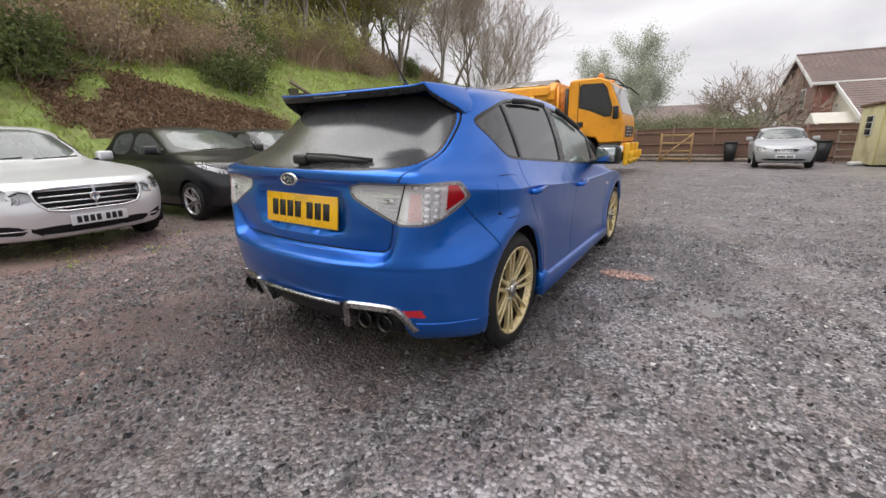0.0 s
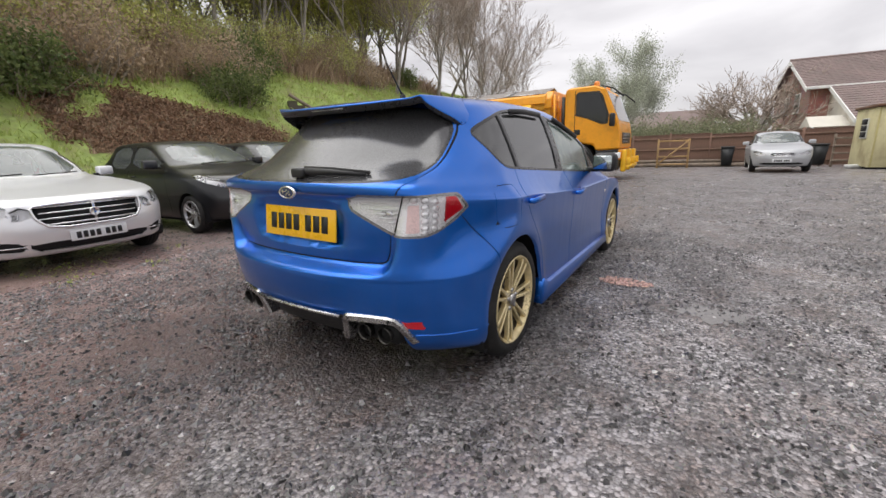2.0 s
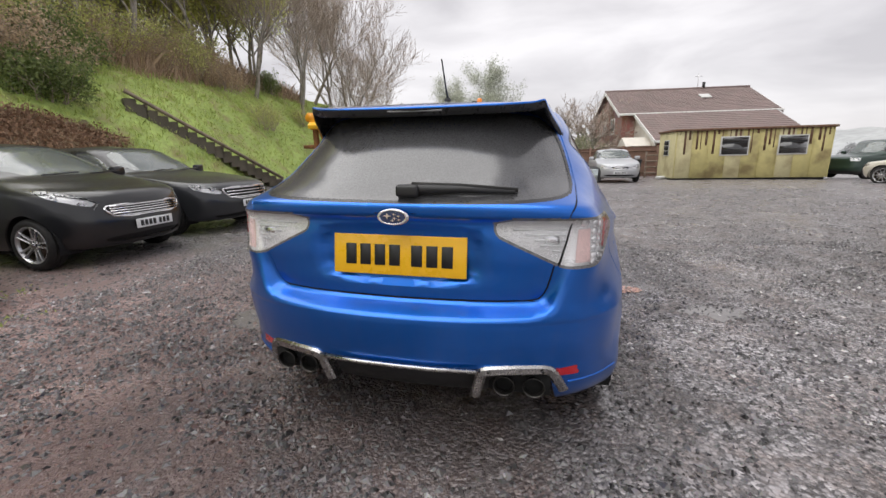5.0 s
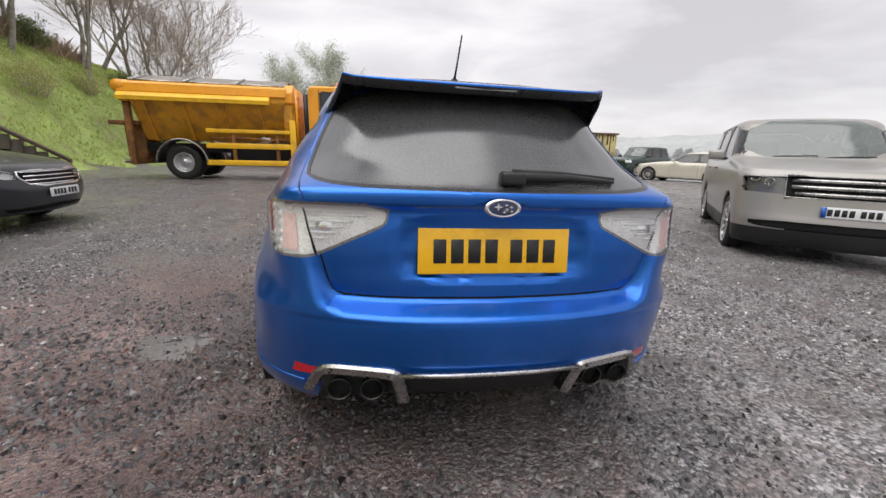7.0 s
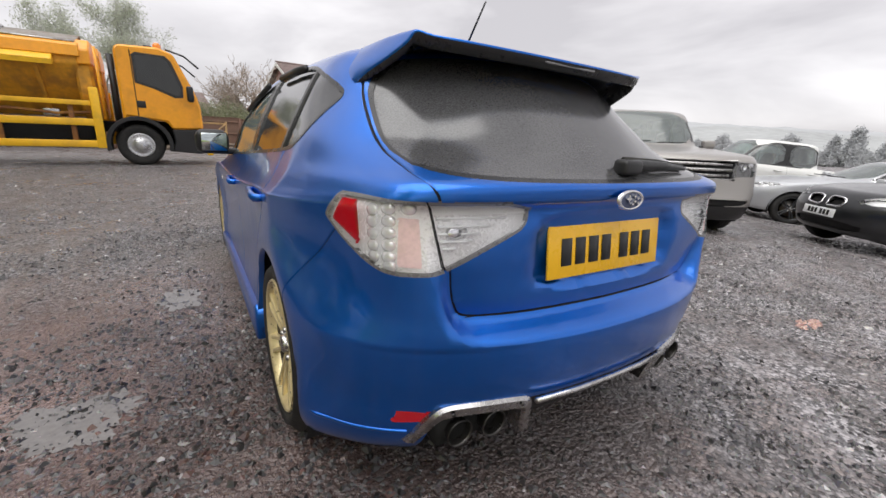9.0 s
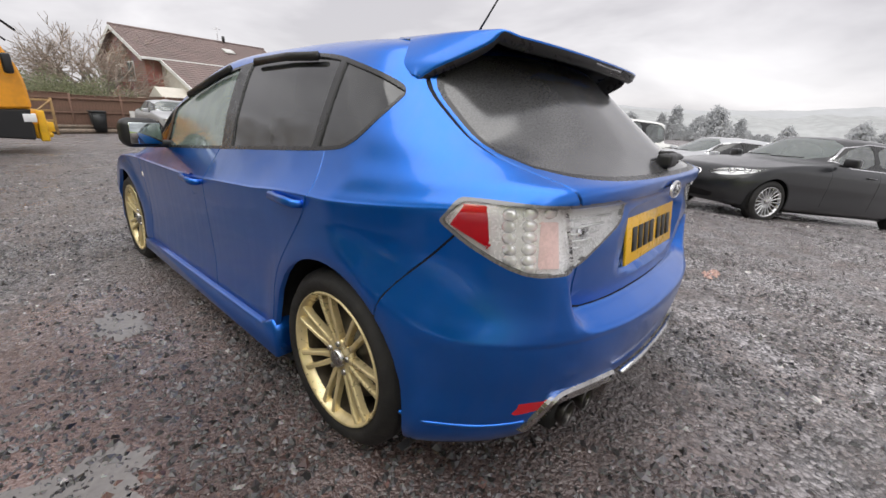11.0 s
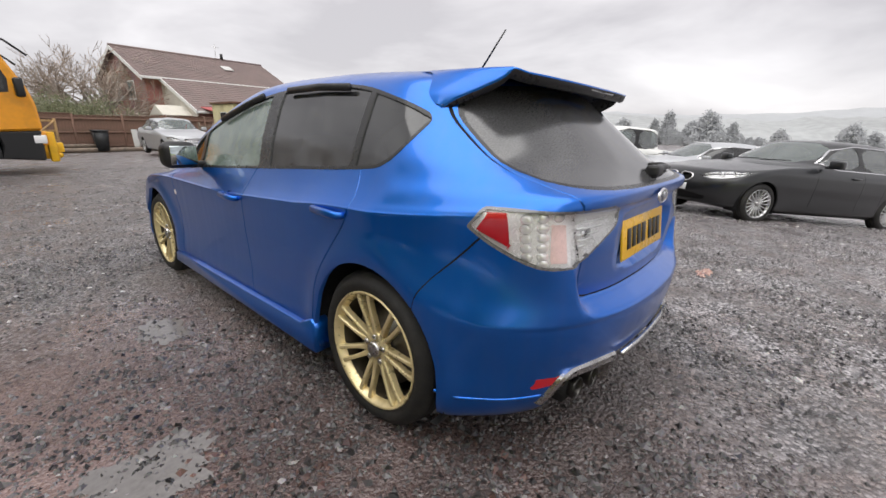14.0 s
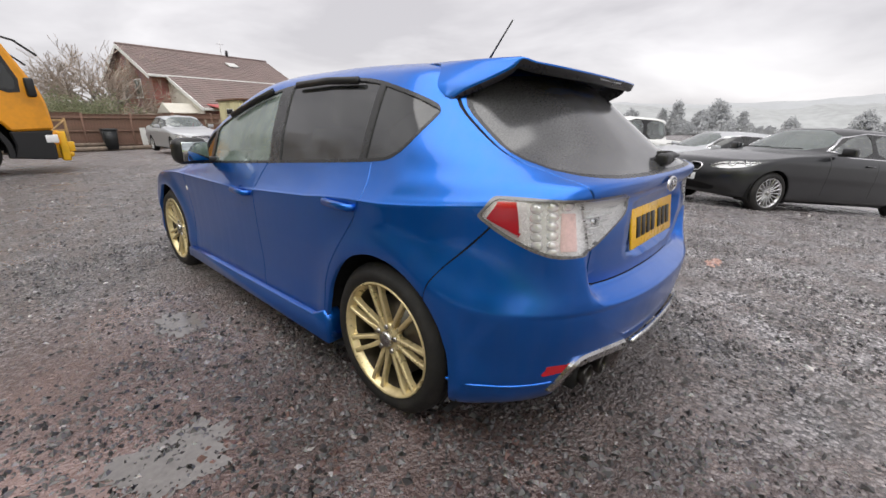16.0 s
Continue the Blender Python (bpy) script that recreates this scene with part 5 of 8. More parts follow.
    gaps = [door(panes[i][1] + 0.03, 0.0) for i in range(min(len(panes), 2))] + [door(max(panes[0][0] - 0.1, ya + tyre_r + 0.06), 0.0)]
    gap = lambda c: np.minimum(np.minimum(gaps[0](c), gaps[-2](c)), gaps[-1](c))
    zones.append(("gap", gap))
    for yg_ in [panes[i][1] + 0.03 for i in range(min(len(panes), 2))] + [max(panes[0][0] - 0.1, ya + tyre_r + 0.06)]:
        cut(bm, lambda c: np.where((np.abs(c[:, 0]) > 0.5) & (c[:, 2] > 0.25) & (c[:, 2] < belt + 0.05) & (np.abs(c[:, 1] - yg_) < 0.3), c[:, 1] - yg_, 5.0))
    for nme, fn in zones:
        cut(bm, fn)
    bm.normal_update()
    got = sort_faces(bm, zones)
    part("body", take(bm, got["body"], rim=0.02), body_mat, car)
    for fs in halves(got["gap"]):
        part("door_gap", take(bm, fs, -0.006), GAP, car)
    for fs in halves(got["surround"]):
        part("window_trim", take(bm, fs, 0.001, rim=0.012), TRIM, car)
    for fs in halves(got.get("bright", [])):
        part("chrome_window_line", take(bm, fs, 0.003, rim=0.012), CHROME, car, "bright window surround line")
    for i in range(len(panes)):
        for fs in halves(got["pane%d" % i]):
            part("side_window", take(bm, fs, -0.006, rim=0.004), glass_mat, car)
    part("windscreen", take(bm, got["screen"], -0.004, rim=0.006), SCREEN_GLASS, car, "windscreen with rain mist and pale sky reflection in its film")
    part("rear_window", take(bm, got["rear"], -0.004, rim=0.006), glass_mat, car)
    for fs in halves(got["light"]):
        hl = part("headlamp", take(bm, fs, -0.055), lamp_mat or LAMP_WHITE, car, "clear headlamp")
        part("lens", take(bm, fs, 0.001, rim=0.04), LENS, hl).visible_shadow = False
        cs = [f.calc_center_median() for f in fs]
        mid = sum(cs, Vector()) / len(cs)
        for k in (-0.06, 0.07):
            bulb = lathe([(0.0, 0.05), (0.02, 0.048), (0.01, 0.035), (-0.02, 0.0)], 18)
            near = min(fs, key=lambda f: abs(abs(f.calc_center_median().x) - abs(mid.x) - k))
            part("projector", moved(bulb, Matrix.Translation(near.calc_center_median() - near.normal * 0.05) @ near.normal.to_track_quat("X", "Z").to_matrix().to_4x4()), CHROME, hl)
    if tail_lamp and got["tail"]:
        for fs in halves(got["tail"]):
            part("tail_lamp", take(bm, fs, 0.002, rim=0.015), RED_LENS, car)
    if lower:
        part("lower_trim", take(bm, got["skirt"], -0.004), PLASTIC, car, "black lower bumper trim")
    if grille_poly:
        gr = part("grille", take(bm, got["grille"], -0.045), GAP, car, "dark grille opening")
        gz = [p[1] for p in grille_poly]
        gx = max(p[0] for p in grille_poly)
        for i in range(grille_bars):
            z = min(gz) + (max(gz) - min(gz)) * (i + 0.7) / (grille_bars + 0.4)
            near = min((f.calc_center_median() for f in got["grille"]), key=lambda c: abs(c.z - z) + abs(c.x))
            far_x = gx * (0.90 if i else 0.84)
            part("grille_bar", tube([(-far_x, near.y - 0.055, z), (-far_x * 0.5, near.y - 0.018, z), (0, near.y - 0.006, z), (far_x * 0.5, near.y - 0.018, z), (far_x, near.y - 0.055, z)], bar_r, 6, flat=0.8), grille_mat or CHROME, gr)
        if trim_mat:
            ring = [f.calc_center_median() for f in got["grille"]]
            out = grille_poly if boxy else chaikin(grille_poly, 1)
            if min(x for x, z in out) > 0:
                loops = [out, [(-x, z) for x, z in out]]
            else:
                loops = [[(x, z) for x, z in out if x > 0] + [(-x, z) for x, z in reversed(out) if x > 0]]
            for full in loops:
                pts = []
                for x, z in full:
                    nr = min(ring, key=lambda c: (c.x - x) ** 2 + (c.z - z) ** 2)
                    pts.append((x, nr.y + 0.002, z))
                part("grille_surround", tube(pts, 0.014, 6, closed=True), trim_mat, car)
            if star:
                mid_z = (min(gz) + max(gz)) / 2
                nr = min(ring, key=lambda c: abs(c.x) + abs(c.z - mid_z))
                part("grille_roundel", moved(lathe([(0, 0.048), (0.010, 0.046), (0.013, 0.040), (0.006, 0.036), (0.006, 0.0)], 30), pose(0, nr.y + 0.006, mid_z, 0, 0, 90)), CHROME, gr, "round chrome grille ornament")
                part("grille_upright", box(-0.012, nr.y - 0.01, min(gz), 0.012, nr.y + 0.012, max(gz), 0.004), CHROME, gr)
    if slot_poly:
        for fs in halves(got["slot"]):
            part("corner_slot", take(bm, fs, -0.02), GAP, car, "black bumper corner slot")
            cs = [f.calc_center_median() for f in fs]
            lo_, hi_ = min(cs, key=lambda c: abs(c.x)), max(cs, key=lambda c: abs(c.x))
            zm = sum(c.z for c in cs) / len(cs)
            part("slot_strip", tube([(lo_.x, lo_.y + 0.004, zm), ((lo_.x + hi_.x) / 2, (lo_.y + hi_.y) / 2 + 0.02, zm), (hi_.x, hi_.y + 0.004, zm)], 0.008, 6), CHROME, car)
    if intake_poly:
        part("lower_intake", take(bm, got["intake"], -0.03), GAP, car, "black lower intake")
    if plate_spec:
        px, pz, pm, band, bars = plate_spec
        near = min((f.calc_center_median() for f in bm.faces if f.calc_center_median().y > L - 0.6), key=lambda c: abs(c.x - px) + abs(c.z - pz))
        plate(car, pose(px, near.y + 0.014, pz, 0, 0, 180), 0.52, 0.111, pm, band, "white front number plate", bars)
    part("underbody", join(box(-0.70 * hw, 0.3, 0.20, 0.70 * hw, L - 0.4, 0.30), box(-0.92 * hw, ya + 0.42, 0.19, 0.92 * hw, yb - 0.42, 0.28)), GAP, car)
    for y in (ya, yb):
        for sx in (-1, 1):
            well = lathe([(0.0, 0.05), (0.0, tyre_r + 0.06), (0.26, tyre_r + 0.06)], 20, -30, 210)
            for v in well.verts:
                v.co = Vector((sx * (hw - 0.30 + v.co.x), y + v.co.y, max(tyre_r + v.co.z, 0.17)))
            part("wheel_well", well, GAP, car, smooth=False)
            wheel(car, sx * (hw - 0.02 - wheels_inset), y, tyre_r, tyre_r, 0.20, tyre_r * 0.70, rim_mat, spokes, pair)
    for sx in (-1, 1):
        ym = panes[-1][1] - 0.12
        mr = part("door_mirror", moved(box(-0.10, -0.05, -0.065, 0.10, 0.06, 0.065, 0.03, 3), pose(sx * (hw + 0.10), ym, belt + 0.09, 0, 0, sx * -8)), body_mat if body_mat is not WHITE_PAINT else PLASTIC, car)
        part("mirror_glass", moved(box(-0.085, -0.003, -0.05, 0.085, 0.002, 0.05, 0.01), pose(sx * (hw + 0.095), ym - 0.051, belt + 0.09, 0, 0, sx * -8)), MIRROR, mr)
        part("mirror_arm", box(sx * (hw + 0.01) - 0.06, ym, belt + 0.02, sx * (hw + 0.01) + 0.06, ym + 0.04, belt + 0.06, 0.01), PLASTIC, mr)
        for a0, a1, b0, b1 in panes[-2:]:
            hy = a0 + 0.12
            part("door_handle", tube([(sx * (hw - 0.006), hy - 0.09, belt - 0.10), (sx * (hw + 0.022), hy - 0.06, belt - 0.10), (sx * (hw + 0.022), hy + 0.06, belt - 0.10), (sx * (hw - 0.006), hy + 0.09, belt - 0.10)], 0.012, 8), body_mat, car)
        part("wiper", tube([(sx * 0.28 + 0.2, yc + 0.10, zc + 0.03), (sx * 0.28 - 0.28, yc + 0.02, zc + 0.05)], 0.010, 6), PLASTIC, car)
        part("front_seat", join(box(sx * 0.37 - 0.24, yrf - 0.75, 0.4, sx * 0.37 + 0.24, yrf - 0.25, 0.6, 0.05), moved(box(-0.23, -0.06, 0, 0.23, 0.06, H - 0.85, 0.05, 3), pose(sx * 0.37, yrf - 0.72, 0.55, 12))), SEAT, car)
    part("dashboard", box(-0.8 * hw, yc - 0.55, 0.55, 0.8 * hw, yc - 0.1, belt + 0.0, 0.07), DASH, car)
    bm.free()
    return car


def heading(x, y, ang, L, z=0.0, climb=0.0):
    """Pose of a car whose nose stands at x, y and points along ang (degrees, 0 along +x, 90 along +y)."""
    a = radians(ang)
    return pose(x - L * math.cos(a), y - L * math.sin(a), z - climb * L, math.degrees(climb), 0, ang - 90)


parked_car("silver_saloon", heading(-3.86, 0.56, 4, 4.87), "silver four-door saloon with wide chromed grille, nose to the yard", SILVER, 4.87, 0.927, 1.47, 2.874, 0.86, 0.93, 0.83,
           3.20, 2.55, 1.15, 0.55, 1.02, 0.325, ALLOY, 10, CLEAR_GLASS, [(0.85, 1.35, 1.15, 1.42), (1.42, 2.10, 1.48, 2.12), (2.20, 2.98, 2.20, 2.45)], 0.0,
           (0.0, 0.40, PLATE_W, False, (4, 3)), "row of parked cars by the bank",
           light_poly=[(0.79, 0.62), (1.15, 0.66), (1.30, 0.76), (1.05, 0.785), (0.80, 0.755)], light_extra=[(0.54, 0.61), (0.76, 0.60), (0.76, 0.735), (0.66, 0.735), (0.57, 0.70)], star=True, bright=True, grille_poly=[(-0.2, 0.50), (0.38, 0.50), (0.47, 0.60), (0.49, 0.70), (0.45, 0.735), (-0.2, 0.755)],
           intake_poly=[(-0.2, 0.255), (0.46, 0.255), (0.54, 0.30), (0.56, 0.36), (-0.2, 0.36)], slot_poly=[(0.66, 0.27), (1.02, 0.29), (1.04, 0.41), (0.66, 0.385)], grille_bars=4, trim_mat=CHROME, pair=0.12)
parked_car("black_hatchback", heading(-4.15, 2.93, 2, 3.97), "black five-door small hatchback with silver alloy wheels", BLACK_PAINT, 3.97, 0.86, 1.48, 2.489, 0.80, 0.98, 0.90,
           2.95, 2.15, 0.50, 0.18, 1.05, 0.30, ALLOY, 10, CLEAR_GLASS, [(0.75, 1.42, 0.85, 1.45), (1.50, 2.60, 1.52, 1.95)], 0.05,
           (0.0, 0.46, PLATE_W, False, (4, 3)), "row of parked cars by the bank",
           light_poly=[(0.62, 0.72), (0.78, 0.70), (1.20, 0.80), (1.42, 0.90), (1.15, 0.89), (0.80, 0.81)], grille_poly=[(-0.2, 0.56), (0.42, 0.56), (0.52, 0.66), (0.48, 0.70), (-0.2, 0.71)],
           intake_poly=[(-0.2, 0.26), (0.5, 0.26), (0.55, 0.34), (-0.2, 0.36)], grille_bars=5, trim_mat=CHROME, pair=0.2)
parked_car("dark_grey_saloon", heading(-4.30, 5.05, 0, 4.83), "dark grey saloon with chrome grille bars", GREY_PAINT, 4.83, 0.928, 1.49, 2.737, 0.95, 0.96, 0.85,
           3.25, 2.50, 1.05, 0.45, 1.05, 0.33, ALLOY, 10, CLEAR_GLASS, [(0.85, 1.9, 1.2, 1.95), (2.0, 2.98, 2.02, 2.4)], 0.05,
           (0.0, 0.47, PLATE_W, False, (4, 3)), "row of parked cars by the bank",
           light_poly=[(0.55, 0.66), (0.75, 0.64), (1.15, 0.72), (1.30, 0.80), (1.0, 0.80), (0.70, 0.75)], grille_poly=[(-0.2, 0.55), (0.42, 0.56), (0.54, 0.68), (0.52, 0.74), (-0.2, 0.76)],
           intake_poly=[(-0.2, 0.26), (0.6, 0.25), (0.66, 0.30), (-0.2, 0.34)], grille_bars=4, trim_mat=CHROME)
parked_car("pewter_four_by_four", heading(4.42, 2.04, 231.5, 4.97, -0.05, 0.02), "large pewter four-by-four with mesh grille and black lower bumper", PEWTER, 4.97, 0.975, 1.80, 2.88, 0.86, 1.14, 1.06,
           3.42, 2.95, 0.35, 0.15, 1.25, 0.37, ALLOY, 10, DARK_GLASS, [(0.40, 1.10, 0.50, 1.12), (1.22, 2.08, 1.22, 2.10), (2.20, 3.18, 2.20, 2.85)], -0.05,
           (0.0, 0.64, PLATE_W, True, (4, 3)), "cars facing the blue hatchback",
           light_poly=[(0.60, 0.80), (1.16, 0.81), (1.16, 0.975), (0.60, 0.995)], lamp_mat=LAMP_DARK, grille_poly=[(-0.2, 0.765), (0.565, 0.765), (0.575, 1.000), (-0.2, 1.000)],
           intake_poly=[(-0.2, 0.42), (0.70, 0.42), (0.86, 0.455), (0.84, 0.51), (-0.2, 0.515)], grille_bars=3, grille_mat=STEEL, trim_mat=STEEL, lower=0.42, boxy=1.0, bar_r=0.027)
parked_car("black_saloon", heading(6.26, 1.23, 142, 4.84, -0.133, 0.08), "black four-door saloon with twin oval grilles", BLACK_PAINT, 4.84, 0.923, 1.47, 2.888, 0.83, 0.95, 0.82,
           3.20, 2.50, 1.10, 0.55, 1.03, 0.325, ALLOY, 18, CLEAR_GLASS, [(1.00, 1.98, 1.25, 2.02), (2.08, 2.98, 2.10, 2.42)], 0.05,
           (0.0, 0.47, PLATE_W, False, (3, 3)), "cars facing the blue hatchback",
           light_poly=[(0.45, 0.66), (0.75, 0.64), (1.15, 0.70), (1.42, 0.80), (1.10, 0.79), (0.65, 0.74)], grille_poly=[(0.03, 0.56), (0.26, 0.57), (0.30, 0.63), (0.26, 0.69), (0.06, 0.70)],
           intake_poly=[(-0.2, 0.27), (0.55, 0.27), (0.5, 0.38), (-0.2, 0.39)], grille_bars=0, trim_mat=CHROME, bright=True)
parked_car("silver_estate", heading(9.3, 3.55, 127, 4.84, -0.28, 0.075), "silver saloon with dark multi-spoke wheels", DULL_SILVER, 4.84, 0.923, 1.47, 2.888, 0.83, 0.95, 0.82,
           3.20, 2.50, 0.75, 0.25, 1.03, 0.325, GREY_PAINT, 10, DARK_GLASS, [(0.60, 1.98, 0.95, 2.02), (2.08, 2.98, 2.10, 2.42)], 0.05,
           (0.0, 0.47, PLATE_W, False, (3, 3)), "cars facing the blue hatchback",
           light_poly=[(0.45, 0.66), (0.75, 0.64), (1.15, 0.70), (1.42, 0.80), (1.10, 0.79), (0.65, 0.74)], grille_poly=[(0.03, 0.56), (0.26, 0.57), (0.30, 0.63), (0.26, 0.69), (0.06, 0.70)],
           intake_poly=[(-0.2, 0.27), (0.55, 0.27), (0.5, 0.38), (-0.2, 0.39)], grille_bars=0, pair=0.15, trim_mat=CHROME, bright=True)
parked_car("far_silver_saloon", heading(4.15, 16.8, 268, 4.53, -0.085), "dull silver saloon standing before the fence", DULL_SILVER, 4.53, 0.865, 1.43, 2.715, 0.78, 0.92, 0.82,
           3.0, 2.4, 1.05, 0.45, 1.02, 0.315, ALLOY, 10, CLEAR_GLASS, [(0.85, 1.85, 1.15, 1.9), (1.95, 2.80, 1.97, 2.32)], 0.0,
           (0.0, 0.42, PLATE_W, False, (4, 3)), "",
           light_poly=[(0.50, 0.60), (0.75, 0.58), (1.05, 0.63), (1.15, 0.74), (0.95, 0.75), (0.65, 0.70)], grille_poly=[(-0.2, 0.56), (0.30, 0.56), (0.36, 0.68), (-0.2, 0.70)],
           intake_poly=[(-0.2, 0.27), (0.6, 0.27), (0.62, 0.35), (-0.2, 0.35)], grille_bars=4, trim_mat=CHROME)
parked_car("far_cream_coupe", heading(12.6, 16.6, 118, 4.3, -0.12), "cream two-door coupe far across the yard", CREAM_PAINT, 4.3, 0.86, 1.36, 2.57, 0.80, 0.88, 0.78,
           2.75, 2.1, 0.9, 0.3, 0.95, 0.32, ALLOY, 10, DARK_GLASS, [(0.75, 1.45, 1.0, 1.5), (1.55, 2.55, 1.57, 2.05)], 0.0, None, "",
           light_poly=[(0.50, 0.58), (0.75, 0.56), (1.05, 0.63), (1.15, 0.72), (0.65, 0.68)])
parked_car("dark_green_off_roader", heading(14.2, 21.0, 200, 4.4, -0.25), "dark green off-roader parked beyond the site cabin", GREEN_PAINT, 4.4, 0.86, 1.75, 2.6, 0.80, 1.08, 1.00,
           3.10, 2.60, 0.35, 0.15, 1.15, 0.36, ALLOY, 10, DARK_GLASS, [(0.55, 1.20, 0.60, 1.22), (1.32, 2.05, 1.34, 2.08), (2.15, 2.90, 2.17, 2.50)], 0.0, None, "",
           light_poly=[(0.60, 0.80), (1.10, 0.80), (1.10, 0.96), (0.60, 0.96)], lower=0.38, boxy=0.8)
parked_car("white_pickup", heading(10.2, 5.95, 137, 5.2, -0.17, 0.08), "white double-cab pickup behind the silver saloon", WHITE_PAINT, 5.2, 0.90, 1.74, 3.2, 0.90, 1.08, 1.02,
           3.75, 3.15, 1.62, 1.52, 1.10, 0.36, ALLOY, 10, CLEAR_GLASS, [(1.75, 2.40, 1.80, 2.42), (2.52, 3.52, 2.54, 3.05)], 0.0, None, "cars facing the blue hatchback",
           light_poly=[(0.60, 0.80), (1.15, 0.80), (1.15, 0.98), (0.60, 0.98)], grille_poly=[(-0.2, 0.72), (0.5, 0.72), (0.5, 0.95), (-0.2, 0.95)], grille_bars=3, lower=0.38, boxy=0.8)


# ---- winter-service lorry ----
def gritter_lorry(m):
    """Local axes: x ahead, y to the lorry's left, z up; the front axle stands at x = 0."""
    t = thing("gritter_lorry", m, "yellow salt-spreading lorry with hopper body and snow-plough mount", "lorry")
    cab_side = [(-0.28, 1.02), (-0.28, 2.74), (-0.20, 2.84), (0.62, 2.86), (0.92, 2.74), (1.34, 1.78), (1.40, 1.50), (1.42, 0.95), (0.72, 0.92), (0.62, 1.10), (-0.18, 1.20)]
    part("cab", prism(cab_side, "y", -1.18, 1.18, 0.045), YELLOW, t, "orange-yellow lorry cab", smooth=False)
    for sy in (-1, 1):
        win = prism([(0.06, 2.00), (0.06, 2.64), (0.14, 2.70), (0.74, 2.68), (0.86, 2.56), (1.06, 1.98), (1.04, 1.72), (0.86, 1.70), (0.40, 1.90)], "y", sy * 1.172, sy * 1.187, 0.004)
        part("cab_window_frame", win, TRIM, t, smooth=False)
        pane = prism([(0.11, 2.04), (0.11, 2.60), (0.18, 2.65), (0.70, 2.63), (0.80, 2.53), (1.00, 1.97), (0.98, 1.77), (0.88, 1.76), (0.42, 1.95)], "y", sy * 1.184, sy * 1.192)
        part("cab_window", pane, CAB_GLASS, t, "dark cab side window", smooth=False)
        part("door_line", prism([(0.03, 1.15), (0.03, 2.74), (0.05, 2.74), (0.05, 1.15)], "y", sy * 1.178, sy * 1.184), GAP, t, smooth=False)
        part("door_handle", box(0.04, sy * 1.18 - 0.02, 1.42, 0.22, sy * 1.18 + 0.02, 1.58, 0.01), PLASTIC, t)
        arch = [(0.70 * math.cos(q), 0.51 + 0.70 * math.sin(q)) for q in [math.pi * k / 14 for k in range(-1, 16)]]
        part("wheel_arch", prism(arch + [(x * 0.86, 0.51 + (z - 0.51) * 0.86) for x, z in reversed(arch)], "y", sy * 0.78, sy * 1.21, 0.01), PLASTIC, t, "black plastic wheel arch", smooth=False)
        part("cab_step", prism([(0.66, 0.36), (1.36, 0.30), (1.40, 0.94), (0.70, 0.92), (0.74, 0.62)], "y", sy * 0.70, sy * 1.175, 0.03), PLASTIC, t, smooth=False)
        part("headlamp", box(1.22, sy * 1.02 - 0.16, 0.66, 1.45, sy * 1.02 + 0.16, 0.86, 0.03), LAMP_WHITE, t, "clear headlamp")
        part("mirror_stalk", tube([(0.78, sy * 1.10, 2.84), (1.15, sy * 1.20, 2.72), (1.45, sy * 1.22, 2.46)], 0.022, 8), PLASTIC, t)
        part("door_mirror", box(1.12, sy * 1.38 - 0.10, 1.62, 1.27, sy * 1.38 + 0.10, 2.0, 0.04), PLASTIC, t)
    part("windscreen", prism([(0.965, 2.66), (1.345, 1.80), (1.33, 1.79), (0.95, 2.65)], "y", -1.05, 1.05), CLEAR_GLASS, t, smooth=False)
    part("grille", box(1.38, -0.75, 1.10, 1.432, 0.75, 1.44, 0.02), TRIM, t, "black front grille")
    for i in range(3):
        part("grille_slat", box(1.42, -0.72, 1.14 + i * 0.1, 1.445, 0.72, 1.175 + i * 0.1, 0.006), STEEL, t)
    part("bumper", box(1.00, -1.17, 0.62, 1.46, 1.17, 0.93, 0.05), YELLOW, t)
    for sy in (-0.95, 0.0, 0.95):
        part("plough_mount", join(box(1.45, sy - 0.10, 0.26, 1.60, sy + 0.10, 0.92, 0.03), box(1.45, sy - 0.04, 0.46, 1.72, sy + 0.04, 0.68, 0.02)), PALE_YELLOW, t, "yellow plough mounting bracket")
    part("plough_crossbar", tube([(1.62, -1.0, 0.40), (1.62, 1.0, 0.40)], 0.06, 8), PALE_YELLOW, t)
    part("air_intake", tube([(-0.38, -0.95, 0.9), (-0.38, -0.95, 2.62)], 0.07, 12), PLASTIC, t, "black vertical intake behind the cab")
    part("light_bar", box(0.30, -0.55, 2.86, 0.48, 0.55, 2.97, 0.03), PLASTIC, t)
    for sy in (-0.85, 0.85):
        part("beacon", moved(lathe([(0.0, 0.09), (0.10, 0.09), (0.15, 0.06), (0.16, 0.0)], 16), pose(0.60, sy, 2.85, 0, -90, 0)), AMBER_LENS, t, "reddish amber roof beacon")
    # chassis
    for sy in (-0.42, 0.42):
        part("chassis_rail", box(-5.45, sy - 0.05, 0.80, 0.6, sy + 0.05, 1.06, 0.01), GAP, t)
    part("rear_axle", tube([(-3.97, -0.95, 0.51), (-3.97, 0.95, 0.51)], 0.10, 10), GAP, t)
    part("engine", box(-0.3, -0.5, 0.5, 0.8, 0.5, 1.1, 0.05), GAP, t)
    # hopper: sloping sides under a deep rim, with a bright gutter below the rim
    hop = [(-1.18, 2.50), (1.18, 2.50), (1.18, 2.30), (0.42, 1.14), (-0.42, 1.14), (-1.18, 2.30)]
    part("hopper", prism(hop, "x", -5.20, -0.95, 0.02), YELLOW_DIRTY, t, "stained yellow salt hopper with sloping sides", smooth=False)
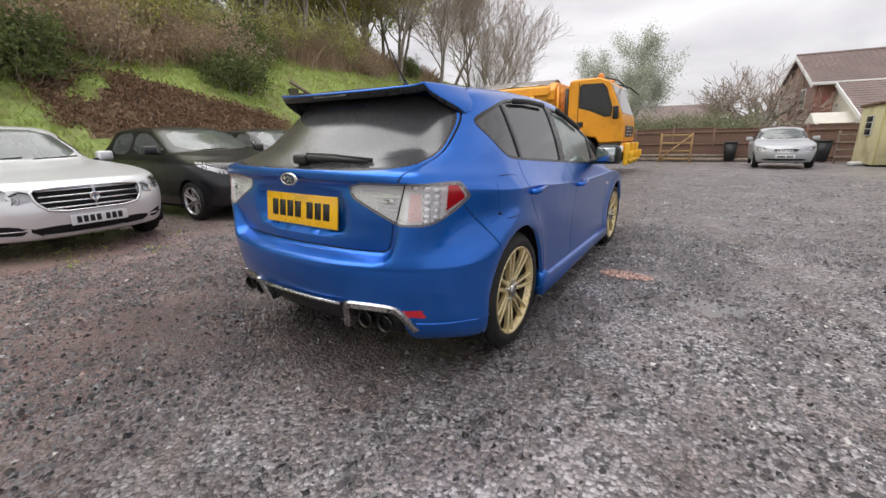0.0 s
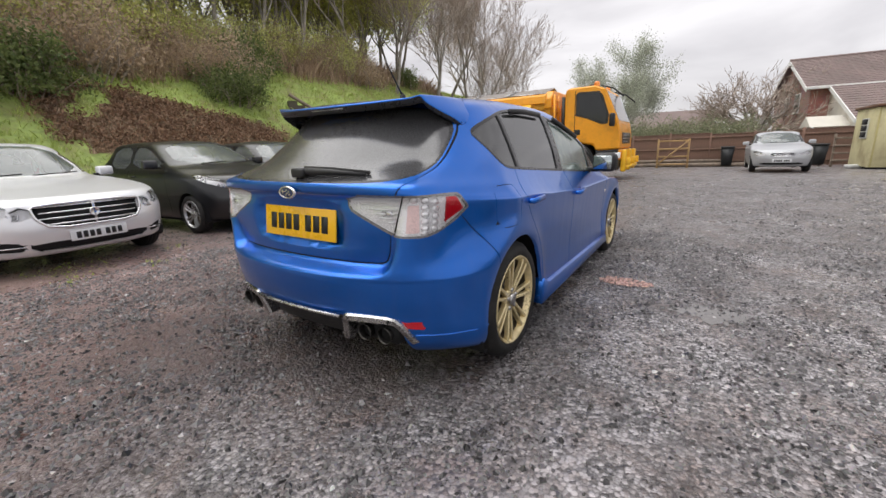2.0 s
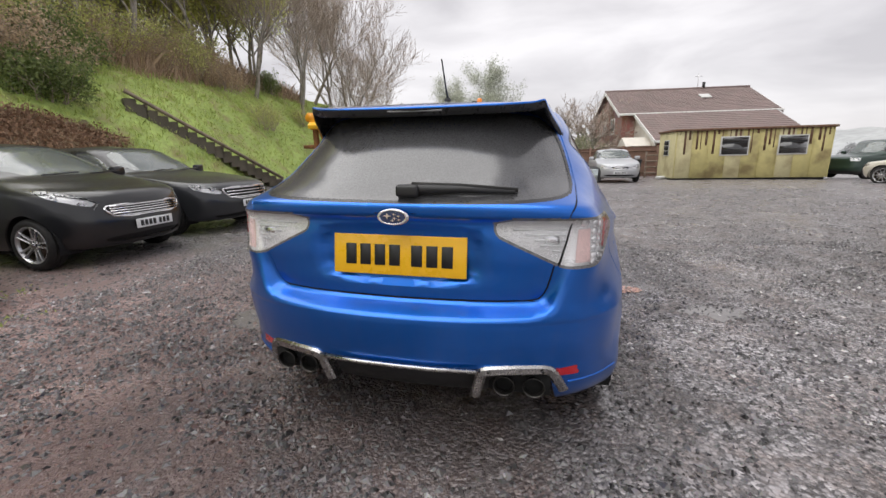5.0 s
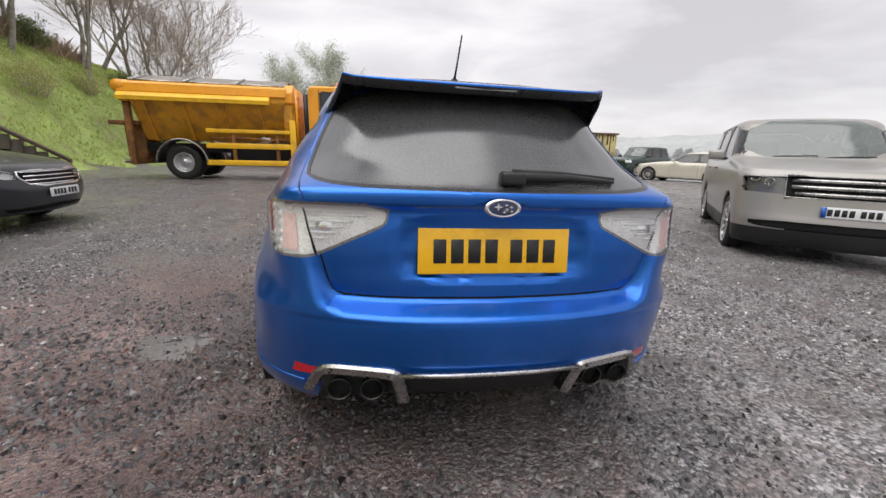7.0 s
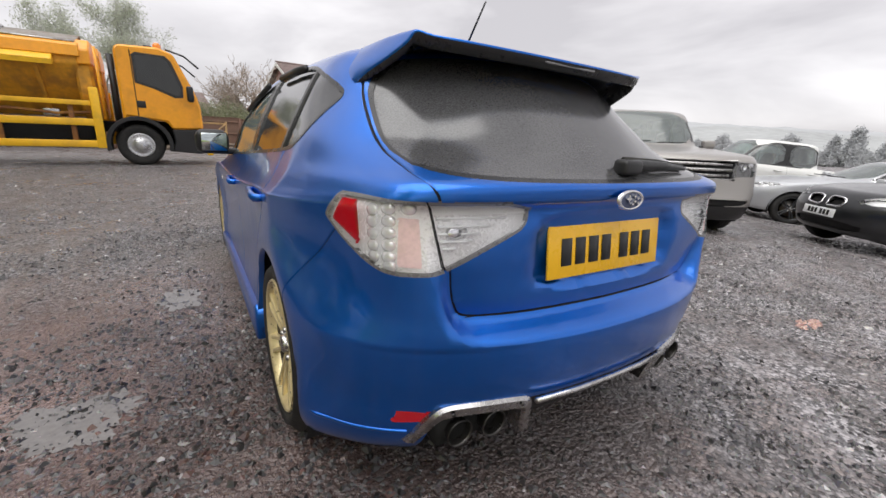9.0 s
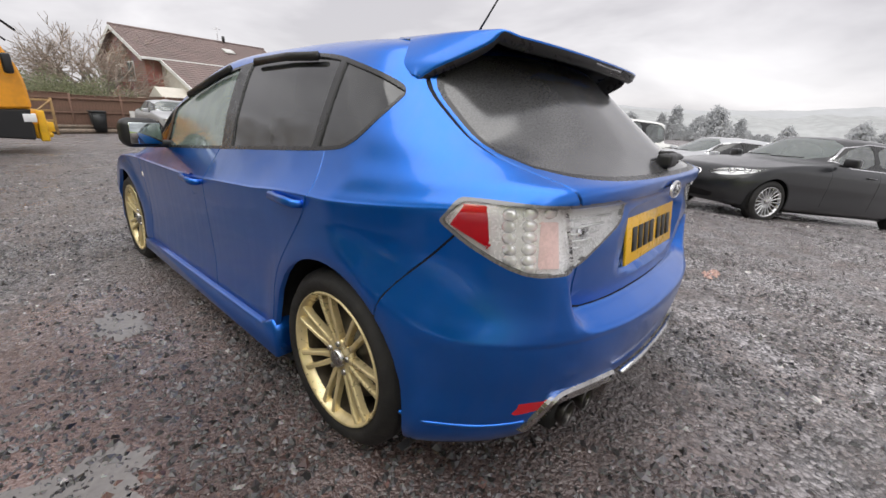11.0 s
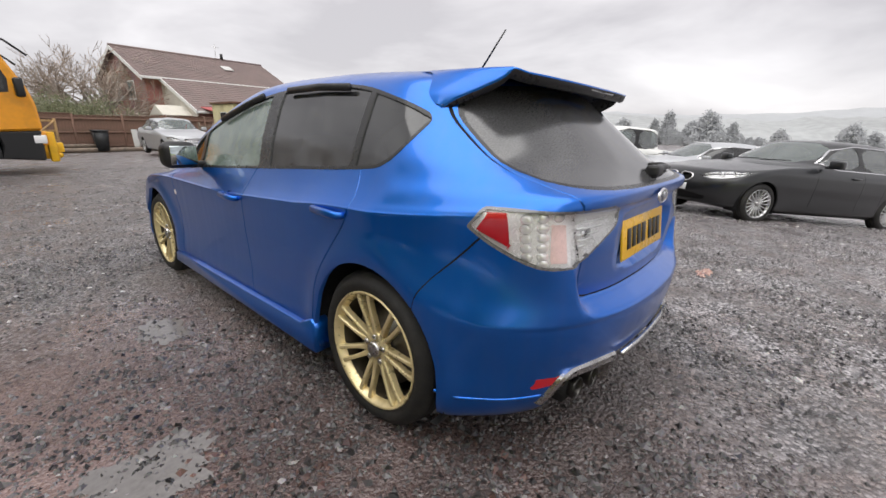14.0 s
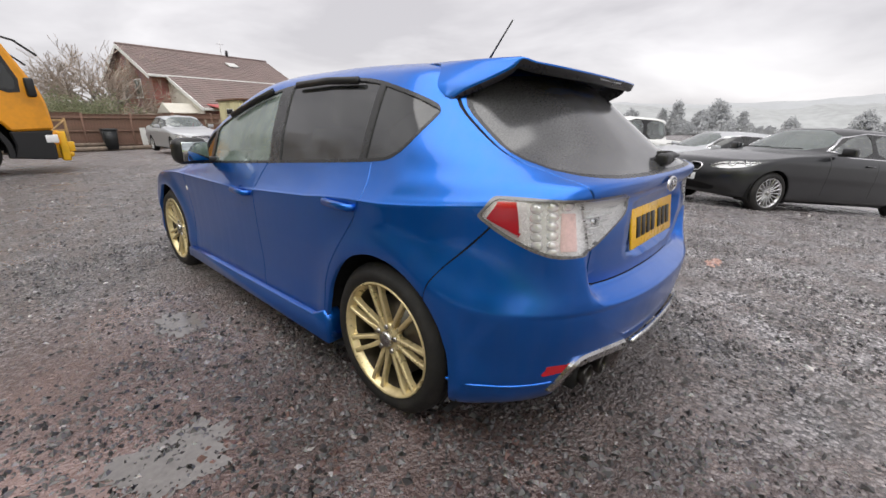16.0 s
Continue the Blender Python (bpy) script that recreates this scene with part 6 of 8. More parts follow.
    for sy in (-1, 1):
        part("hopper_rim", prism([(sy * 1.12, 2.44), (sy * 1.26, 2.46), (sy * 1.22, 2.70), (sy * 1.10, 2.78)], "x", -5.42, -0.90, 0.015), YELLOW, t, smooth=False)
        part("rim_nose", moved(lathe([(-0.14, 0.0), (-0.12, 0.17), (0.10, 0.19), (0.12, 0.0)], 18), pose(-5.40, sy * 1.12, 2.60, 0, 0, 90)), YELLOW, t)
        part("hopper_gutter", prism([(sy * 1.18, 2.28), (sy * 1.38, 2.22), (sy * 1.40, 2.34), (sy * 1.24, 2.46)], "x", -5.42, -1.37, 0.01), PALE_YELLOW, t, "bright yellow side gutter", smooth=False)
        for i in range(4):
            x = -4.85 + i * 1.05
            part("hopper_rib", prism([(sy * 0.46, 1.12), (sy * 0.56, 1.12), (sy * 1.22, 2.28), (sy * 1.12, 2.30)], "x", x - 0.04, x + 0.04), YELLOW_DIRTY, t, smooth=False)
        part("side_rail", box(-3.24, sy * 1.16 - 0.03, 1.40, -0.78, sy * 1.16 + 0.03, 1.51, 0.01), PALE_YELLOW, t)
        part("upper_guard_rail", box(-3.27, sy * 1.18 - 0.03, 0.94, -0.78, sy * 1.18 + 0.03, 1.10, 0.015), PALE_YELLOW, t)
        part("lower_guard_rail", box(-3.30, sy * 1.18 - 0.03, 0.44, -0.78, sy * 1.18 + 0.03, 0.60, 0.015), PALE_YELLOW, t)
        part("guard_post", box(-0.86, sy * 1.18 - 0.04, 0.42, -0.68, sy * 1.18 + 0.04, 1.82, 0.02), PALE_YELLOW, t)
        for x in (-2.55, -1.30):
            part("guard_bracket", box(x, sy * 1.12 - 0.03, 0.50, x + 0.10, sy * 1.12 + 0.03, 1.4, 0.01), RUSTY, t, "rusty guard bracket")
        part("hydraulic_pipe", tube([(-3.2, sy * 1.05, 1.22), (-2.3, sy * 1.10, 1.27), (-1.5, sy * 1.08, 1.20), (-0.8, sy * 1.10, 1.26)], 0.035, 8), RUSTY, t, "rust-stained pipe")
        part("valve_box", box(-1.75, sy * 1.02 - 0.08, 1.12, -1.45, sy * 1.02 + 0.08, 1.30, 0.02), STEEL, t)
        part("side_tank", box(-2.7, sy * 0.70 - 0.25, 0.52, -0.9, sy * 0.70 + 0.25, 0.98, 0.06), GAP, t)
        guard = [(-3.97 + 0.70 * math.cos(q), 0.51 + 0.68 * math.sin(q)) for q in [math.pi * k / 14 for k in range(15)]]
        part("mudguard", prism(guard + [(-3.97 + (x + 3.97) * 0.94, z - 0.035) for x, z in reversed(guard)], "y", sy * 0.72, sy * 1.20), TRIM, t, smooth=False)
        part("mudguard_edge", tube([(x, sy * 1.20, z) for x, z in guard], 0.022, 6), STEEL, t)
    for i in range(3):
        x0 = -5.15 + i * 1.40
        part("hopper_screen", prism([(-1.10, 2.76), (0, 3.06), (1.10, 2.76), (1.10, 2.73), (0, 3.03), (-1.10, 2.73)], "x", x0 + 0.04, x0 + 1.36), SCREEN, t, "grey mesh hopper cover", smooth=False)
        part("screen_frame", tube([(x0, -1.12, 2.78), (x0, 0, 3.08), (x0, 1.12, 2.78)], 0.030, 6), STEEL, t)
        part("screen_side_frame", tube([(x0, -1.12, 2.78), (x0 + 1.38, -1.12, 2.78)], 0.022, 6), STEEL, t)
    part("hopper_front", prism([(-1.20, 2.30), (1.20, 2.30), (1.20, 2.62), (0.9, 2.86), (-0.9, 2.86), (-1.20, 2.62)], "x", -0.98, -0.72, 0.03), YELLOW, t, smooth=False)
    part("front_chute", prism([(-0.9, 1.10), (0.9, 1.10), (1.10, 1.70), (1.12, 2.34), (-1.12, 2.34), (-1.10, 1.70)], "x", -1.05, -0.72, 0.06), YELLOW_DIRTY, t, smooth=False)
    part("hopper_back", prism([(-1.20, 2.20), (1.20, 2.20), (1.18, 2.74), (-1.18, 2.74)], "x", -5.46, -5.20, 0.03), YELLOW, t, smooth=False)
    part("spreader_chute", join(box(-5.75, -0.5, 0.60, -5.2, 0.5, 1.60, 0.04), box(-5.95, -0.9, 1.56, -5.15, 0.9, 1.68, 0.02)), RUSTY, t, "rust-stained spreader at the rear")
    part("spinner", moved(lathe([(0, 0.0), (0, 0.34), (0.05, 0.34), (0.08, 0.05)], 20), pose(-5.75, 0, 0.42, 0, -90, 0)), DISC, t)
    part("rear_frame", join(box(-5.40, -1.12, 0.42, -5.24, -0.95, 2.2, 0.02), box(-5.40, 0.95, 0.42, -5.24, 1.12, 2.2, 0.02), box(-5.40, -1.1, 0.42, -5.24, 1.1, 0.62, 0.02)), RUSTY, t)
    part("ladder", join(box(-0.66, -1.15, 1.1, -0.60, -1.10, 2.72), box(-0.66, -0.75, 1.1, -0.60, -0.70, 2.72), *[box(-0.65, -1.12, 1.3 + 0.3 * k, -0.61, -0.72, 1.34 + 0.3 * k) for k in range(5)]), YELLOW, t)
    for x, ys_ in ((0.0, (-1.12, 1.12)), (-3.97, (-1.12, 1.12))):
        for y in ys_:
            w = new("wheel")
            w.parent = t
            w.matrix_basis = pose(x, y, 0.505, 0, 0, -90 if y < 0 else 90)
            wd = 0.30 if x == 0 else 0.56
            part("tyre", lathe([(-wd, 0.30), (-wd, 0.43), (-wd + 0.03, 0.495), (-wd + 0.06, 0.505), (-0.05, 0.505), (-0.02, 0.495), (0.0, 0.43), (-0.01, 0.31), (-0.03, 0.29)], 40), RUBBER, w)
            if x == 0:
                part("rim", lathe([(-0.03, 0.295), (-0.005, 0.29), (-0.03, 0.25), (-0.02, 0.16), (0.03, 0.13), (0.05, 0.08), (0.05, 0.0)], 28), ALLOY, w, "white-grey steel rim")
            else:
                part("rim", lathe([(-0.03, 0.295), (-0.01, 0.29), (-0.06, 0.26), (-0.16, 0.22), (-0.18, 0.12), (-0.08, 0.10), (-0.07, 0.0)], 28), ALLOY, w, "dished pale steel rim")
            for k in range(8):
                a = 2 * math.pi * k / 8
                px = 0.0 if x == 0 else -0.16
                part("wheel_nut", moved(lathe([(px - 0.02, 0.018), (px + 0.015, 0.016), (px + 0.015, 0.0)], 6), pose(0, 0.165 * math.cos(a), 0.165 * math.sin(a))), STEEL, w)
    return t


RUSTY = mat("rust_stained_steel", (0.20, 0.085, 0.03), rough=0.8, vary=0.4, scale=5, bump=0.3, bump_scale=40, grime=(0.42, 0.20, 0.03), grime_amount=0.7)
CAB_GLASS = glass("dark_cab_glass", (0.10, 0.12, 0.12), mist=0.06, mist_color=(0.4, 0.45, 0.45), ior=1.6)
SCREEN = mat("rusty_wire_screen", (0.26, 0.24, 0.22), rough=0.7, vary=0.35, scale=6, bump=0.6, bump_scale=40, grime=(0.15, 0.08, 0.04), grime_amount=0.6)
gritter_lorry(pose(-1.77, 13.64, 0.0, 0, 0, -0.5))


# ---- boundary fence, timbers and clutter ----
FENCE = mat("brown_stained_boards", (0.215, 0.125, 0.092), rough=0.75, vary=0.35, scale=3, bump=0.4, bump_scale=30, grime=(0.09, 0.08, 0.05), grime_amount=0.5)
TIMBER = mat("weathered_timber", (0.24, 0.19, 0.15), rough=0.85, vary=0.3, scale=5, bump=0.4, bump_scale=50, grime=(0.10, 0.08, 0.06), grime_amount=0.6)
GREY_PVC = mat("pale_grey_plastic", (0.55, 0.55, 0.53), rough=0.5, vary=0.1)
NEW_TIMBER = mat("tan_gate_timber", (0.42, 0.27, 0.12), rough=0.75, vary=0.2, scale=5, grime=(0.18, 0.12, 0.08), grime_amount=0.5)
BIN = mat("black_bin_plastic", (0.02, 0.022, 0.024), rough=0.45, vary=0.2)


def fence(x0, x1, y, z):
    f = thing("boundary_fence", pose(x0, y, z), "brown stained close-boarded fence behind the yard", "fence")
    n = round((x1 - x0) / 1.9)
    board_mesh = bpy.data.meshes.new("fence_board")
    bmb = box(0, -0.022, 0, 1, 0.0, 1.73)
    bmb.to_mesh(board_mesh)
    bmb.free()
    board_mesh.materials.append(FENCE)
    for i in range(n):
        a = i * (x1 - x0) / n
        b = (i + 1) * (x1 - x0) / n
        dz = 0.05 * math.sin(i * 1.7)
        part("fence_post", box(a - 0.05, -0.06, -0.3, a + 0.05, 0.05, 1.86 + dz, 0.008, 1), FENCE, f)
        for j in range(15):
            wide = (b - a - 0.1) / 15
            bd = new("fence_board", board_mesh)
            bd.parent = f
            bd.matrix_basis = pose(a + 0.05 + wide * j, -0.012 * (j % 2), 0.05 - 0.02 * math.sin(j * 3 + i)) @ Matrix.Diagonal((wide + 0.008, 1, 1 + dz / 1.73, 1))
        for zz in (0.25, 0.92, 1.55):
            part("fence_rail", box(a + 0.05, -0.075, zz, b - 0.05, -0.035, zz + 0.09, 0.006, 1), FENCE, f)
        part("fence_cap", box(a + 0.05, -0.06, 1.78 + dz, b - 0.05, 0.03, 1.81 + dz, 0.004, 1), FENCE, f)
    return f


fence(-9.5, 14.0, 26.4, -0.36)
for i, (x0, x1, y, z, r) in enumerate(((-1.5, 5.4, 25.6, -0.22, 0.11), (-2.0, 3.2, 25.75, -0.02, 0.09))):
    tagged(part("timber_beam", moved(tube([(x0, 0, 0), ((x0 + x1) / 2, 0.03, 0.01), (x1, 0, 0)], r, 8), pose(0, y, z)), TIMBER), "long weathered timber laid along the fence foot", "timber", "timbers by the fence")
g = thing("timber_gate", pose(-0.15, 23.6, -0.28, 0, 0, 12), "tan timber gate section leaning open beside the lorry", "gate")
for zz in (0.15, 0.55, 0.95, 1.35):
    part("gate_bar", box(0, -0.02, zz, 1.5, 0.02, zz + 0.09, 0.008, 1), NEW_TIMBER, g)
for xx in (0, 1.42):
    part("gate_stile", box(xx, -0.035, 0, xx + 0.09, 0.03, 1.5, 0.008, 1), NEW_TIMBER, g)
part("gate_brace", tube([(0.05, -0.03, 0.2), (1.45, -0.03, 1.4)], 0.04, 4), NEW_TIMBER, g)


def wheelie_bin(m, label):
    b = thing("wheelie_bin", m, label, "bin", "bins by the fence")
    bm = bmesh.new()
    lo = [bm.verts.new(c) for c in ((-0.22, -0.24, 0.06), (0.22, -0.24, 0.06), (0.22, 0.24, 0.06), (-0.22, 0.24, 0.06))]
    hi = [bm.verts.new(c) for c in ((-0.29, -0.34, 0.98), (0.29, -0.34, 0.98), (0.29, 0.34, 0.98), (-0.29, 0.34, 0.98))]
    bm.faces.new(lo[::-1])
    bm.faces.new(hi)
    for i in range(4):
        bm.faces.new((lo[i], lo[(i + 1) % 4], hi[(i + 1) % 4], hi[i]))
    bmesh.ops.bevel(bm, geom=bm.edges[:], offset=0.025, segments=2, affect="EDGES")
    part("bin_body", bm, BIN, b)
    part("lid", box(-0.31, -0.37, 0.98, 0.31, 0.36, 1.06, 0.03), BIN, b)
    for sx in (-0.26, 0.26):
        part("wheel", moved(lathe([(-0.03, 0.0), (-0.03, 0.1), (0.03, 0.1), (0.03, 0.0)], 14), pose(sx, 0.26, 0.10)), RUBBER, b)
    return b


wheelie_bin(pose(3.05, 25.7, -0.33), "black wheelie bin against the fence")
wheelie_bin(pose(6.6, 25.2, -0.32, 0, 0, 10), "black bin with pale lid beside the cabin")
tagged(part("white_board", moved(box(0, 0, 0, 0.25, 0.03, 1.1, 0.005), pose(4.35, 25.6, -0.33, -8)), GREY_PVC), "white board leaning on the fence", "board")
tagged(part("white_sack", moved(box(-0.4, -0.2, 0, 0.4, 0.2, 0.16, 0.07, 3), pose(7.15, 21.2, -0.2, 0, 0, 15)), GREY_PVC), "flat white sack lying on the gravel", "sack")
rack = thing("pallet_rack", pose(6.9, 23.6, -0.28), "stack of pale slatted pallets beside the cabin", "pallet")
for k in range(4):
    part("pallet_slat", box(-0.1, 0, 0.25 + k * 0.32, 1.3, 0.05, 0.33 + k * 0.32, 0.006, 1), TIMBER, rack)
for xx in (-0.1, 0.6, 1.22):
    part("pallet_post", box(xx, 0.05, 0, xx + 0.08, 0.12, 1.45, 0.006, 1), TIMBER, rack)

# ---- site cabin ----
CABIN = mat("faded_yellow_panel", (0.52, 0.46, 0.20), rough=0.7, vary=0.15, scale=1.2, bump=0.1, grime=(0.14, 0.085, 0.045), grime_amount=0.65)
CABIN_PALE = mat("pale_yellow_panel", (0.58, 0.53, 0.31), rough=0.7, vary=0.12, scale=1.5, grime=(0.25, 0.18, 0.09), grime_amount=0.5)
RUST = mat("rusty_edge", (0.13, 0.065, 0.040), rough=0.85, vary=0.4, scale=5, grime=(0.28, 0.24, 0.15), grime_amount=0.4)


def site_cabin(x0, y0, z0, length, depth, h):
    c = thing("site_cabin", pose(x0, y0, z0), "weathered pale yellow portable cabin with rust-streaked panels", "cabin")
    n = 9
    for i in range(n):
        a, b = length * i / n, length * (i + 1) / n
        part("wall_panel", box(a + 0.006, 0, 0.12, b - 0.006, 0.05, h - 0.1, 0.006, 1), CABIN if i % 3 else CABIN_PALE, c)
        part("panel_rib", box(a - 0.02, -0.018, 0.12, a + 0.02, 0.0, h - 0.1, 0.004, 1), CABIN, c)
        for k in range(3):
            u = a + (b - a) * (0.2 + 0.27 * k)
            part("rust_streak", box(u, -0.004, h - 0.25 - 0.9 * abs(math.sin(i * 2.3 + k * 1.7)), u + 0.03 + 0.07 * abs(math.sin(i + k * 2.1)), 0.002, h - 0.10), RUST, c)
    part("end_wall", box(-0.05, 0.0, 0.12, 0.0, depth, h - 0.1, 0.006), CABIN_PALE, c)
    part("far_end_wall", box(length, 0.0, 0.12, length + 0.05, depth, h - 0.1, 0.006), CABIN, c)
    part("back_wall", box(0, depth - 0.05, 0.12, length, depth, h - 0.1), CABIN, c)
    part("roof", box(-0.12, -0.10, h - 0.10, length + 0.12, depth + 0.1, h, 0.02), RUST, c, "rusty flat roof edge")
    part("skid", box(0.05, 0.05, 0.0, length - 0.05, depth - 0.05, 0.14), GAP, c)
    for wx, ww in ((1.9, 1.05), (4.2, 1.05)):
        w = part("window", box(wx - 0.06, -0.035, 1.12, wx + ww + 0.06, 0.0, 1.98, 0.01), GREY_PVC, c, "white-framed cabin window")
        part("pane", box(wx, -0.042, 1.18, wx + ww, -0.034, 1.66), DARK_GLASS, w)
        part("top_light", box(wx, -0.042, 1.73, wx + ww, -0.034, 1.93), DARK_GLASS, w)
        part("pane_backing", box(wx, -0.036, 1.18, wx + ww, -0.035, 1.93), GAP, w)
    w = part("end_window", box(-0.09, 0.75, 1.15, -0.05, 1.45, 1.9, 0.008), GREY_PVC, c)
    for k in range(3):
        part("louvre", box(-0.10, 0.79, 1.20 + 0.235 * k, -0.088, 1.41, 1.40 + 0.235 * k), GAP, w)
    return c


site_cabin(7.15, 20.0, -0.22, 6.2, 2.4, 2.36)

# ---- house ----
def brick_material():
    m, n, l, b = mat_base("red_brick_wall")
    tc = n.new("ShaderNodeTexCoord")
    mp = n.new("ShaderNodeMapping")
    mp.inputs["Rotation"].default_value = (radians(90), 0, 0)
    br = n.new("ShaderNodeTexBrick")
    br.inputs["Scale"].default_value = 4.4
    br.inputs["Color1"].default_value, br.inputs["Color2"].default_value = (0.42, 0.19, 0.145, 1), (0.33, 0.145, 0.115, 1)
    br.inputs["Mortar"].default_value, br.inputs["Mortar Size"].default_value = (0.30, 0.26, 0.23, 1), 0.012
    l.new(tc.outputs["Object"], mp.inputs["Vector"])
    l.new(mp.outputs[0], br.inputs["Vector"])
    no = n.new("ShaderNodeTexNoise")
    no.inputs["Scale"].default_value = 1.2
    l.new(tc.outputs["Object"], no.inputs["Vector"])
    mx = n.new("ShaderNodeMix")
    mx.data_type, mx.blend_type = "RGBA", "OVERLAY"
    mx.inputs["Factor"].default_value = 0.4
    l.new(br.outputs["Color"], mx.inputs[6])
    l.new(no.outputs["Color"], mx.inputs[7])
    l.new(mx.outputs[2], b.inputs["Base Color"])
    b.inputs["Roughness"].default_value = 0.85
    return m


BRICK = brick_material()
TILE = mat("brown_roof_tile", (0.20, 0.148, 0.138), rough=0.7, vary=0.3, scale=2.5, bump=0.3, bump_scale=20, grime=(0.18, 0.15, 0.13), grime_amount=0.5)
FASCIA = mat("white_fascia", (0.74, 0.74, 0.72), rough=0.5, vary=0.06)
RENDER = mat("cream_render", (0.62, 0.59, 0.52), rough=0.85, vary=0.12)
AWNING = mat("faded_red_canopy", (0.42, 0.09, 0.085), rough=0.6, vary=0.2, scale=3)


def tiled_slope(name, parent, x0, x1, y0, z0, y1, z1, rows, label=""):
    """Courses of tiles from the eave (y0, z0) to the ridge (y1, z1); each course overlaps the next, with rolls along it."""
    nx_ = int((x1 - x0) / 0.30)
    up = Vector((0, y1 - y0, z1 - z0))
    nrm = Vector((0, -(z1 - z0), y1 - y0)).normalized()
    if nrm.z < 0:
        nrm = -nrm
    lo, hi = Vector((0, y0, z0)) - nrm * 0.04, Vector((0, y1, z1)) - nrm * 0.04
    roof = part(name, prism([(lo.y, lo.z), (hi.y, hi.z), (hi.y + nrm.y * 0.03, hi.z + nrm.z * 0.03), (lo.y + nrm.y * 0.03, lo.z + nrm.z * 0.03)], "x", x0 + 0.02, x1 - 0.02), TILE, parent, label, smooth=False)
    for r in range(rows):
        a = Vector((0, y0, z0)) + up * (r / rows)
        b = Vector((0, y0, z0)) + up * ((r + 1.12) / rows)
        verts_, faces_ = [], []
        for i in range(nx_ * 2 + 1):
            x = x0 + (x1 - x0) * i / (nx_ * 2)
            roll = 0.022 * (i % 2)
            for p, o in ((a, 0.0), (a, 0.035 + roll), (b, 0.008 + roll)):
                q = p + nrm * o
                verts_.append((x, q.y, q.z))
        for i in range(nx_ * 2):
            k = 3 * i
            faces_ += [(k, k + 3, k + 4, k + 1), (k + 1, k + 4, k + 5, k + 2)]
        mesh_part("tile_course", verts_, faces_, TILE, roof)
    return roof


def house(m):
    """Local x along the ridge from the visible gable, y away from the yard."""
    h = thing("brick_house", m, "red brick two-storey house with brown tiled roof, beyond the fence", "house")
    L, D, E, R = 10.4, 8.0, 4.45, 6.50
    wall = prism([(-D / 2, 0), (D / 2, 0), (D / 2, E), (0, R - 0.1), (-D / 2, E)], "x", 0, L)
    part("wall", wall, BRICK, h, "red brick wall", smooth=False)
    tiled_slope("roof", h, -0.35, L + 0.35, -D / 2 - 0.45, E - 0.12, 0, R, 18, "brown tiled roof")
    tiled_slope("rear_roof", h, -0.35, L + 0.35, D / 2 + 0.45, E - 0.12, 0, R, 12)
    part("ridge", tube([(-0.36, 0, R + 0.03), (L + 0.36, 0, R + 0.03)], 0.10, 8), TILE, h)
    part("gutter", box(-0.35, -D / 2 - 0.55, E - 0.22, L + 0.35, -D / 2 - 0.42, E - 0.06, 0.02), FASCIA, h, "white gutter")
    for sy in (-1, 1):
        for gx in (-0.37, L + 0.33):
            part("bargeboard", prism([(sy * (D / 2 + 0.47), E - 0.34), (sy * (D / 2 + 0.47), E - 0.10), (0, R + 0.02), (0, R - 0.24)], "x", gx, gx + 0.05), FASCIA, h, smooth=False)
    for wy in (-2.2, 0.2):
        w = part("window", box(-0.03, wy, 3.05, 0.05, wy + 1.15, 4.25, 0.01), FASCIA, h, "white-framed upper window")
        for k in range(2):
            part("pane", box(-0.045, wy + 0.08 + k * 0.53, 3.13, -0.032, wy + 0.54 + k * 0.53, 4.17), CLEAR_GLASS, w)
        # pale sheet added behind the glass to lighten the panes
        part("pane_backing", box(-0.036, wy + 0.06, 3.11, -0.031, wy + 1.09, 4.19), RENDER, w, "pale sheet added behind the panes")
        part("sill", box(-0.09, wy - 0.05, 2.98, 0.0, wy + 1.2, 3.05, 0.01), FASCIA, w)
    # low front wing
    part("wing_wall", prism([(-D / 2 - 4.4, 0), (-D / 2, 0), (-D / 2, 4.3), (-D / 2 - 4.4, 2.35)], "x", 1.0, L - 0.3), BRICK, h, smooth=False)
    part("wing_end", prism([(-D / 2 - 4.4, 1.3), (-D / 2, 1.3), (-D / 2, 4.3), (-D / 2 - 4.4, 2.35)], "x", 0.93, 0.995), RENDER, h, "cream rendered wing end", smooth=False)
    tiled_slope("wing_roof", h, 0.75, L - 0.1, -D / 2 - 4.75, 2.28, -D / 2 - 0.02, 4.52, 16, "brown tiled lower roof")
    part("wing_gutter", box(0.75, -D / 2 - 4.88, 2.14, L - 0.1, -D / 2 - 4.74, 2.30, 0.02), FASCIA, h)
    part("wing_bargeboard", prism([(-D / 2 - 4.78, 2.10), (-D / 2 - 4.78, 2.32), (-D / 2, 4.56), (-D / 2, 4.32)], "x", 0.70, 0.755), FASCIA, h, smooth=False)
    part("porch_roof", prism([(-D / 2 - 3.8, 2.0), (-D / 2 - 2.8, 2.6), (-D / 2 - 1.8, 2.0)], "x", -0.75, 0.93, 0.02), RENDER, h, "white porch gable", smooth=False)
    part("porch_post", box(-0.72, -D / 2 - 3.9, 0.0, -0.62, -D / 2 - 3.8, 2.0), FASCIA, h)
    part("skylight", moved(box(0, -0.35, 0, 0.75, 0.35, 0.09, 0.01), pose(6.3, -1.8, 5.68, 26)), GREY_PVC, h, "white-framed roof window")
    part("flue", tube([(7.3, 0.0, R), (7.3, 0.0, R + 0.5)], 0.11, 10), PLASTIC, h)
    aer = part("tv_aerial", tube([(6.85, 0, R), (6.85, 0, R + 1.15)], 0.02, 6), STEEL, h)
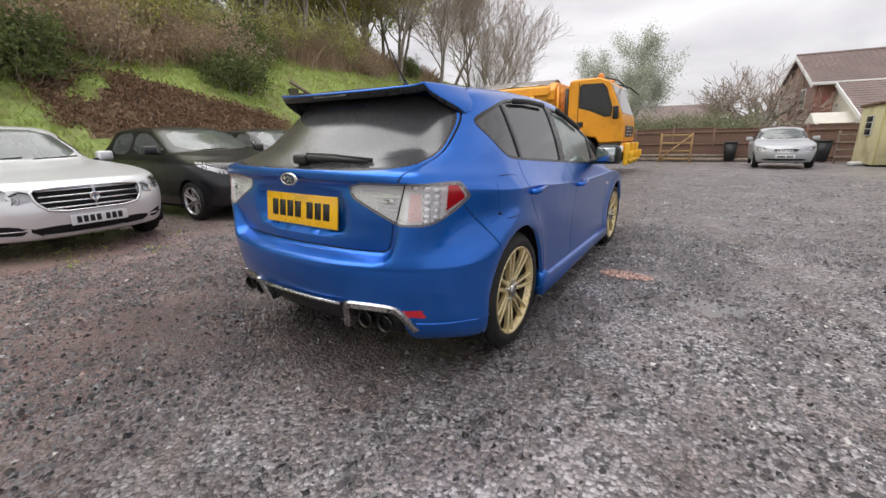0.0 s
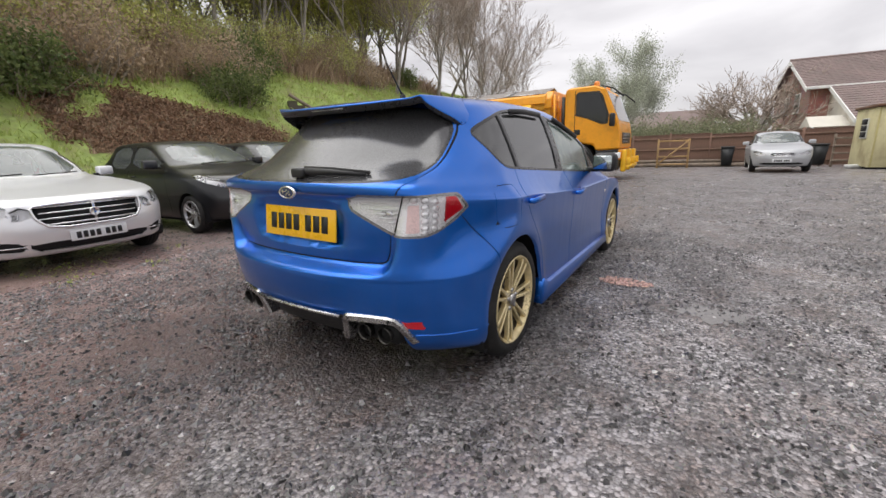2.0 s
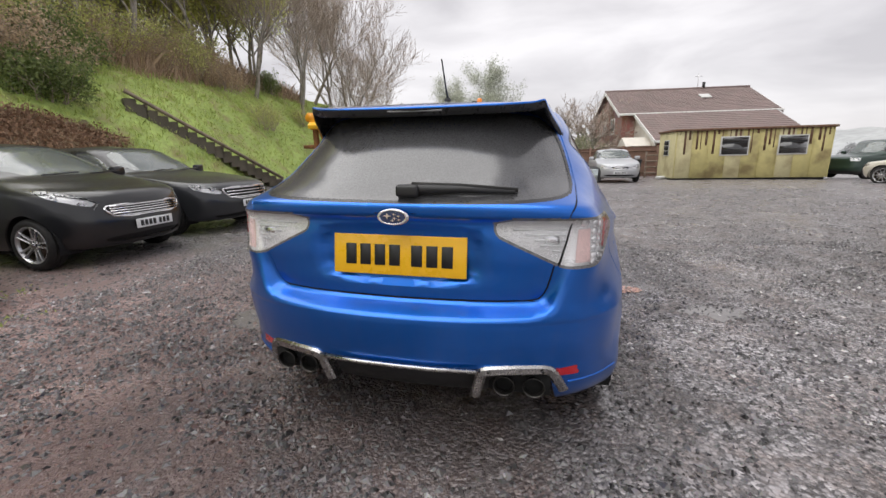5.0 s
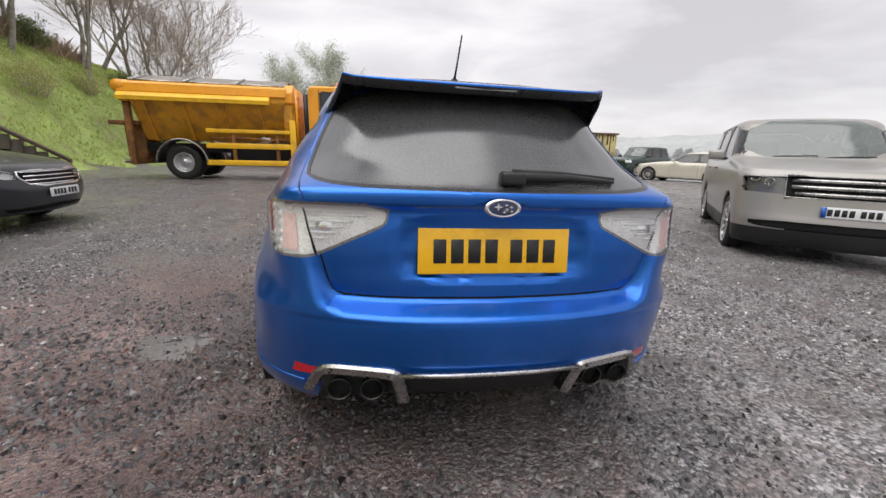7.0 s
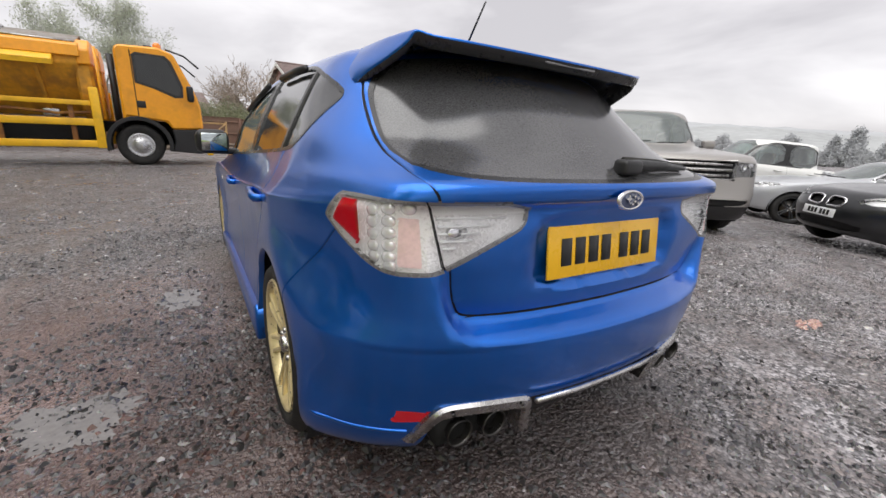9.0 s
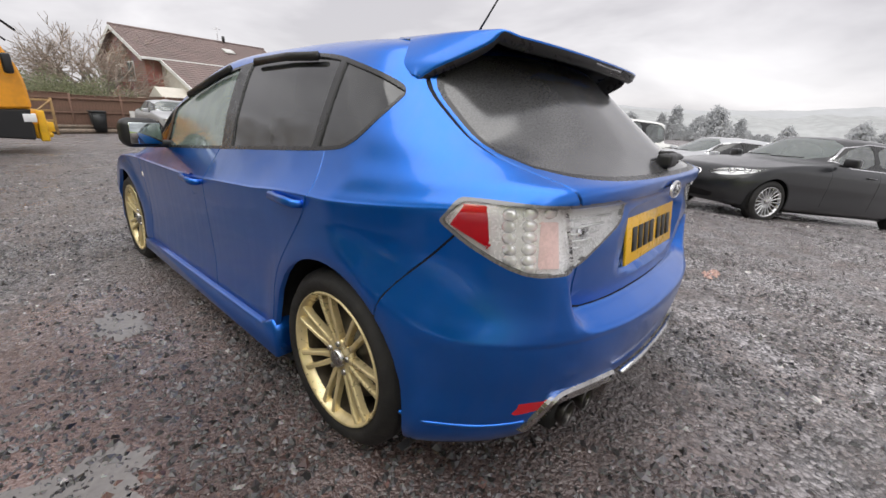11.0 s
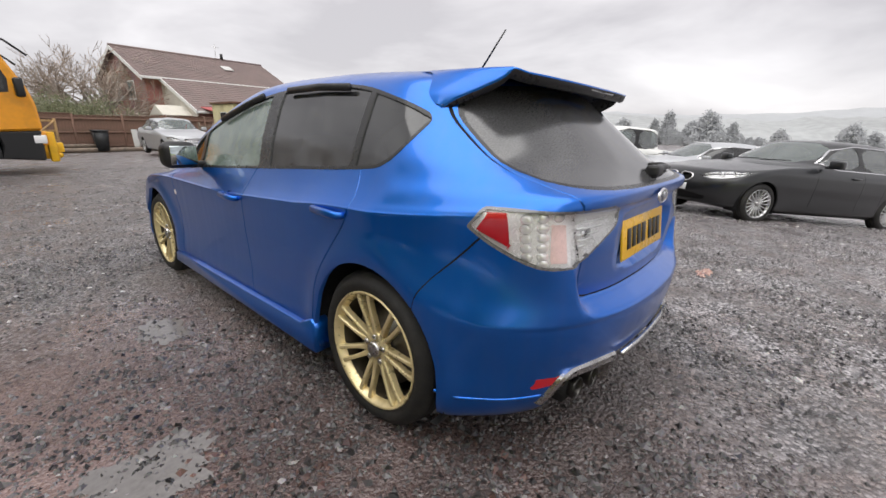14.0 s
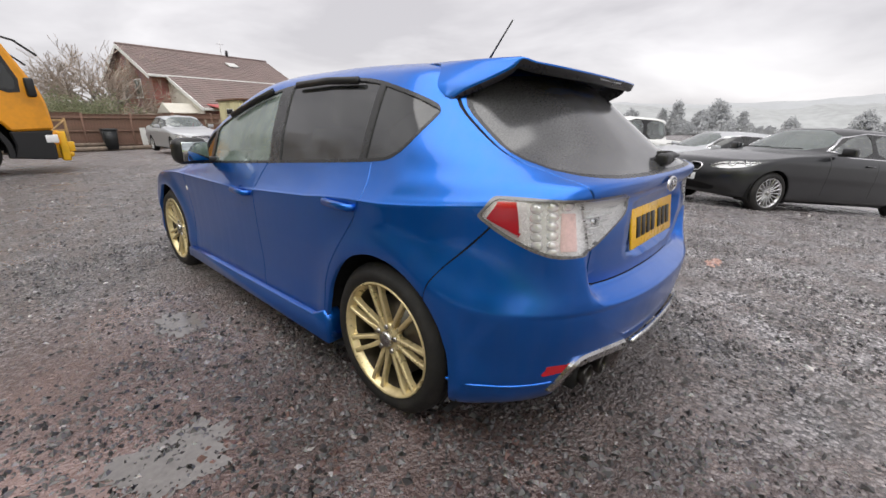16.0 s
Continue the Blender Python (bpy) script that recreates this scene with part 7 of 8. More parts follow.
    part("aerial_arm", tube([(6.55, 0, R + 0.95), (7.15, 0, R + 0.95)], 0.014, 5), STEEL, aer)
    part("canopy", moved(box(0, -0.9, 0, 7.5, 0.9, 0.07, 0.02), pose(1.2, -D / 2 - 5.1, 2.35, 9)), AWNING, h, "faded red canopy")
    for k in range(4):
        part("canopy_post", box(1.4 + k * 2.3, -D / 2 - 5.95, 0, 1.48 + k * 2.3, -D / 2 - 5.87, 2.25), FASCIA, h)
    return h


house(pose(6.85, 36.6, -0.45, 0, 0, 5))
bung = thing("bungalow", pose(-5.5, 55, -0.5, 0, 0, 15), "low dark-roofed bungalow far behind the hedge", "house")
part("wall", box(0, 0, 0, 9, 7, 2.6), BRICK, bung, smooth=False)
part("roof", prism([(-0.4, 2.5), (3.5, 5.2), (7.4, 2.5)], "x", -0.3, 9.3), TILE, bung, smooth=False)

# ---- steps up the bank ----
st = thing("bank_steps", pose(0, 0, 0), "timber-edged earth steps climbing the grassy bank", "steps")
sa, sb = Vector((-11.0, 15.8, 0.30)), Vector((-13.7, 11.2, 3.55))
TREAD = mat("dark_step_earth", (0.13, 0.115, 0.09), rough=0.9, vary=0.3, bump=0.5, bump_scale=30)
run = sb - sa
flat = Vector((run.x, run.y, 0)).normalized()
turn = math.degrees(math.atan2(flat.y, flat.x))
n_st = 18
for i in range(n_st):
    p = sa + run * (i / n_st)
    d = run.xy.length / n_st
    part("tread", moved(box(-0.02, -0.55, -0.45, d + 0.03, 0.55, 0.0), pose(p.x, p.y, p.z, 0, 0, turn)), TREAD, st, smooth=False)
    if i % 4 == 0:
        part("landing_board", moved(box(-0.03, -0.60, -0.10, 0.06, 0.60, 0.035, 0.008, 1), pose(p.x, p.y, p.z, 0, 0, turn)), TIMBER, st)
for off in (-0.62, 0.62):
    side = Vector((-flat.y, flat.x, 0)) * off
    part("string_board", tube([sa + side + Vector((0, 0, 0.06)), sb + side + Vector((0, 0, 0.06))], 0.07, 4), TIMBER, st)


# ---- trees, shrubs, hedge and distance ----
BARK = mat("grey_brown_bark", (0.38, 0.345, 0.31), rough=0.9, vary=0.35, scale=4, bump=0.5, bump_scale=25, grime=(0.07, 0.09, 0.04), grime_amount=0.5)
TWIG = mat("brown_twig", (0.38, 0.315, 0.265), rough=0.9, vary=0.3)
PALE_BARK = mat("pale_birch_bark", (0.34, 0.32, 0.29), rough=0.8, vary=0.3)


def leaf_material(name, a, b_, rough=0.6, through_light=0.4):
    m, n, l, b = mat_base(name)
    geo = n.new("ShaderNodeNewGeometry")
    rp = n.new("ShaderNodeValToRGB")
    rp.color_ramp.elements[0].color, rp.color_ramp.elements[1].color = (*a, 1), (*b_, 1)
    l.new(geo.outputs["Random Per Island"], rp.inputs["Fac"])
    l.new(rp.outputs["Color"], b.inputs["Base Color"])
    set_in(b, rough=rough)
    tl, ms = n.new("ShaderNodeBsdfTranslucent"), n.new("ShaderNodeMixShader")
    l.new(rp.outputs["Color"], tl.inputs["Color"])
    ms.inputs["Fac"].default_value = through_light
    l.new(b.outputs[0], ms.inputs[1])
    l.new(tl.outputs[0], ms.inputs[2])
    l.new(ms.outputs[0], n["Material Output"].inputs["Surface"])
    return m


LEAF_YELLOW = leaf_material("spring_leaf", (0.48, 0.52, 0.14), (0.80, 0.79, 0.32))
LEAF_OLIVE = leaf_material("olive_leaf", (0.40, 0.44, 0.14), (0.76, 0.75, 0.32))
LEAF_GREEN = leaf_material("ivy_leaf", (0.10, 0.15, 0.05), (0.28, 0.33, 0.12))
LEAF_BROWN = leaf_material("dead_leaf", (0.38, 0.28, 0.19), (0.68, 0.53, 0.37))
LEAF_RUSSET = leaf_material("russet_dead_leaf", (0.15, 0.085, 0.055), (0.42, 0.27, 0.17), 0.8, 0.2)
LEAF_HEDGE = leaf_material("hedge_leaf", (0.17, 0.19, 0.11), (0.34, 0.35, 0.21))
LEAF_BIRCH = leaf_material("birch_leaf", (0.40, 0.43, 0.34), (0.58, 0.60, 0.49))
# pale grey leaves: the valley haze is put into the colour
LEAF_HAZE_TINT = leaf_material("haze_tinted_far_leaf", (0.56, 0.57, 0.58), (0.62, 0.63, 0.64), 0.9, 0.5)
GRASS_BLADE = leaf_material("grass_blade", (0.33, 0.42, 0.10), (0.62, 0.69, 0.25), 0.7)
DRY_STEM = leaf_material("dry_stem", (0.28, 0.19, 0.13), (0.60, 0.45, 0.32), 0.8, 0.15)


def grow(rng, start, direction, length, radius, level, out, ends, spread=0.55, kids=(3, 5), bend=0.18, lift=0.15, shrink=0.66):
    """Limbs as (from, to, r0, r1) rows; ends collects the tips."""
    steps = 4 if level > 1 else 3
    p, d = start.copy(), direction.normalized()
    nodes = []
    for i in range(steps):
        d = (d + Vector((rng.gauss(0, bend), rng.gauss(0, bend), rng.gauss(lift * 0.4, bend * 0.6)))).normalized()
        q = p + d * (length / steps)
        r0, r1 = radius * (1 - 0.6 * i / steps), radius * (1 - 0.6 * (i + 1) / steps)
        out.append((p.copy(), q.copy(), r0, r1))
        nodes.append((q.copy(), d.copy(), r1))
        p = q
    if level == 0:
        ends.append(p.copy())
        return
    for _ in range(rng.randint(*kids)):
        q, dd, r = nodes[rng.randint(1 if level > 1 else 0, steps - 1)]
        s = Vector((rng.gauss(0, 1), rng.gauss(0, 1), rng.gauss(0, 0.6))).normalized()
        grow(rng, q, (dd + s * spread * 1.5 + Vector((0, 0, lift))).normalized(), length * shrink * rng.uniform(0.75, 1.15), r * 0.62, level - 1, out, ends, spread, kids, bend, lift, shrink)
    q, dd, r = nodes[-1]
    grow(rng, q, dd, length * shrink, r * 0.8, level - 1, out, ends, spread, kids, bend, lift, shrink)


def tubes(rows, sides=4):
    a = np.array([r[0][:] for r in rows])
    b = np.array([r[1][:] for r in rows])
    r0 = np.array([r[2] for r in rows])[:, None]
    r1 = np.array([r[3] for r in rows])[:, None]
    d = b - a
    d /= np.linalg.norm(d, axis=1, keepdims=True) + 1e-9
    ref = np.where(np.abs(d[:, 2:3]) > 0.9, np.array([[1.0, 0, 0]]), np.array([[0, 0, 1.0]]))
    s = np.cross(d, ref)
    s /= np.linalg.norm(s, axis=1, keepdims=True) + 1e-9
    u = np.cross(s, d)
    n = len(rows)
    vs = np.zeros((n, 2 * sides, 3))
    for j in range(sides):
        c, e = math.cos(2 * math.pi * j / sides), math.sin(2 * math.pi * j / sides)
        vs[:, j] = a + r0 * (c * s + e * u)
        vs[:, sides + j] = b + r1 * (c * s + e * u)
    base = (np.arange(n) * 2 * sides)[:, None]
    fs = np.concatenate([base + np.array([[j, (j + 1) % sides, sides + (j + 1) % sides, sides + j]]) for j in range(sides)])
    return vs.reshape(-1, 3), fs


def leaf_cards(rng, centres, per, radius, size, droop=0.0):
    """Small bent leaves (two triangles each) scattered round points."""
    c = np.repeat(np.array(centres), per, axis=0)
    k = len(c)
    c = c + rng.normal(0, radius, (k, 3)) + np.array([0, 0, -droop]) * rng.random((k, 1))
    d = rng.normal(0, 1, (k, 3))
    d /= np.linalg.norm(d, axis=1, keepdims=True)
    e = np.cross(d, rng.normal(0, 1, (k, 3)))
    e /= np.linalg.norm(e, axis=1, keepdims=True) + 1e-9
    sz = size * rng.uniform(0.6, 1.3, (k, 1))
    vs = np.stack([c - d * sz, c + e * sz * 0.5, c + d * sz, c - e * sz * 0.5], axis=1).reshape(-1, 3)
    fs = (np.arange(k) * 4)[:, None] + np.array([[0, 1, 2, 3]])
    return vs, fs


def make_tree(name, label, seed, height, radius, bark, levels=4, leaf=None, per=0, leaf_size=0.06, leaf_r=0.25, spread=0.5, kids=(3, 4), fork=0.42, lean=0.1, lift=0.15, droop=0.0, group="trees above the bank", category="tree", along=False):
    rng, nrng = random.Random(seed), np.random.default_rng(seed)
    t = thing(name, pose(0, 0, -60), label, category, group)
    rows, ends = [], []
    grow(rng, Vector((0, 0, -0.3)), Vector((rng.gauss(0, lean), rng.gauss(0, lean), 1)), height * fork, radius, levels, rows, ends, spread, kids, 0.14, lift)
    thick = [r for r in rows if r[2] > radius * 0.16]
    thin = [r for r in rows if r[2] <= radius * 0.16]
    thin = [(a, b, max(r0, 0.010), max(r1, 0.006)) for a, b, r0, r1 in thin]
    v, f = tubes(thick, 7)
    mesh_part("trunk", v, f, bark, t, smooth=True)
    if thin:
        v, f = tubes(thin, 3)
        mesh_part("branchwork", v, f, TWIG if bark is not PALE_BARK else bark, t)
    if leaf:
        v, f = leaf_cards(nrng, [e[:] for e in ends] + ([q[1][:] for q in thin] if along else []), per, leaf_r, leaf_size, droop)
        mesh_part("crown", v, f, leaf, t)
    return t


def make_bush(name, label, seed, w, h, leaf, per=14, leaf_size=0.05, stems=26, stem_mat=None, category="bush", group="bushes on the bank"):
    rng, nrng = random.Random(seed), np.random.default_rng(seed)
    t = thing(name, pose(0, 0, -60), label, category, group)
    rows, ends = [], []
    for _ in range(stems):
        a = rng.uniform(0, 2 * math.pi)
        r = w * 0.5 * math.sqrt(rng.random())
        grow(rng, Vector((r * 0.6 * math.cos(a), r * 0.6 * math.sin(a), -0.15)), Vector((0.5 * math.cos(a) * r / w * 2, 0.5 * math.sin(a) * r / w * 2, 1)), h * rng.uniform(0.45, 0.75), 0.022, 1, rows, ends, 0.6, (3, 5), 0.25, 0.05, 0.6)
    v, f = tubes([(a, b, max(r0, 0.007), max(r1, 0.005)) for a, b, r0, r1 in rows], 3)
    mesh_part("stemwork", v, f, stem_mat or TWIG, t)
    if leaf:
        v, f = leaf_cards(nrng, [e[:] for e in ends] + [r[1][:] for r in rows[::2]], per, 0.14, leaf_size)
        mesh_part("foliage", v, f, leaf, t)
    return t


def plant(proto, spots, rng, used):
    """Set the prototype on its first spot and copies on the rest."""
    for x, y, s in spots:
        m = pose(x, y, ground_z(x, y) - 0.05, rng.uniform(-3, 3), rng.uniform(-3, 3), rng.uniform(0, 360))
        if proto.name in used:
            ob = copy_thing(proto, m)
        else:
            used.add(proto.name)
            ob = proto
            ob.matrix_basis = m
        ob.scale = (s, s, s)


rng = random.Random(11)
used = set()
bare = [make_tree("bare_tree", "tall bare grey tree with fine spreading twigs", 21 + i, 11.5, 0.15, BARK, 4, None, spread=0.50, kids=(4, 6), fork=0.40) for i in range(3)]
leafy = [make_tree("budding_tree", "slender tree with sparse yellow-green spring leaves", 41 + i, 10.0, 0.13, BARK, 3, LEAF_YELLOW, 36, 0.085, 0.36, spread=0.5, kids=(4, 6), fork=0.44) for i in range(3)]
ivy = [make_tree("ivy_clad_tree", "dark ivy-covered tree at the edge of the wood", 61 + i, 8.0, 0.15, BARK, 3, LEAF_OLIVE if i else LEAF_GREEN, 26, 0.075, 0.36, spread=0.45, kids=(4, 5), fork=0.44) for i in range(2)]
birch = make_tree("birch", "tall pale birch with hanging light foliage", 81, 10.6, 0.16, PALE_BARK, 4, LEAF_BIRCH, 22, 0.045, 0.22, spread=0.42, kids=(3, 4), fork=0.34, droop=0.35, group="", along=True)


def make_oak():
    q = random.Random(93)
    t = thing("round_bare_tree", pose(0, 0, -60), "bare wide round-crowned tree behind the fence", "tree")
    rows, ends = [(Vector((0, 0, -0.3)), Vector((0, 0, 1.5)), 0.34, 0.28)], []
    for k in range(13):
        a, e = k * 2.4, radians(q.uniform(4, 72) if k else 84)
        grow(q, Vector((0, 0, 1.1 + 0.03 * k)), Vector((math.cos(a) * math.cos(e), math.sin(a) * math.cos(e), math.sin(e))), 2.1, 0.15, 3, rows, ends, 0.55, (4, 5), 0.20, 0.0, 0.66)
    mesh_part("trunk", *tubes([r for r in rows if r[2] > 0.05], 7), BARK, t, smooth=True)
    mesh_part("branchwork", *tubes([(a, b, max(r0, 0.014), max(r1, 0.010)) for a, b, r0, r1 in rows if r0 <= 0.05], 3), TWIG, t)
    return t


oak = make_oak()
brown_bush = [make_bush("brown_bush", "leafless brown thicket on the bank top", 101 + i, 2.6, 2.0, LEAF_BROWN if i else LEAF_OLIVE, 7, 0.05, 34) for i in range(3)]
green_bush = [make_bush("green_bush", "dark green evergreen bush", 111 + i, 2.2, 1.6, LEAF_GREEN, 16, 0.06, 26) for i in range(2)]
lime_bush = [make_bush("budding_bush", "bush with fresh yellow-green leaves", 121 + i, 2.8, 2.4, LEAF_YELLOW, 9, 0.055, 28) for i in range(2)]

plant(bare[0], [(-15.2, 26.0, 1.0), (-17.2, 38.0, 1.1), (-14.5, 41.0, 0.9), (-21, 22, 1.1), (-16.5, 33.0, 1.05), (-17.5, 15.5, 0.95), (-20, 3, 1.1)], rng, used)
plant(bare[1], [(-14.6, 30.0, 0.95), (-18.8, 34.0, 1.1), (-23, 16, 1.2), (-20, 40, 1.0), (-15.8, 37.5, 0.95), (-18.2, 20.5, 1.05), (-22, 9, 1.1)], rng, used)
plant(bare[2], [(-14.2, 35.0, 0.85), (-17.0, 29.0, 1.05), (-22, 30, 1.1), (-24, 4, 1.2), (-16.0, 22.0, 0.95), (-19.5, 27.0, 1.0), (-19, 12, 1.0)], rng, used)
spots = {0: [], 1: [], 2: []}
for k in range(84):
    y = -9 + 38 * ((k * 0.618) % 1.0)
    x = toe(y) - rng.uniform(5.5, 18)
    spots[k % 3].append((x, y, rng.uniform(0.8, 1.25)))
for i in range(3):
    plant(leafy[i], spots[i], rng, used)
for i in range(2):
    plant(ivy[i], [(toe(y) - rng.uniform(6, 12), y, rng.uniform(0.8, 1.15)) for y in ([-6, 1.0] if i == 0 else [-2.5, 4.5])], rng, used)
plant(birch, [(-5.6, 39.5, 1.35)], rng, used)
plant(oak, [(4.9, 34.5, 1.12)], rng, used)
bs = {0: [], 1: [], 2: []}
for k in range(36):
    y = -6 + 28 * ((k * 0.618 + 0.3) % 1.0)
    bs[k % 3].append((toe(y) - rng.uniform(4.2, 8.5), y, rng.uniform(0.7, 1.25)))
bs[0] += [(-13.9, 19.5, 0.75), (-14.6, 24.5, 0.6)]
for i in range(3):
    plant(brown_bush[i], bs[i], rng, used)
plant(green_bush[0], [(-13.6, 8.6, 0.9), (-12.9, -1.5, 1.1), (-12.6, 0.8, 0.9), (-16.6, 24.0, 0.8)], rng, used)
plant(green_bush[1], [(-13.4, 2.6, 1.0), (-12.2, -3.2, 1.0), (-15.5, 11, 1.1), (-15.8, 30.5, 0.8)], rng, used)
for i in range(2):
    plant(lime_bush[i], [(toe(y) - rng.uniform(5, 11), y, rng.uniform(0.9, 1.4)) for y in (-7, -5.5, -4, -3, -2, -1, 0, 0.8, 1.5, 2.5, 3.3, 4, 5, 6, 7.5, 8.6, 10, 11, 12, 14, 16, 19, 22)[i::2]], rng, used)
hedge = [make_bush("hedge_bush", "scrubby green hedge behind the fence", 131 + i, 3.0, 2.1, LEAF_HEDGE, 26, 0.045, 30, group="hedge behind the fence") for i in range(2)]
plant(hedge[0], [(-8 + 2.3 * k, 30.5 + rng.uniform(-1, 1), rng.uniform(1.15, 1.45)) for k in range(0, 6)], rng, used)
plant(hedge[1], [(-7 + 2.3 * k, 31.5 + rng.uniform(-1, 1), rng.uniform(1.2, 1.5)) for k in range(0, 5)], rng, used)

# conifers and woods across the valley, mist put into their leaf colour
def conifer(seed, h, w):
    rngc = np.random.default_rng(seed)
    t = thing("far_conifer", pose(0, 0, -60), "conifer coloured pale grey for mist", "tree", "misty trees across the valley")
    mesh_part("trunk", *tubes([(Vector((0, 0, 0)), Vector((0, 0, h * 0.9)), 0.25, 0.05)], 6), BARK, t)
    pts = []
    for k in range(260):
        z = h * (0.08 + 0.92 * rngc.random() ** 1.2)
        r = w * (1 - z / h) ** 0.8 * math.sqrt(rngc.random())
        a = rngc.random() * 6.283
        pts.append((r * math.cos(a), r * math.sin(a), z))
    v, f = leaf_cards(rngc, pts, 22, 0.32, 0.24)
    mesh_part("crown", v, f, LEAF_HAZE_TINT, t)
    return t


con = [conifer(5, 6.2, 2.3), conifer(6, 4.6, 3.6), conifer(7, 3.8, 3.4)]
far_spots = {0: [], 1: [], 2: []}
for k in range(40):
    y = 2.0 + 26 * ((k * 0.618) % 1.0)
    far_spots[1 + k % 2].append((70 + rng.uniform(-3, 9), y, rng.uniform(0.28, 0.50)))
for k in range(40):
    y = 28 + 60 * ((k * 0.618) % 1.0)
    far_spots[1 + k % 2].append((74 + rng.uniform(-6, 14) - 0.25 * y, y, rng.uniform(0.40, 0.75)))
far_spots[0] += [(70, 15.4, 0.74), (69, 17.2, 0.58), (71, 11.2, 0.60), (70, 7.1, 0.55)]
far_spots[1] += [(63, 35.0, 0.85), (70, 10.0, 0.98), (72, 12.6, 0.72), (70, 21.9, 0.80), (72, 23.5, 0.70), (70, 1.8, 0.62), (71, -5.2, 0.80), (72, -7.4, 0.62)]
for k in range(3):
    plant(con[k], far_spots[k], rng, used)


def far_ridge(name, x0, y0, x1, y1, base, tops, material, label, seed):
    """A rounded wooded ridge with a ragged crest."""
    nr = random.Random(seed)
    n = 90
    vs, fs = [], []
    for i in range(n + 1):
        t_ = i / n
        x, y = x0 + (x1 - x0) * t_, y0 + (y1 - y0) * t_
        k = t_ * (len(tops) - 1)
        a = int(min(k, len(tops) - 2))
        top = tops[a] + (tops[a + 1] - tops[a]) * (k - a) + nr.uniform(-0.6, 0.9)
        dx, dy = (y1 - y0), -(x1 - x0)
        s = math.hypot(dx, dy)
        dx, dy = dx / s, dy / s
        for q, zz in ((-40, base), (-14, base + (top - base) * 0.75), (0, top), (30, base + (top - base) * 0.8), (80, base)):
            vs.append((x - dx * q, y - dy * q, zz))
    for i in range(n):
        for j in range(4):
            fs.append((i * 5 + j, (i + 1) * 5 + j, (i + 1) * 5 + j + 1, i * 5 + j + 1))
    return tagged(mesh_part(name, vs, fs, material, smooth=False), label, "hill", kind="structure")


# distance haze on the ridges is put into these greys
RIDGE_A = mat("haze_tinted_wooded_hill", (0.36, 0.37, 0.37), rough=1.0, vary=0.25, scale=0.08, bump=0.5, bump_scale=0.4)
RIDGE_B = mat("haze_paled_hill", (0.38, 0.39, 0.40), rough=1.0, vary=0.10, scale=0.03)
far_ridge("backdrop_near_ridge", 230, -160, 120, 240, -12, [9, 8, 6, 7, 5.5, 7, 8, 9, 8, 7], RIDGE_A, "wooded ridge across the valley, coloured pale for mist", 3)
far_ridge("backdrop_far_ridge", 520, -330, 260, 420, -15, [30, 34, 30, 24, 16, 14, 18, 20, 16, 14], RIDGE_B, "distant hill coloured pale for mist", 4)
far_ridge("backdrop_north_ridge", 200, 260, -160, 330, -8, [9, 8, 9, 8, 10, 12], RIDGE_A, "woods beyond the houses, coloured pale for mist", 5)

# ---- loose stones, grass and weeds ----
def scatter_stones(name, label, seed, count, x0, x1, y0, y1, lo, hi, material, power=2.4):
    r = np.random.default_rng(seed)
    px, py = r.uniform(x0, x1, count), r.uniform(y0, y1, count)
    keep = (((px + 1.52) / 0.42) ** 2 + ((py - 1.18) / 0.30) ** 2 > 1) | (r.random(count) < 0.8)
    clump = np.array([noise.noise((a * 1.1, b * 1.1, 7.7)) for a, b in zip(px, py)])
    keep &= clump + r.normal(0, 0.22, count) > -0.22
    # trodden, washed ground carries fewer loose stones
    keep &= (px < 0.2) | (py > 2.6) | (r.random(count) < 0.75)
    px, py = px[keep], py[keep]
    k = len(px)
    pz = np.array([ground_z(a, b) for a, b in zip(px, py)])
    base = np.array([(1, 0, -0.3), (0, 1, -0.3), (-1, 0, -0.3), (0, -1, -0.3), (0.1, 0.1, 0.9)], float)
    sz = (lo + (hi - lo) * r.random(k) ** power)[:, None, None]
    v = base[None] + r.uniform(-0.38, 0.38, (k, 5, 3))
    v *= sz * r.uniform(0.55, 1.25, (k, 1, 3)) * np.array([1, 1, 0.62])
    a = r.uniform(0, 6.283, k)
    c, s = np.cos(a)[:, None], np.sin(a)[:, None]
    vx, vy = v[:, :, 0] * c - v[:, :, 1] * s, v[:, :, 0] * s + v[:, :, 1] * c
    v = np.stack([vx + px[:, None], vy + py[:, None], v[:, :, 2] + pz[:, None] + sz[:, :, 0] * 0.18], axis=2).reshape(-1, 3)
    tri = np.array([(0, 1, 4), (1, 2, 4), (2, 3, 4), (3, 0, 4)])
    f = ((np.arange(k) * 5)[:, None, None] + tri[None]).reshape(-1, 3)
    return tagged(mesh_part(name, v, f, material), label, "gravel", kind="stuff")


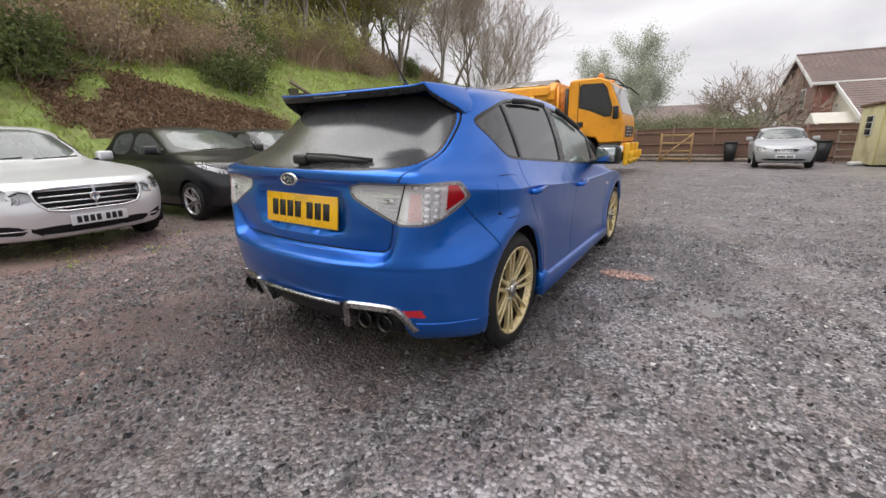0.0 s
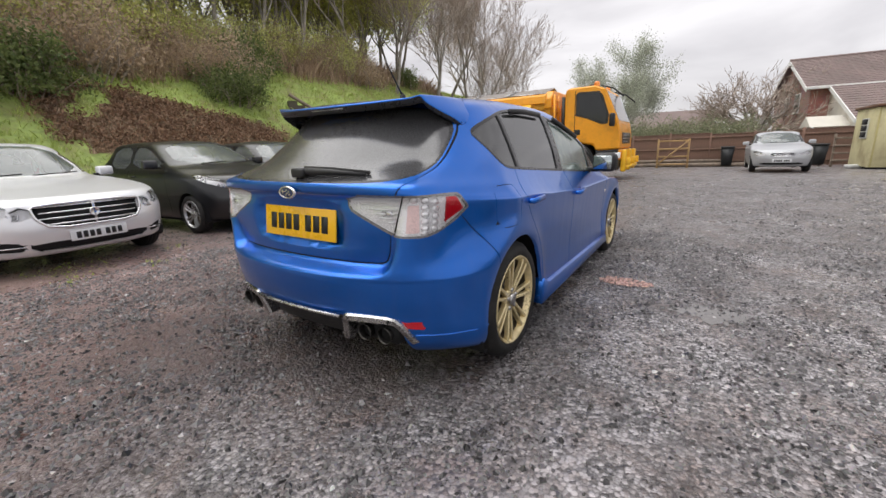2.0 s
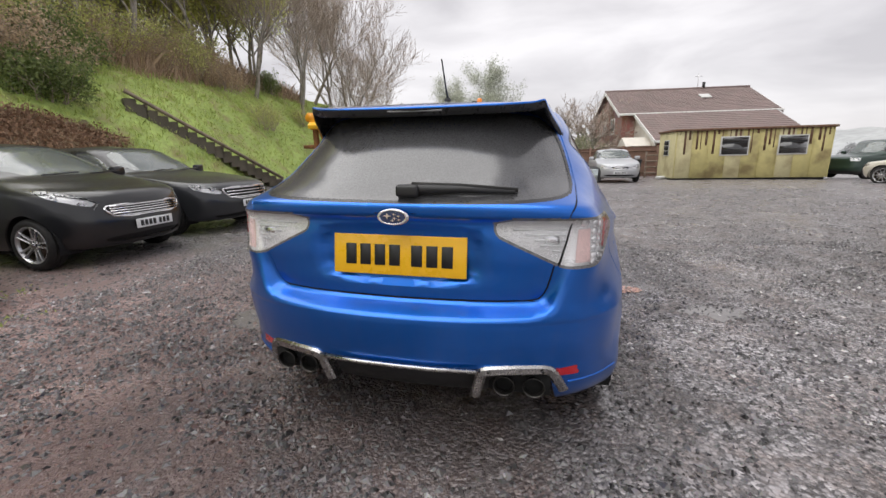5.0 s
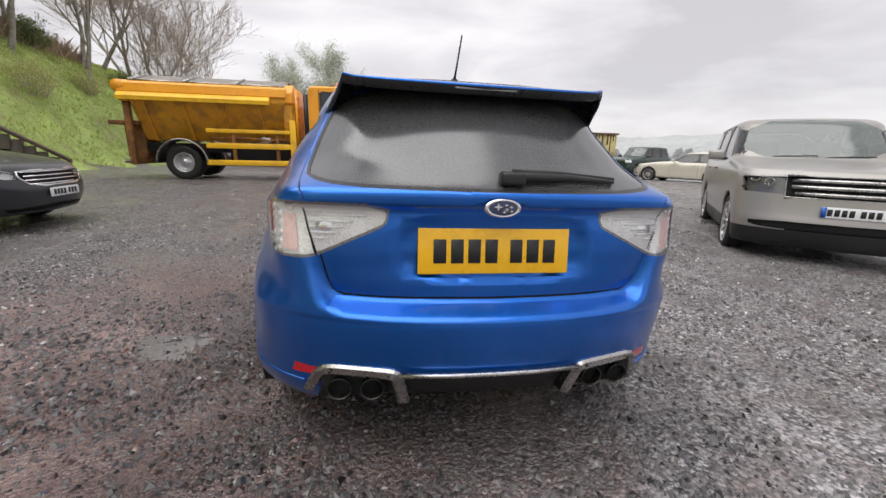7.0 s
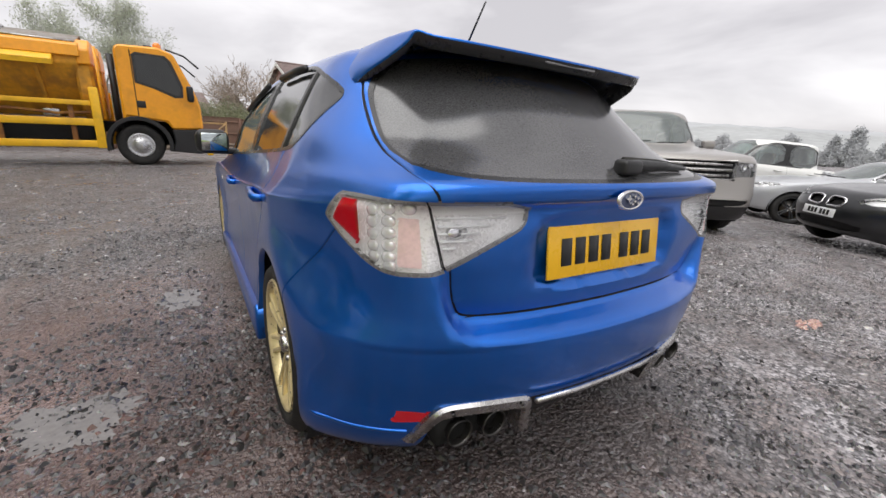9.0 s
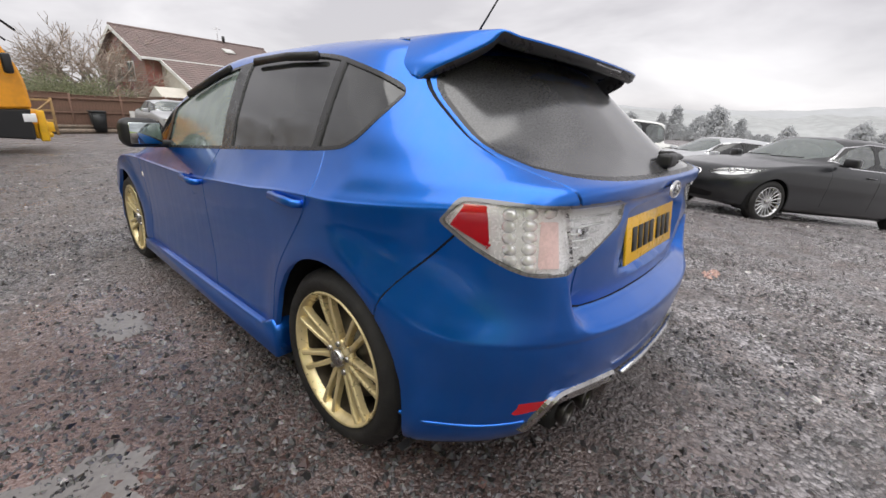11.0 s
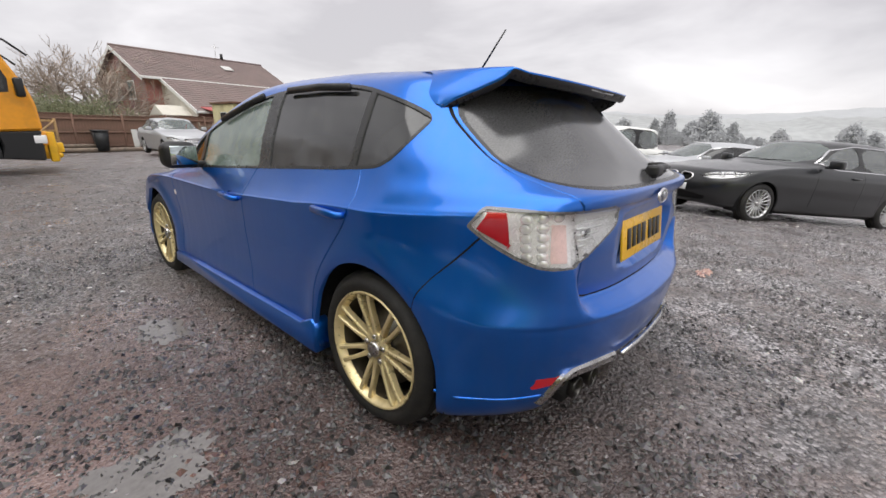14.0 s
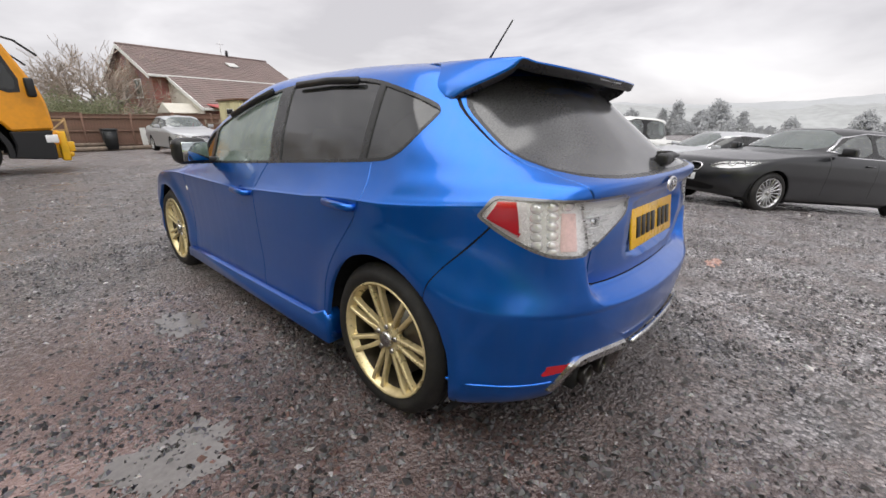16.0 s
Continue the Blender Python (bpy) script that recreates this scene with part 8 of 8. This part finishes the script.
def stone_material(name, dark, mid, light):
    m, n, l, b = mat_base(name)
    geo = n.new("ShaderNodeNewGeometry")
    rp = n.new("ShaderNodeValToRGB")
    e = rp.color_ramp.elements
    e[0].color, e[1].color = (*dark, 1), (*light, 1)
    x = e.new(0.55)
    x.color = (*mid, 1)
    y = e.new(0.955)
    y.color = (*[q * 1.5 for q in mid], 1)
    l.new(geo.outputs["Random Per Island"], rp.inputs["Fac"])
    no = n.new("ShaderNodeTexNoise")
    no.inputs["Scale"].default_value = 120
    l.new(geo.outputs["Position"], no.inputs["Vector"])
    mx = n.new("ShaderNodeMix")
    mx.data_type, mx.blend_type = "RGBA", "OVERLAY"
    mx.inputs["Factor"].default_value = 0.35
    l.new(rp.outputs["Color"], mx.inputs[6])
    l.new(no.outputs["Color"], mx.inputs[7])
    # exhaust damp and the car's ground shade, both darkened into the stone colour
    far, big, damp_shade, mr = n.new("ShaderNodeVectorMath"), n.new("ShaderNodeTexNoise"), n.new("ShaderNodeMath"), n.new("ShaderNodeMapRange")
    far.operation, damp_shade.operation = "DISTANCE", "MULTIPLY_ADD"
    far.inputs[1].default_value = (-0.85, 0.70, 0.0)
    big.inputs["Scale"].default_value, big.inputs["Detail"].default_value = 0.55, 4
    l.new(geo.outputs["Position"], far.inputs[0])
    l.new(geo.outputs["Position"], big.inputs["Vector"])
    l.new(big.outputs["Fac"], damp_shade.inputs[0])
    damp_shade.inputs[1].default_value = 2.2
    l.new(far.outputs["Value"], damp_shade.inputs[2])
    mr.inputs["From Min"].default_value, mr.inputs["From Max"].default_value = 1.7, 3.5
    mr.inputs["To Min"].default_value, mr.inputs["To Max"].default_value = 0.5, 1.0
    l.new(damp_shade.outputs[0], mr.inputs["Value"])
    soak_shade = n.new("ShaderNodeMix")
    soak_shade.data_type, soak_shade.blend_type = "RGBA", "MULTIPLY"
    soak_shade.inputs["Factor"].default_value = 1
    l.new(mx.outputs[2], soak_shade.inputs[6])
    l.new(mr.outputs[0], soak_shade.inputs[7])
    l.new(soak_shade.outputs[2], b.inputs["Base Color"])
    set_in(b, rough=0.30)
    return m


STONE = stone_material("wet_grey_stone", (0.016, 0.015, 0.015), (0.145, 0.136, 0.138), (0.60, 0.57, 0.56))
STONE_RED = stone_material("reddish_stone", (0.08, 0.045, 0.04), (0.20, 0.12, 0.105), (0.48, 0.36, 0.32))
STONE_PINK = stone_material("pale_pink_rubble", (0.35, 0.20, 0.17), (0.50, 0.33, 0.28), (0.70, 0.58, 0.52))
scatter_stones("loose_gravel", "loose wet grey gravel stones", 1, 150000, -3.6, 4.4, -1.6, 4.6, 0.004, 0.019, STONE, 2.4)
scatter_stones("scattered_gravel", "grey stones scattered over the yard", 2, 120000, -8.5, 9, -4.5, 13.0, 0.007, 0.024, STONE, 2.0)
scatter_stones("reddish_gravel", "reddish broken brick among the gravel", 3, 9000, -4.6, -0.6, -3.0, 1.2, 0.005, 0.022, STONE_RED)


def rubble(name, x, y, rad, count, seed):
    q = np.random.default_rng(seed)
    a, d = q.uniform(0, 6.283, count), rad * np.sqrt(q.random(count))
    px, py = x + d * np.cos(a) * 1.5, y + d * np.sin(a) * 0.7
    base = np.array([(1, 0, 0), (0, 1, 0), (-1, 0, 0), (0, -1, 0), (0, 0, 0.8), (0, 0, -0.5)], float)
    sz = q.uniform(0.006, 0.018, count)[:, None, None]
    v = (base[None] + q.uniform(-0.3, 0.3, (count, 6, 3))) * sz
    v[:, :, 0] += px[:, None]
    v[:, :, 1] += py[:, None]
    v[:, :, 2] += 0.006 + np.array([ground_z(i, j) for i, j in zip(px, py)])[:, None]
    tri = np.array([(0, 1, 4), (1, 2, 4), (2, 3, 4), (3, 0, 4), (1, 0, 5), (2, 1, 5), (3, 2, 5), (0, 3, 5)])
    f = ((np.arange(count) * 6)[:, None, None] + tri[None]).reshape(-1, 3)
    tagged(mesh_part(name, v.reshape(-1, 3), f, STONE_PINK), "patch of pale pink crushed rubble", "rubble", kind="stuff")


rubble("pink_rubble", 1.25, 2.30, 0.14, 260, 4)
rubble("pink_rubble", 2.35, 0.10, 0.08, 60, 5)

# shallow puddle beside the rear wheel
WATER = mat("muddy_water", (0.165, 0.153, 0.147), rough=0.13, vary=0.3, scale=9, spec=0.6, rough_vary=0.08)


def puddle(x, y, rx, ry, seed, label):
    q = random.Random(seed)
    ring = []
    for i in range(140):
        a = 2 * math.pi * i / 140
        k = 1 + 0.45 * noise.noise((math.cos(a) * 1.6 + seed, math.sin(a) * 1.6, 0.3)) + 0.30 * noise.noise((math.cos(a) * 5, math.sin(a) * 5 + seed, 1)) + 0.16 * noise.noise((math.cos(a) * 16, math.sin(a) * 16 + seed, 2))
        ring.append((x + rx * k * math.cos(a), y + ry * k * math.sin(a)))
    zz = ground_z(x, y) + 0.004
    vs = [(x, y, zz)] + [(a, b, ground_z(a, b) * 0.3 + zz * 0.7 - 0.001) for a, b in ring]
    fs = [(0, 1 + i, 1 + (i + 1) % 140) for i in range(140)]
    tagged(mesh_part("puddle", vs, fs, WATER, smooth=True), label, "puddle", kind="structure")


puddle(-1.52, 1.20, 0.22, 0.17, 3, "shallow muddy puddle among the stones")
puddle(-1.15, 2.35, 0.12, 0.20, 5, "small shallow puddle by the sill")
puddle(1.85, 1.86, 0.22, 0.14, 11, "shallow wet patch out in the yard")



def grass_tufts(name, label, seed, count, x0, x1, y0, y1, height, material, inside, blades=5):
    q = np.random.default_rng(seed)
    px, py = q.uniform(x0, x1, count), q.uniform(y0, y1, count)
    ok = np.array([inside(a, b) for a, b in zip(px, py)])
    px, py = px[ok], py[ok]
    pz = np.array([ground_z(a, b) for a, b in zip(px, py)])
    k = len(px) * blades
    root = np.repeat(np.stack([px, py, pz], 1), blades, axis=0) + np.concatenate([q.normal(0, 0.07, (k, 2)), np.full((k, 1), -0.03)], axis=1)
    lean = q.normal(0, 0.45, (k, 2))
    h = height * q.uniform(0.5, 1.3, k)
    tip = root + np.concatenate([lean * h[:, None], h[:, None]], axis=1)
    w = np.concatenate([q.normal(0, 0.009, (k, 2)), np.zeros((k, 1))], axis=1)
    mid = (root + tip) / 2 + np.concatenate([lean * -0.1 * h[:, None], h[:, None] * 0.08], axis=1)
    v = np.stack([root - w, root + w, mid + w * 0.7, tip, mid - w * 0.7], axis=1).reshape(-1, 3)
    f = ((np.arange(k) * 5)[:, None] + np.array([[0, 1, 2, 3, 4]]))
    return tagged(mesh_part(name, v, f, material), label, "grass", kind="stuff")


def in_litter(x, y):
    return litter(x, y)


grass_tufts("bank_grass_tufts", "rough bright green grass on the bank", 21, 36000, -22, -8.6, -6, 45, 0.15, GRASS_BLADE, lambda x, y: 0.1 < toe(y) - x < 7.5 and not in_litter(x, y))
grass_tufts("dry_bramble_stems", "brown dead bramble stems on the slope", 22, 8000, -17, -9.5, 2, 11, 0.13, DRY_STEM, in_litter, 4)
grass_tufts("dry_reeds", "tall dry brown stems along the bank top", 23, 6500, -20, -12.5, 4, 30, 0.95, DRY_STEM, lambda x, y: 4.4 < toe(y) - x < 7.0 and noise.noise((x * 0.3, y * 0.3, 4)) > -0.1, 4)
grass_tufts("yard_weeds", "small green weeds at the edge of the parked cars", 24, 160, -4.4, -3.3, -0.6, 1.9, 0.05, GRASS_BLADE, lambda x, y: noise.noise((x * 1.5, y * 1.5, 0)) > 0.05, 6)

# fallen leaves and bramble on the bare slope
rl = np.random.default_rng(31)
fallen = [(a, b, ground_z(a, b) + 0.02) for a, b in zip(rl.uniform(-15.5, -9.8, 9000), rl.uniform(2.3, 10.2, 9000)) if litter(a + 0.35 * noise.noise((a * 2, b * 2, 1)), b + 0.35 * noise.noise((a * 2, b * 2, 5)))]
tagged(mesh_part("fallen_leaves", *leaf_cards(rl, fallen, 7, 0.10, 0.055), LEAF_RUSSET), "russet dead leaves and bramble lying on the slope", "leaves", kind="stuff")
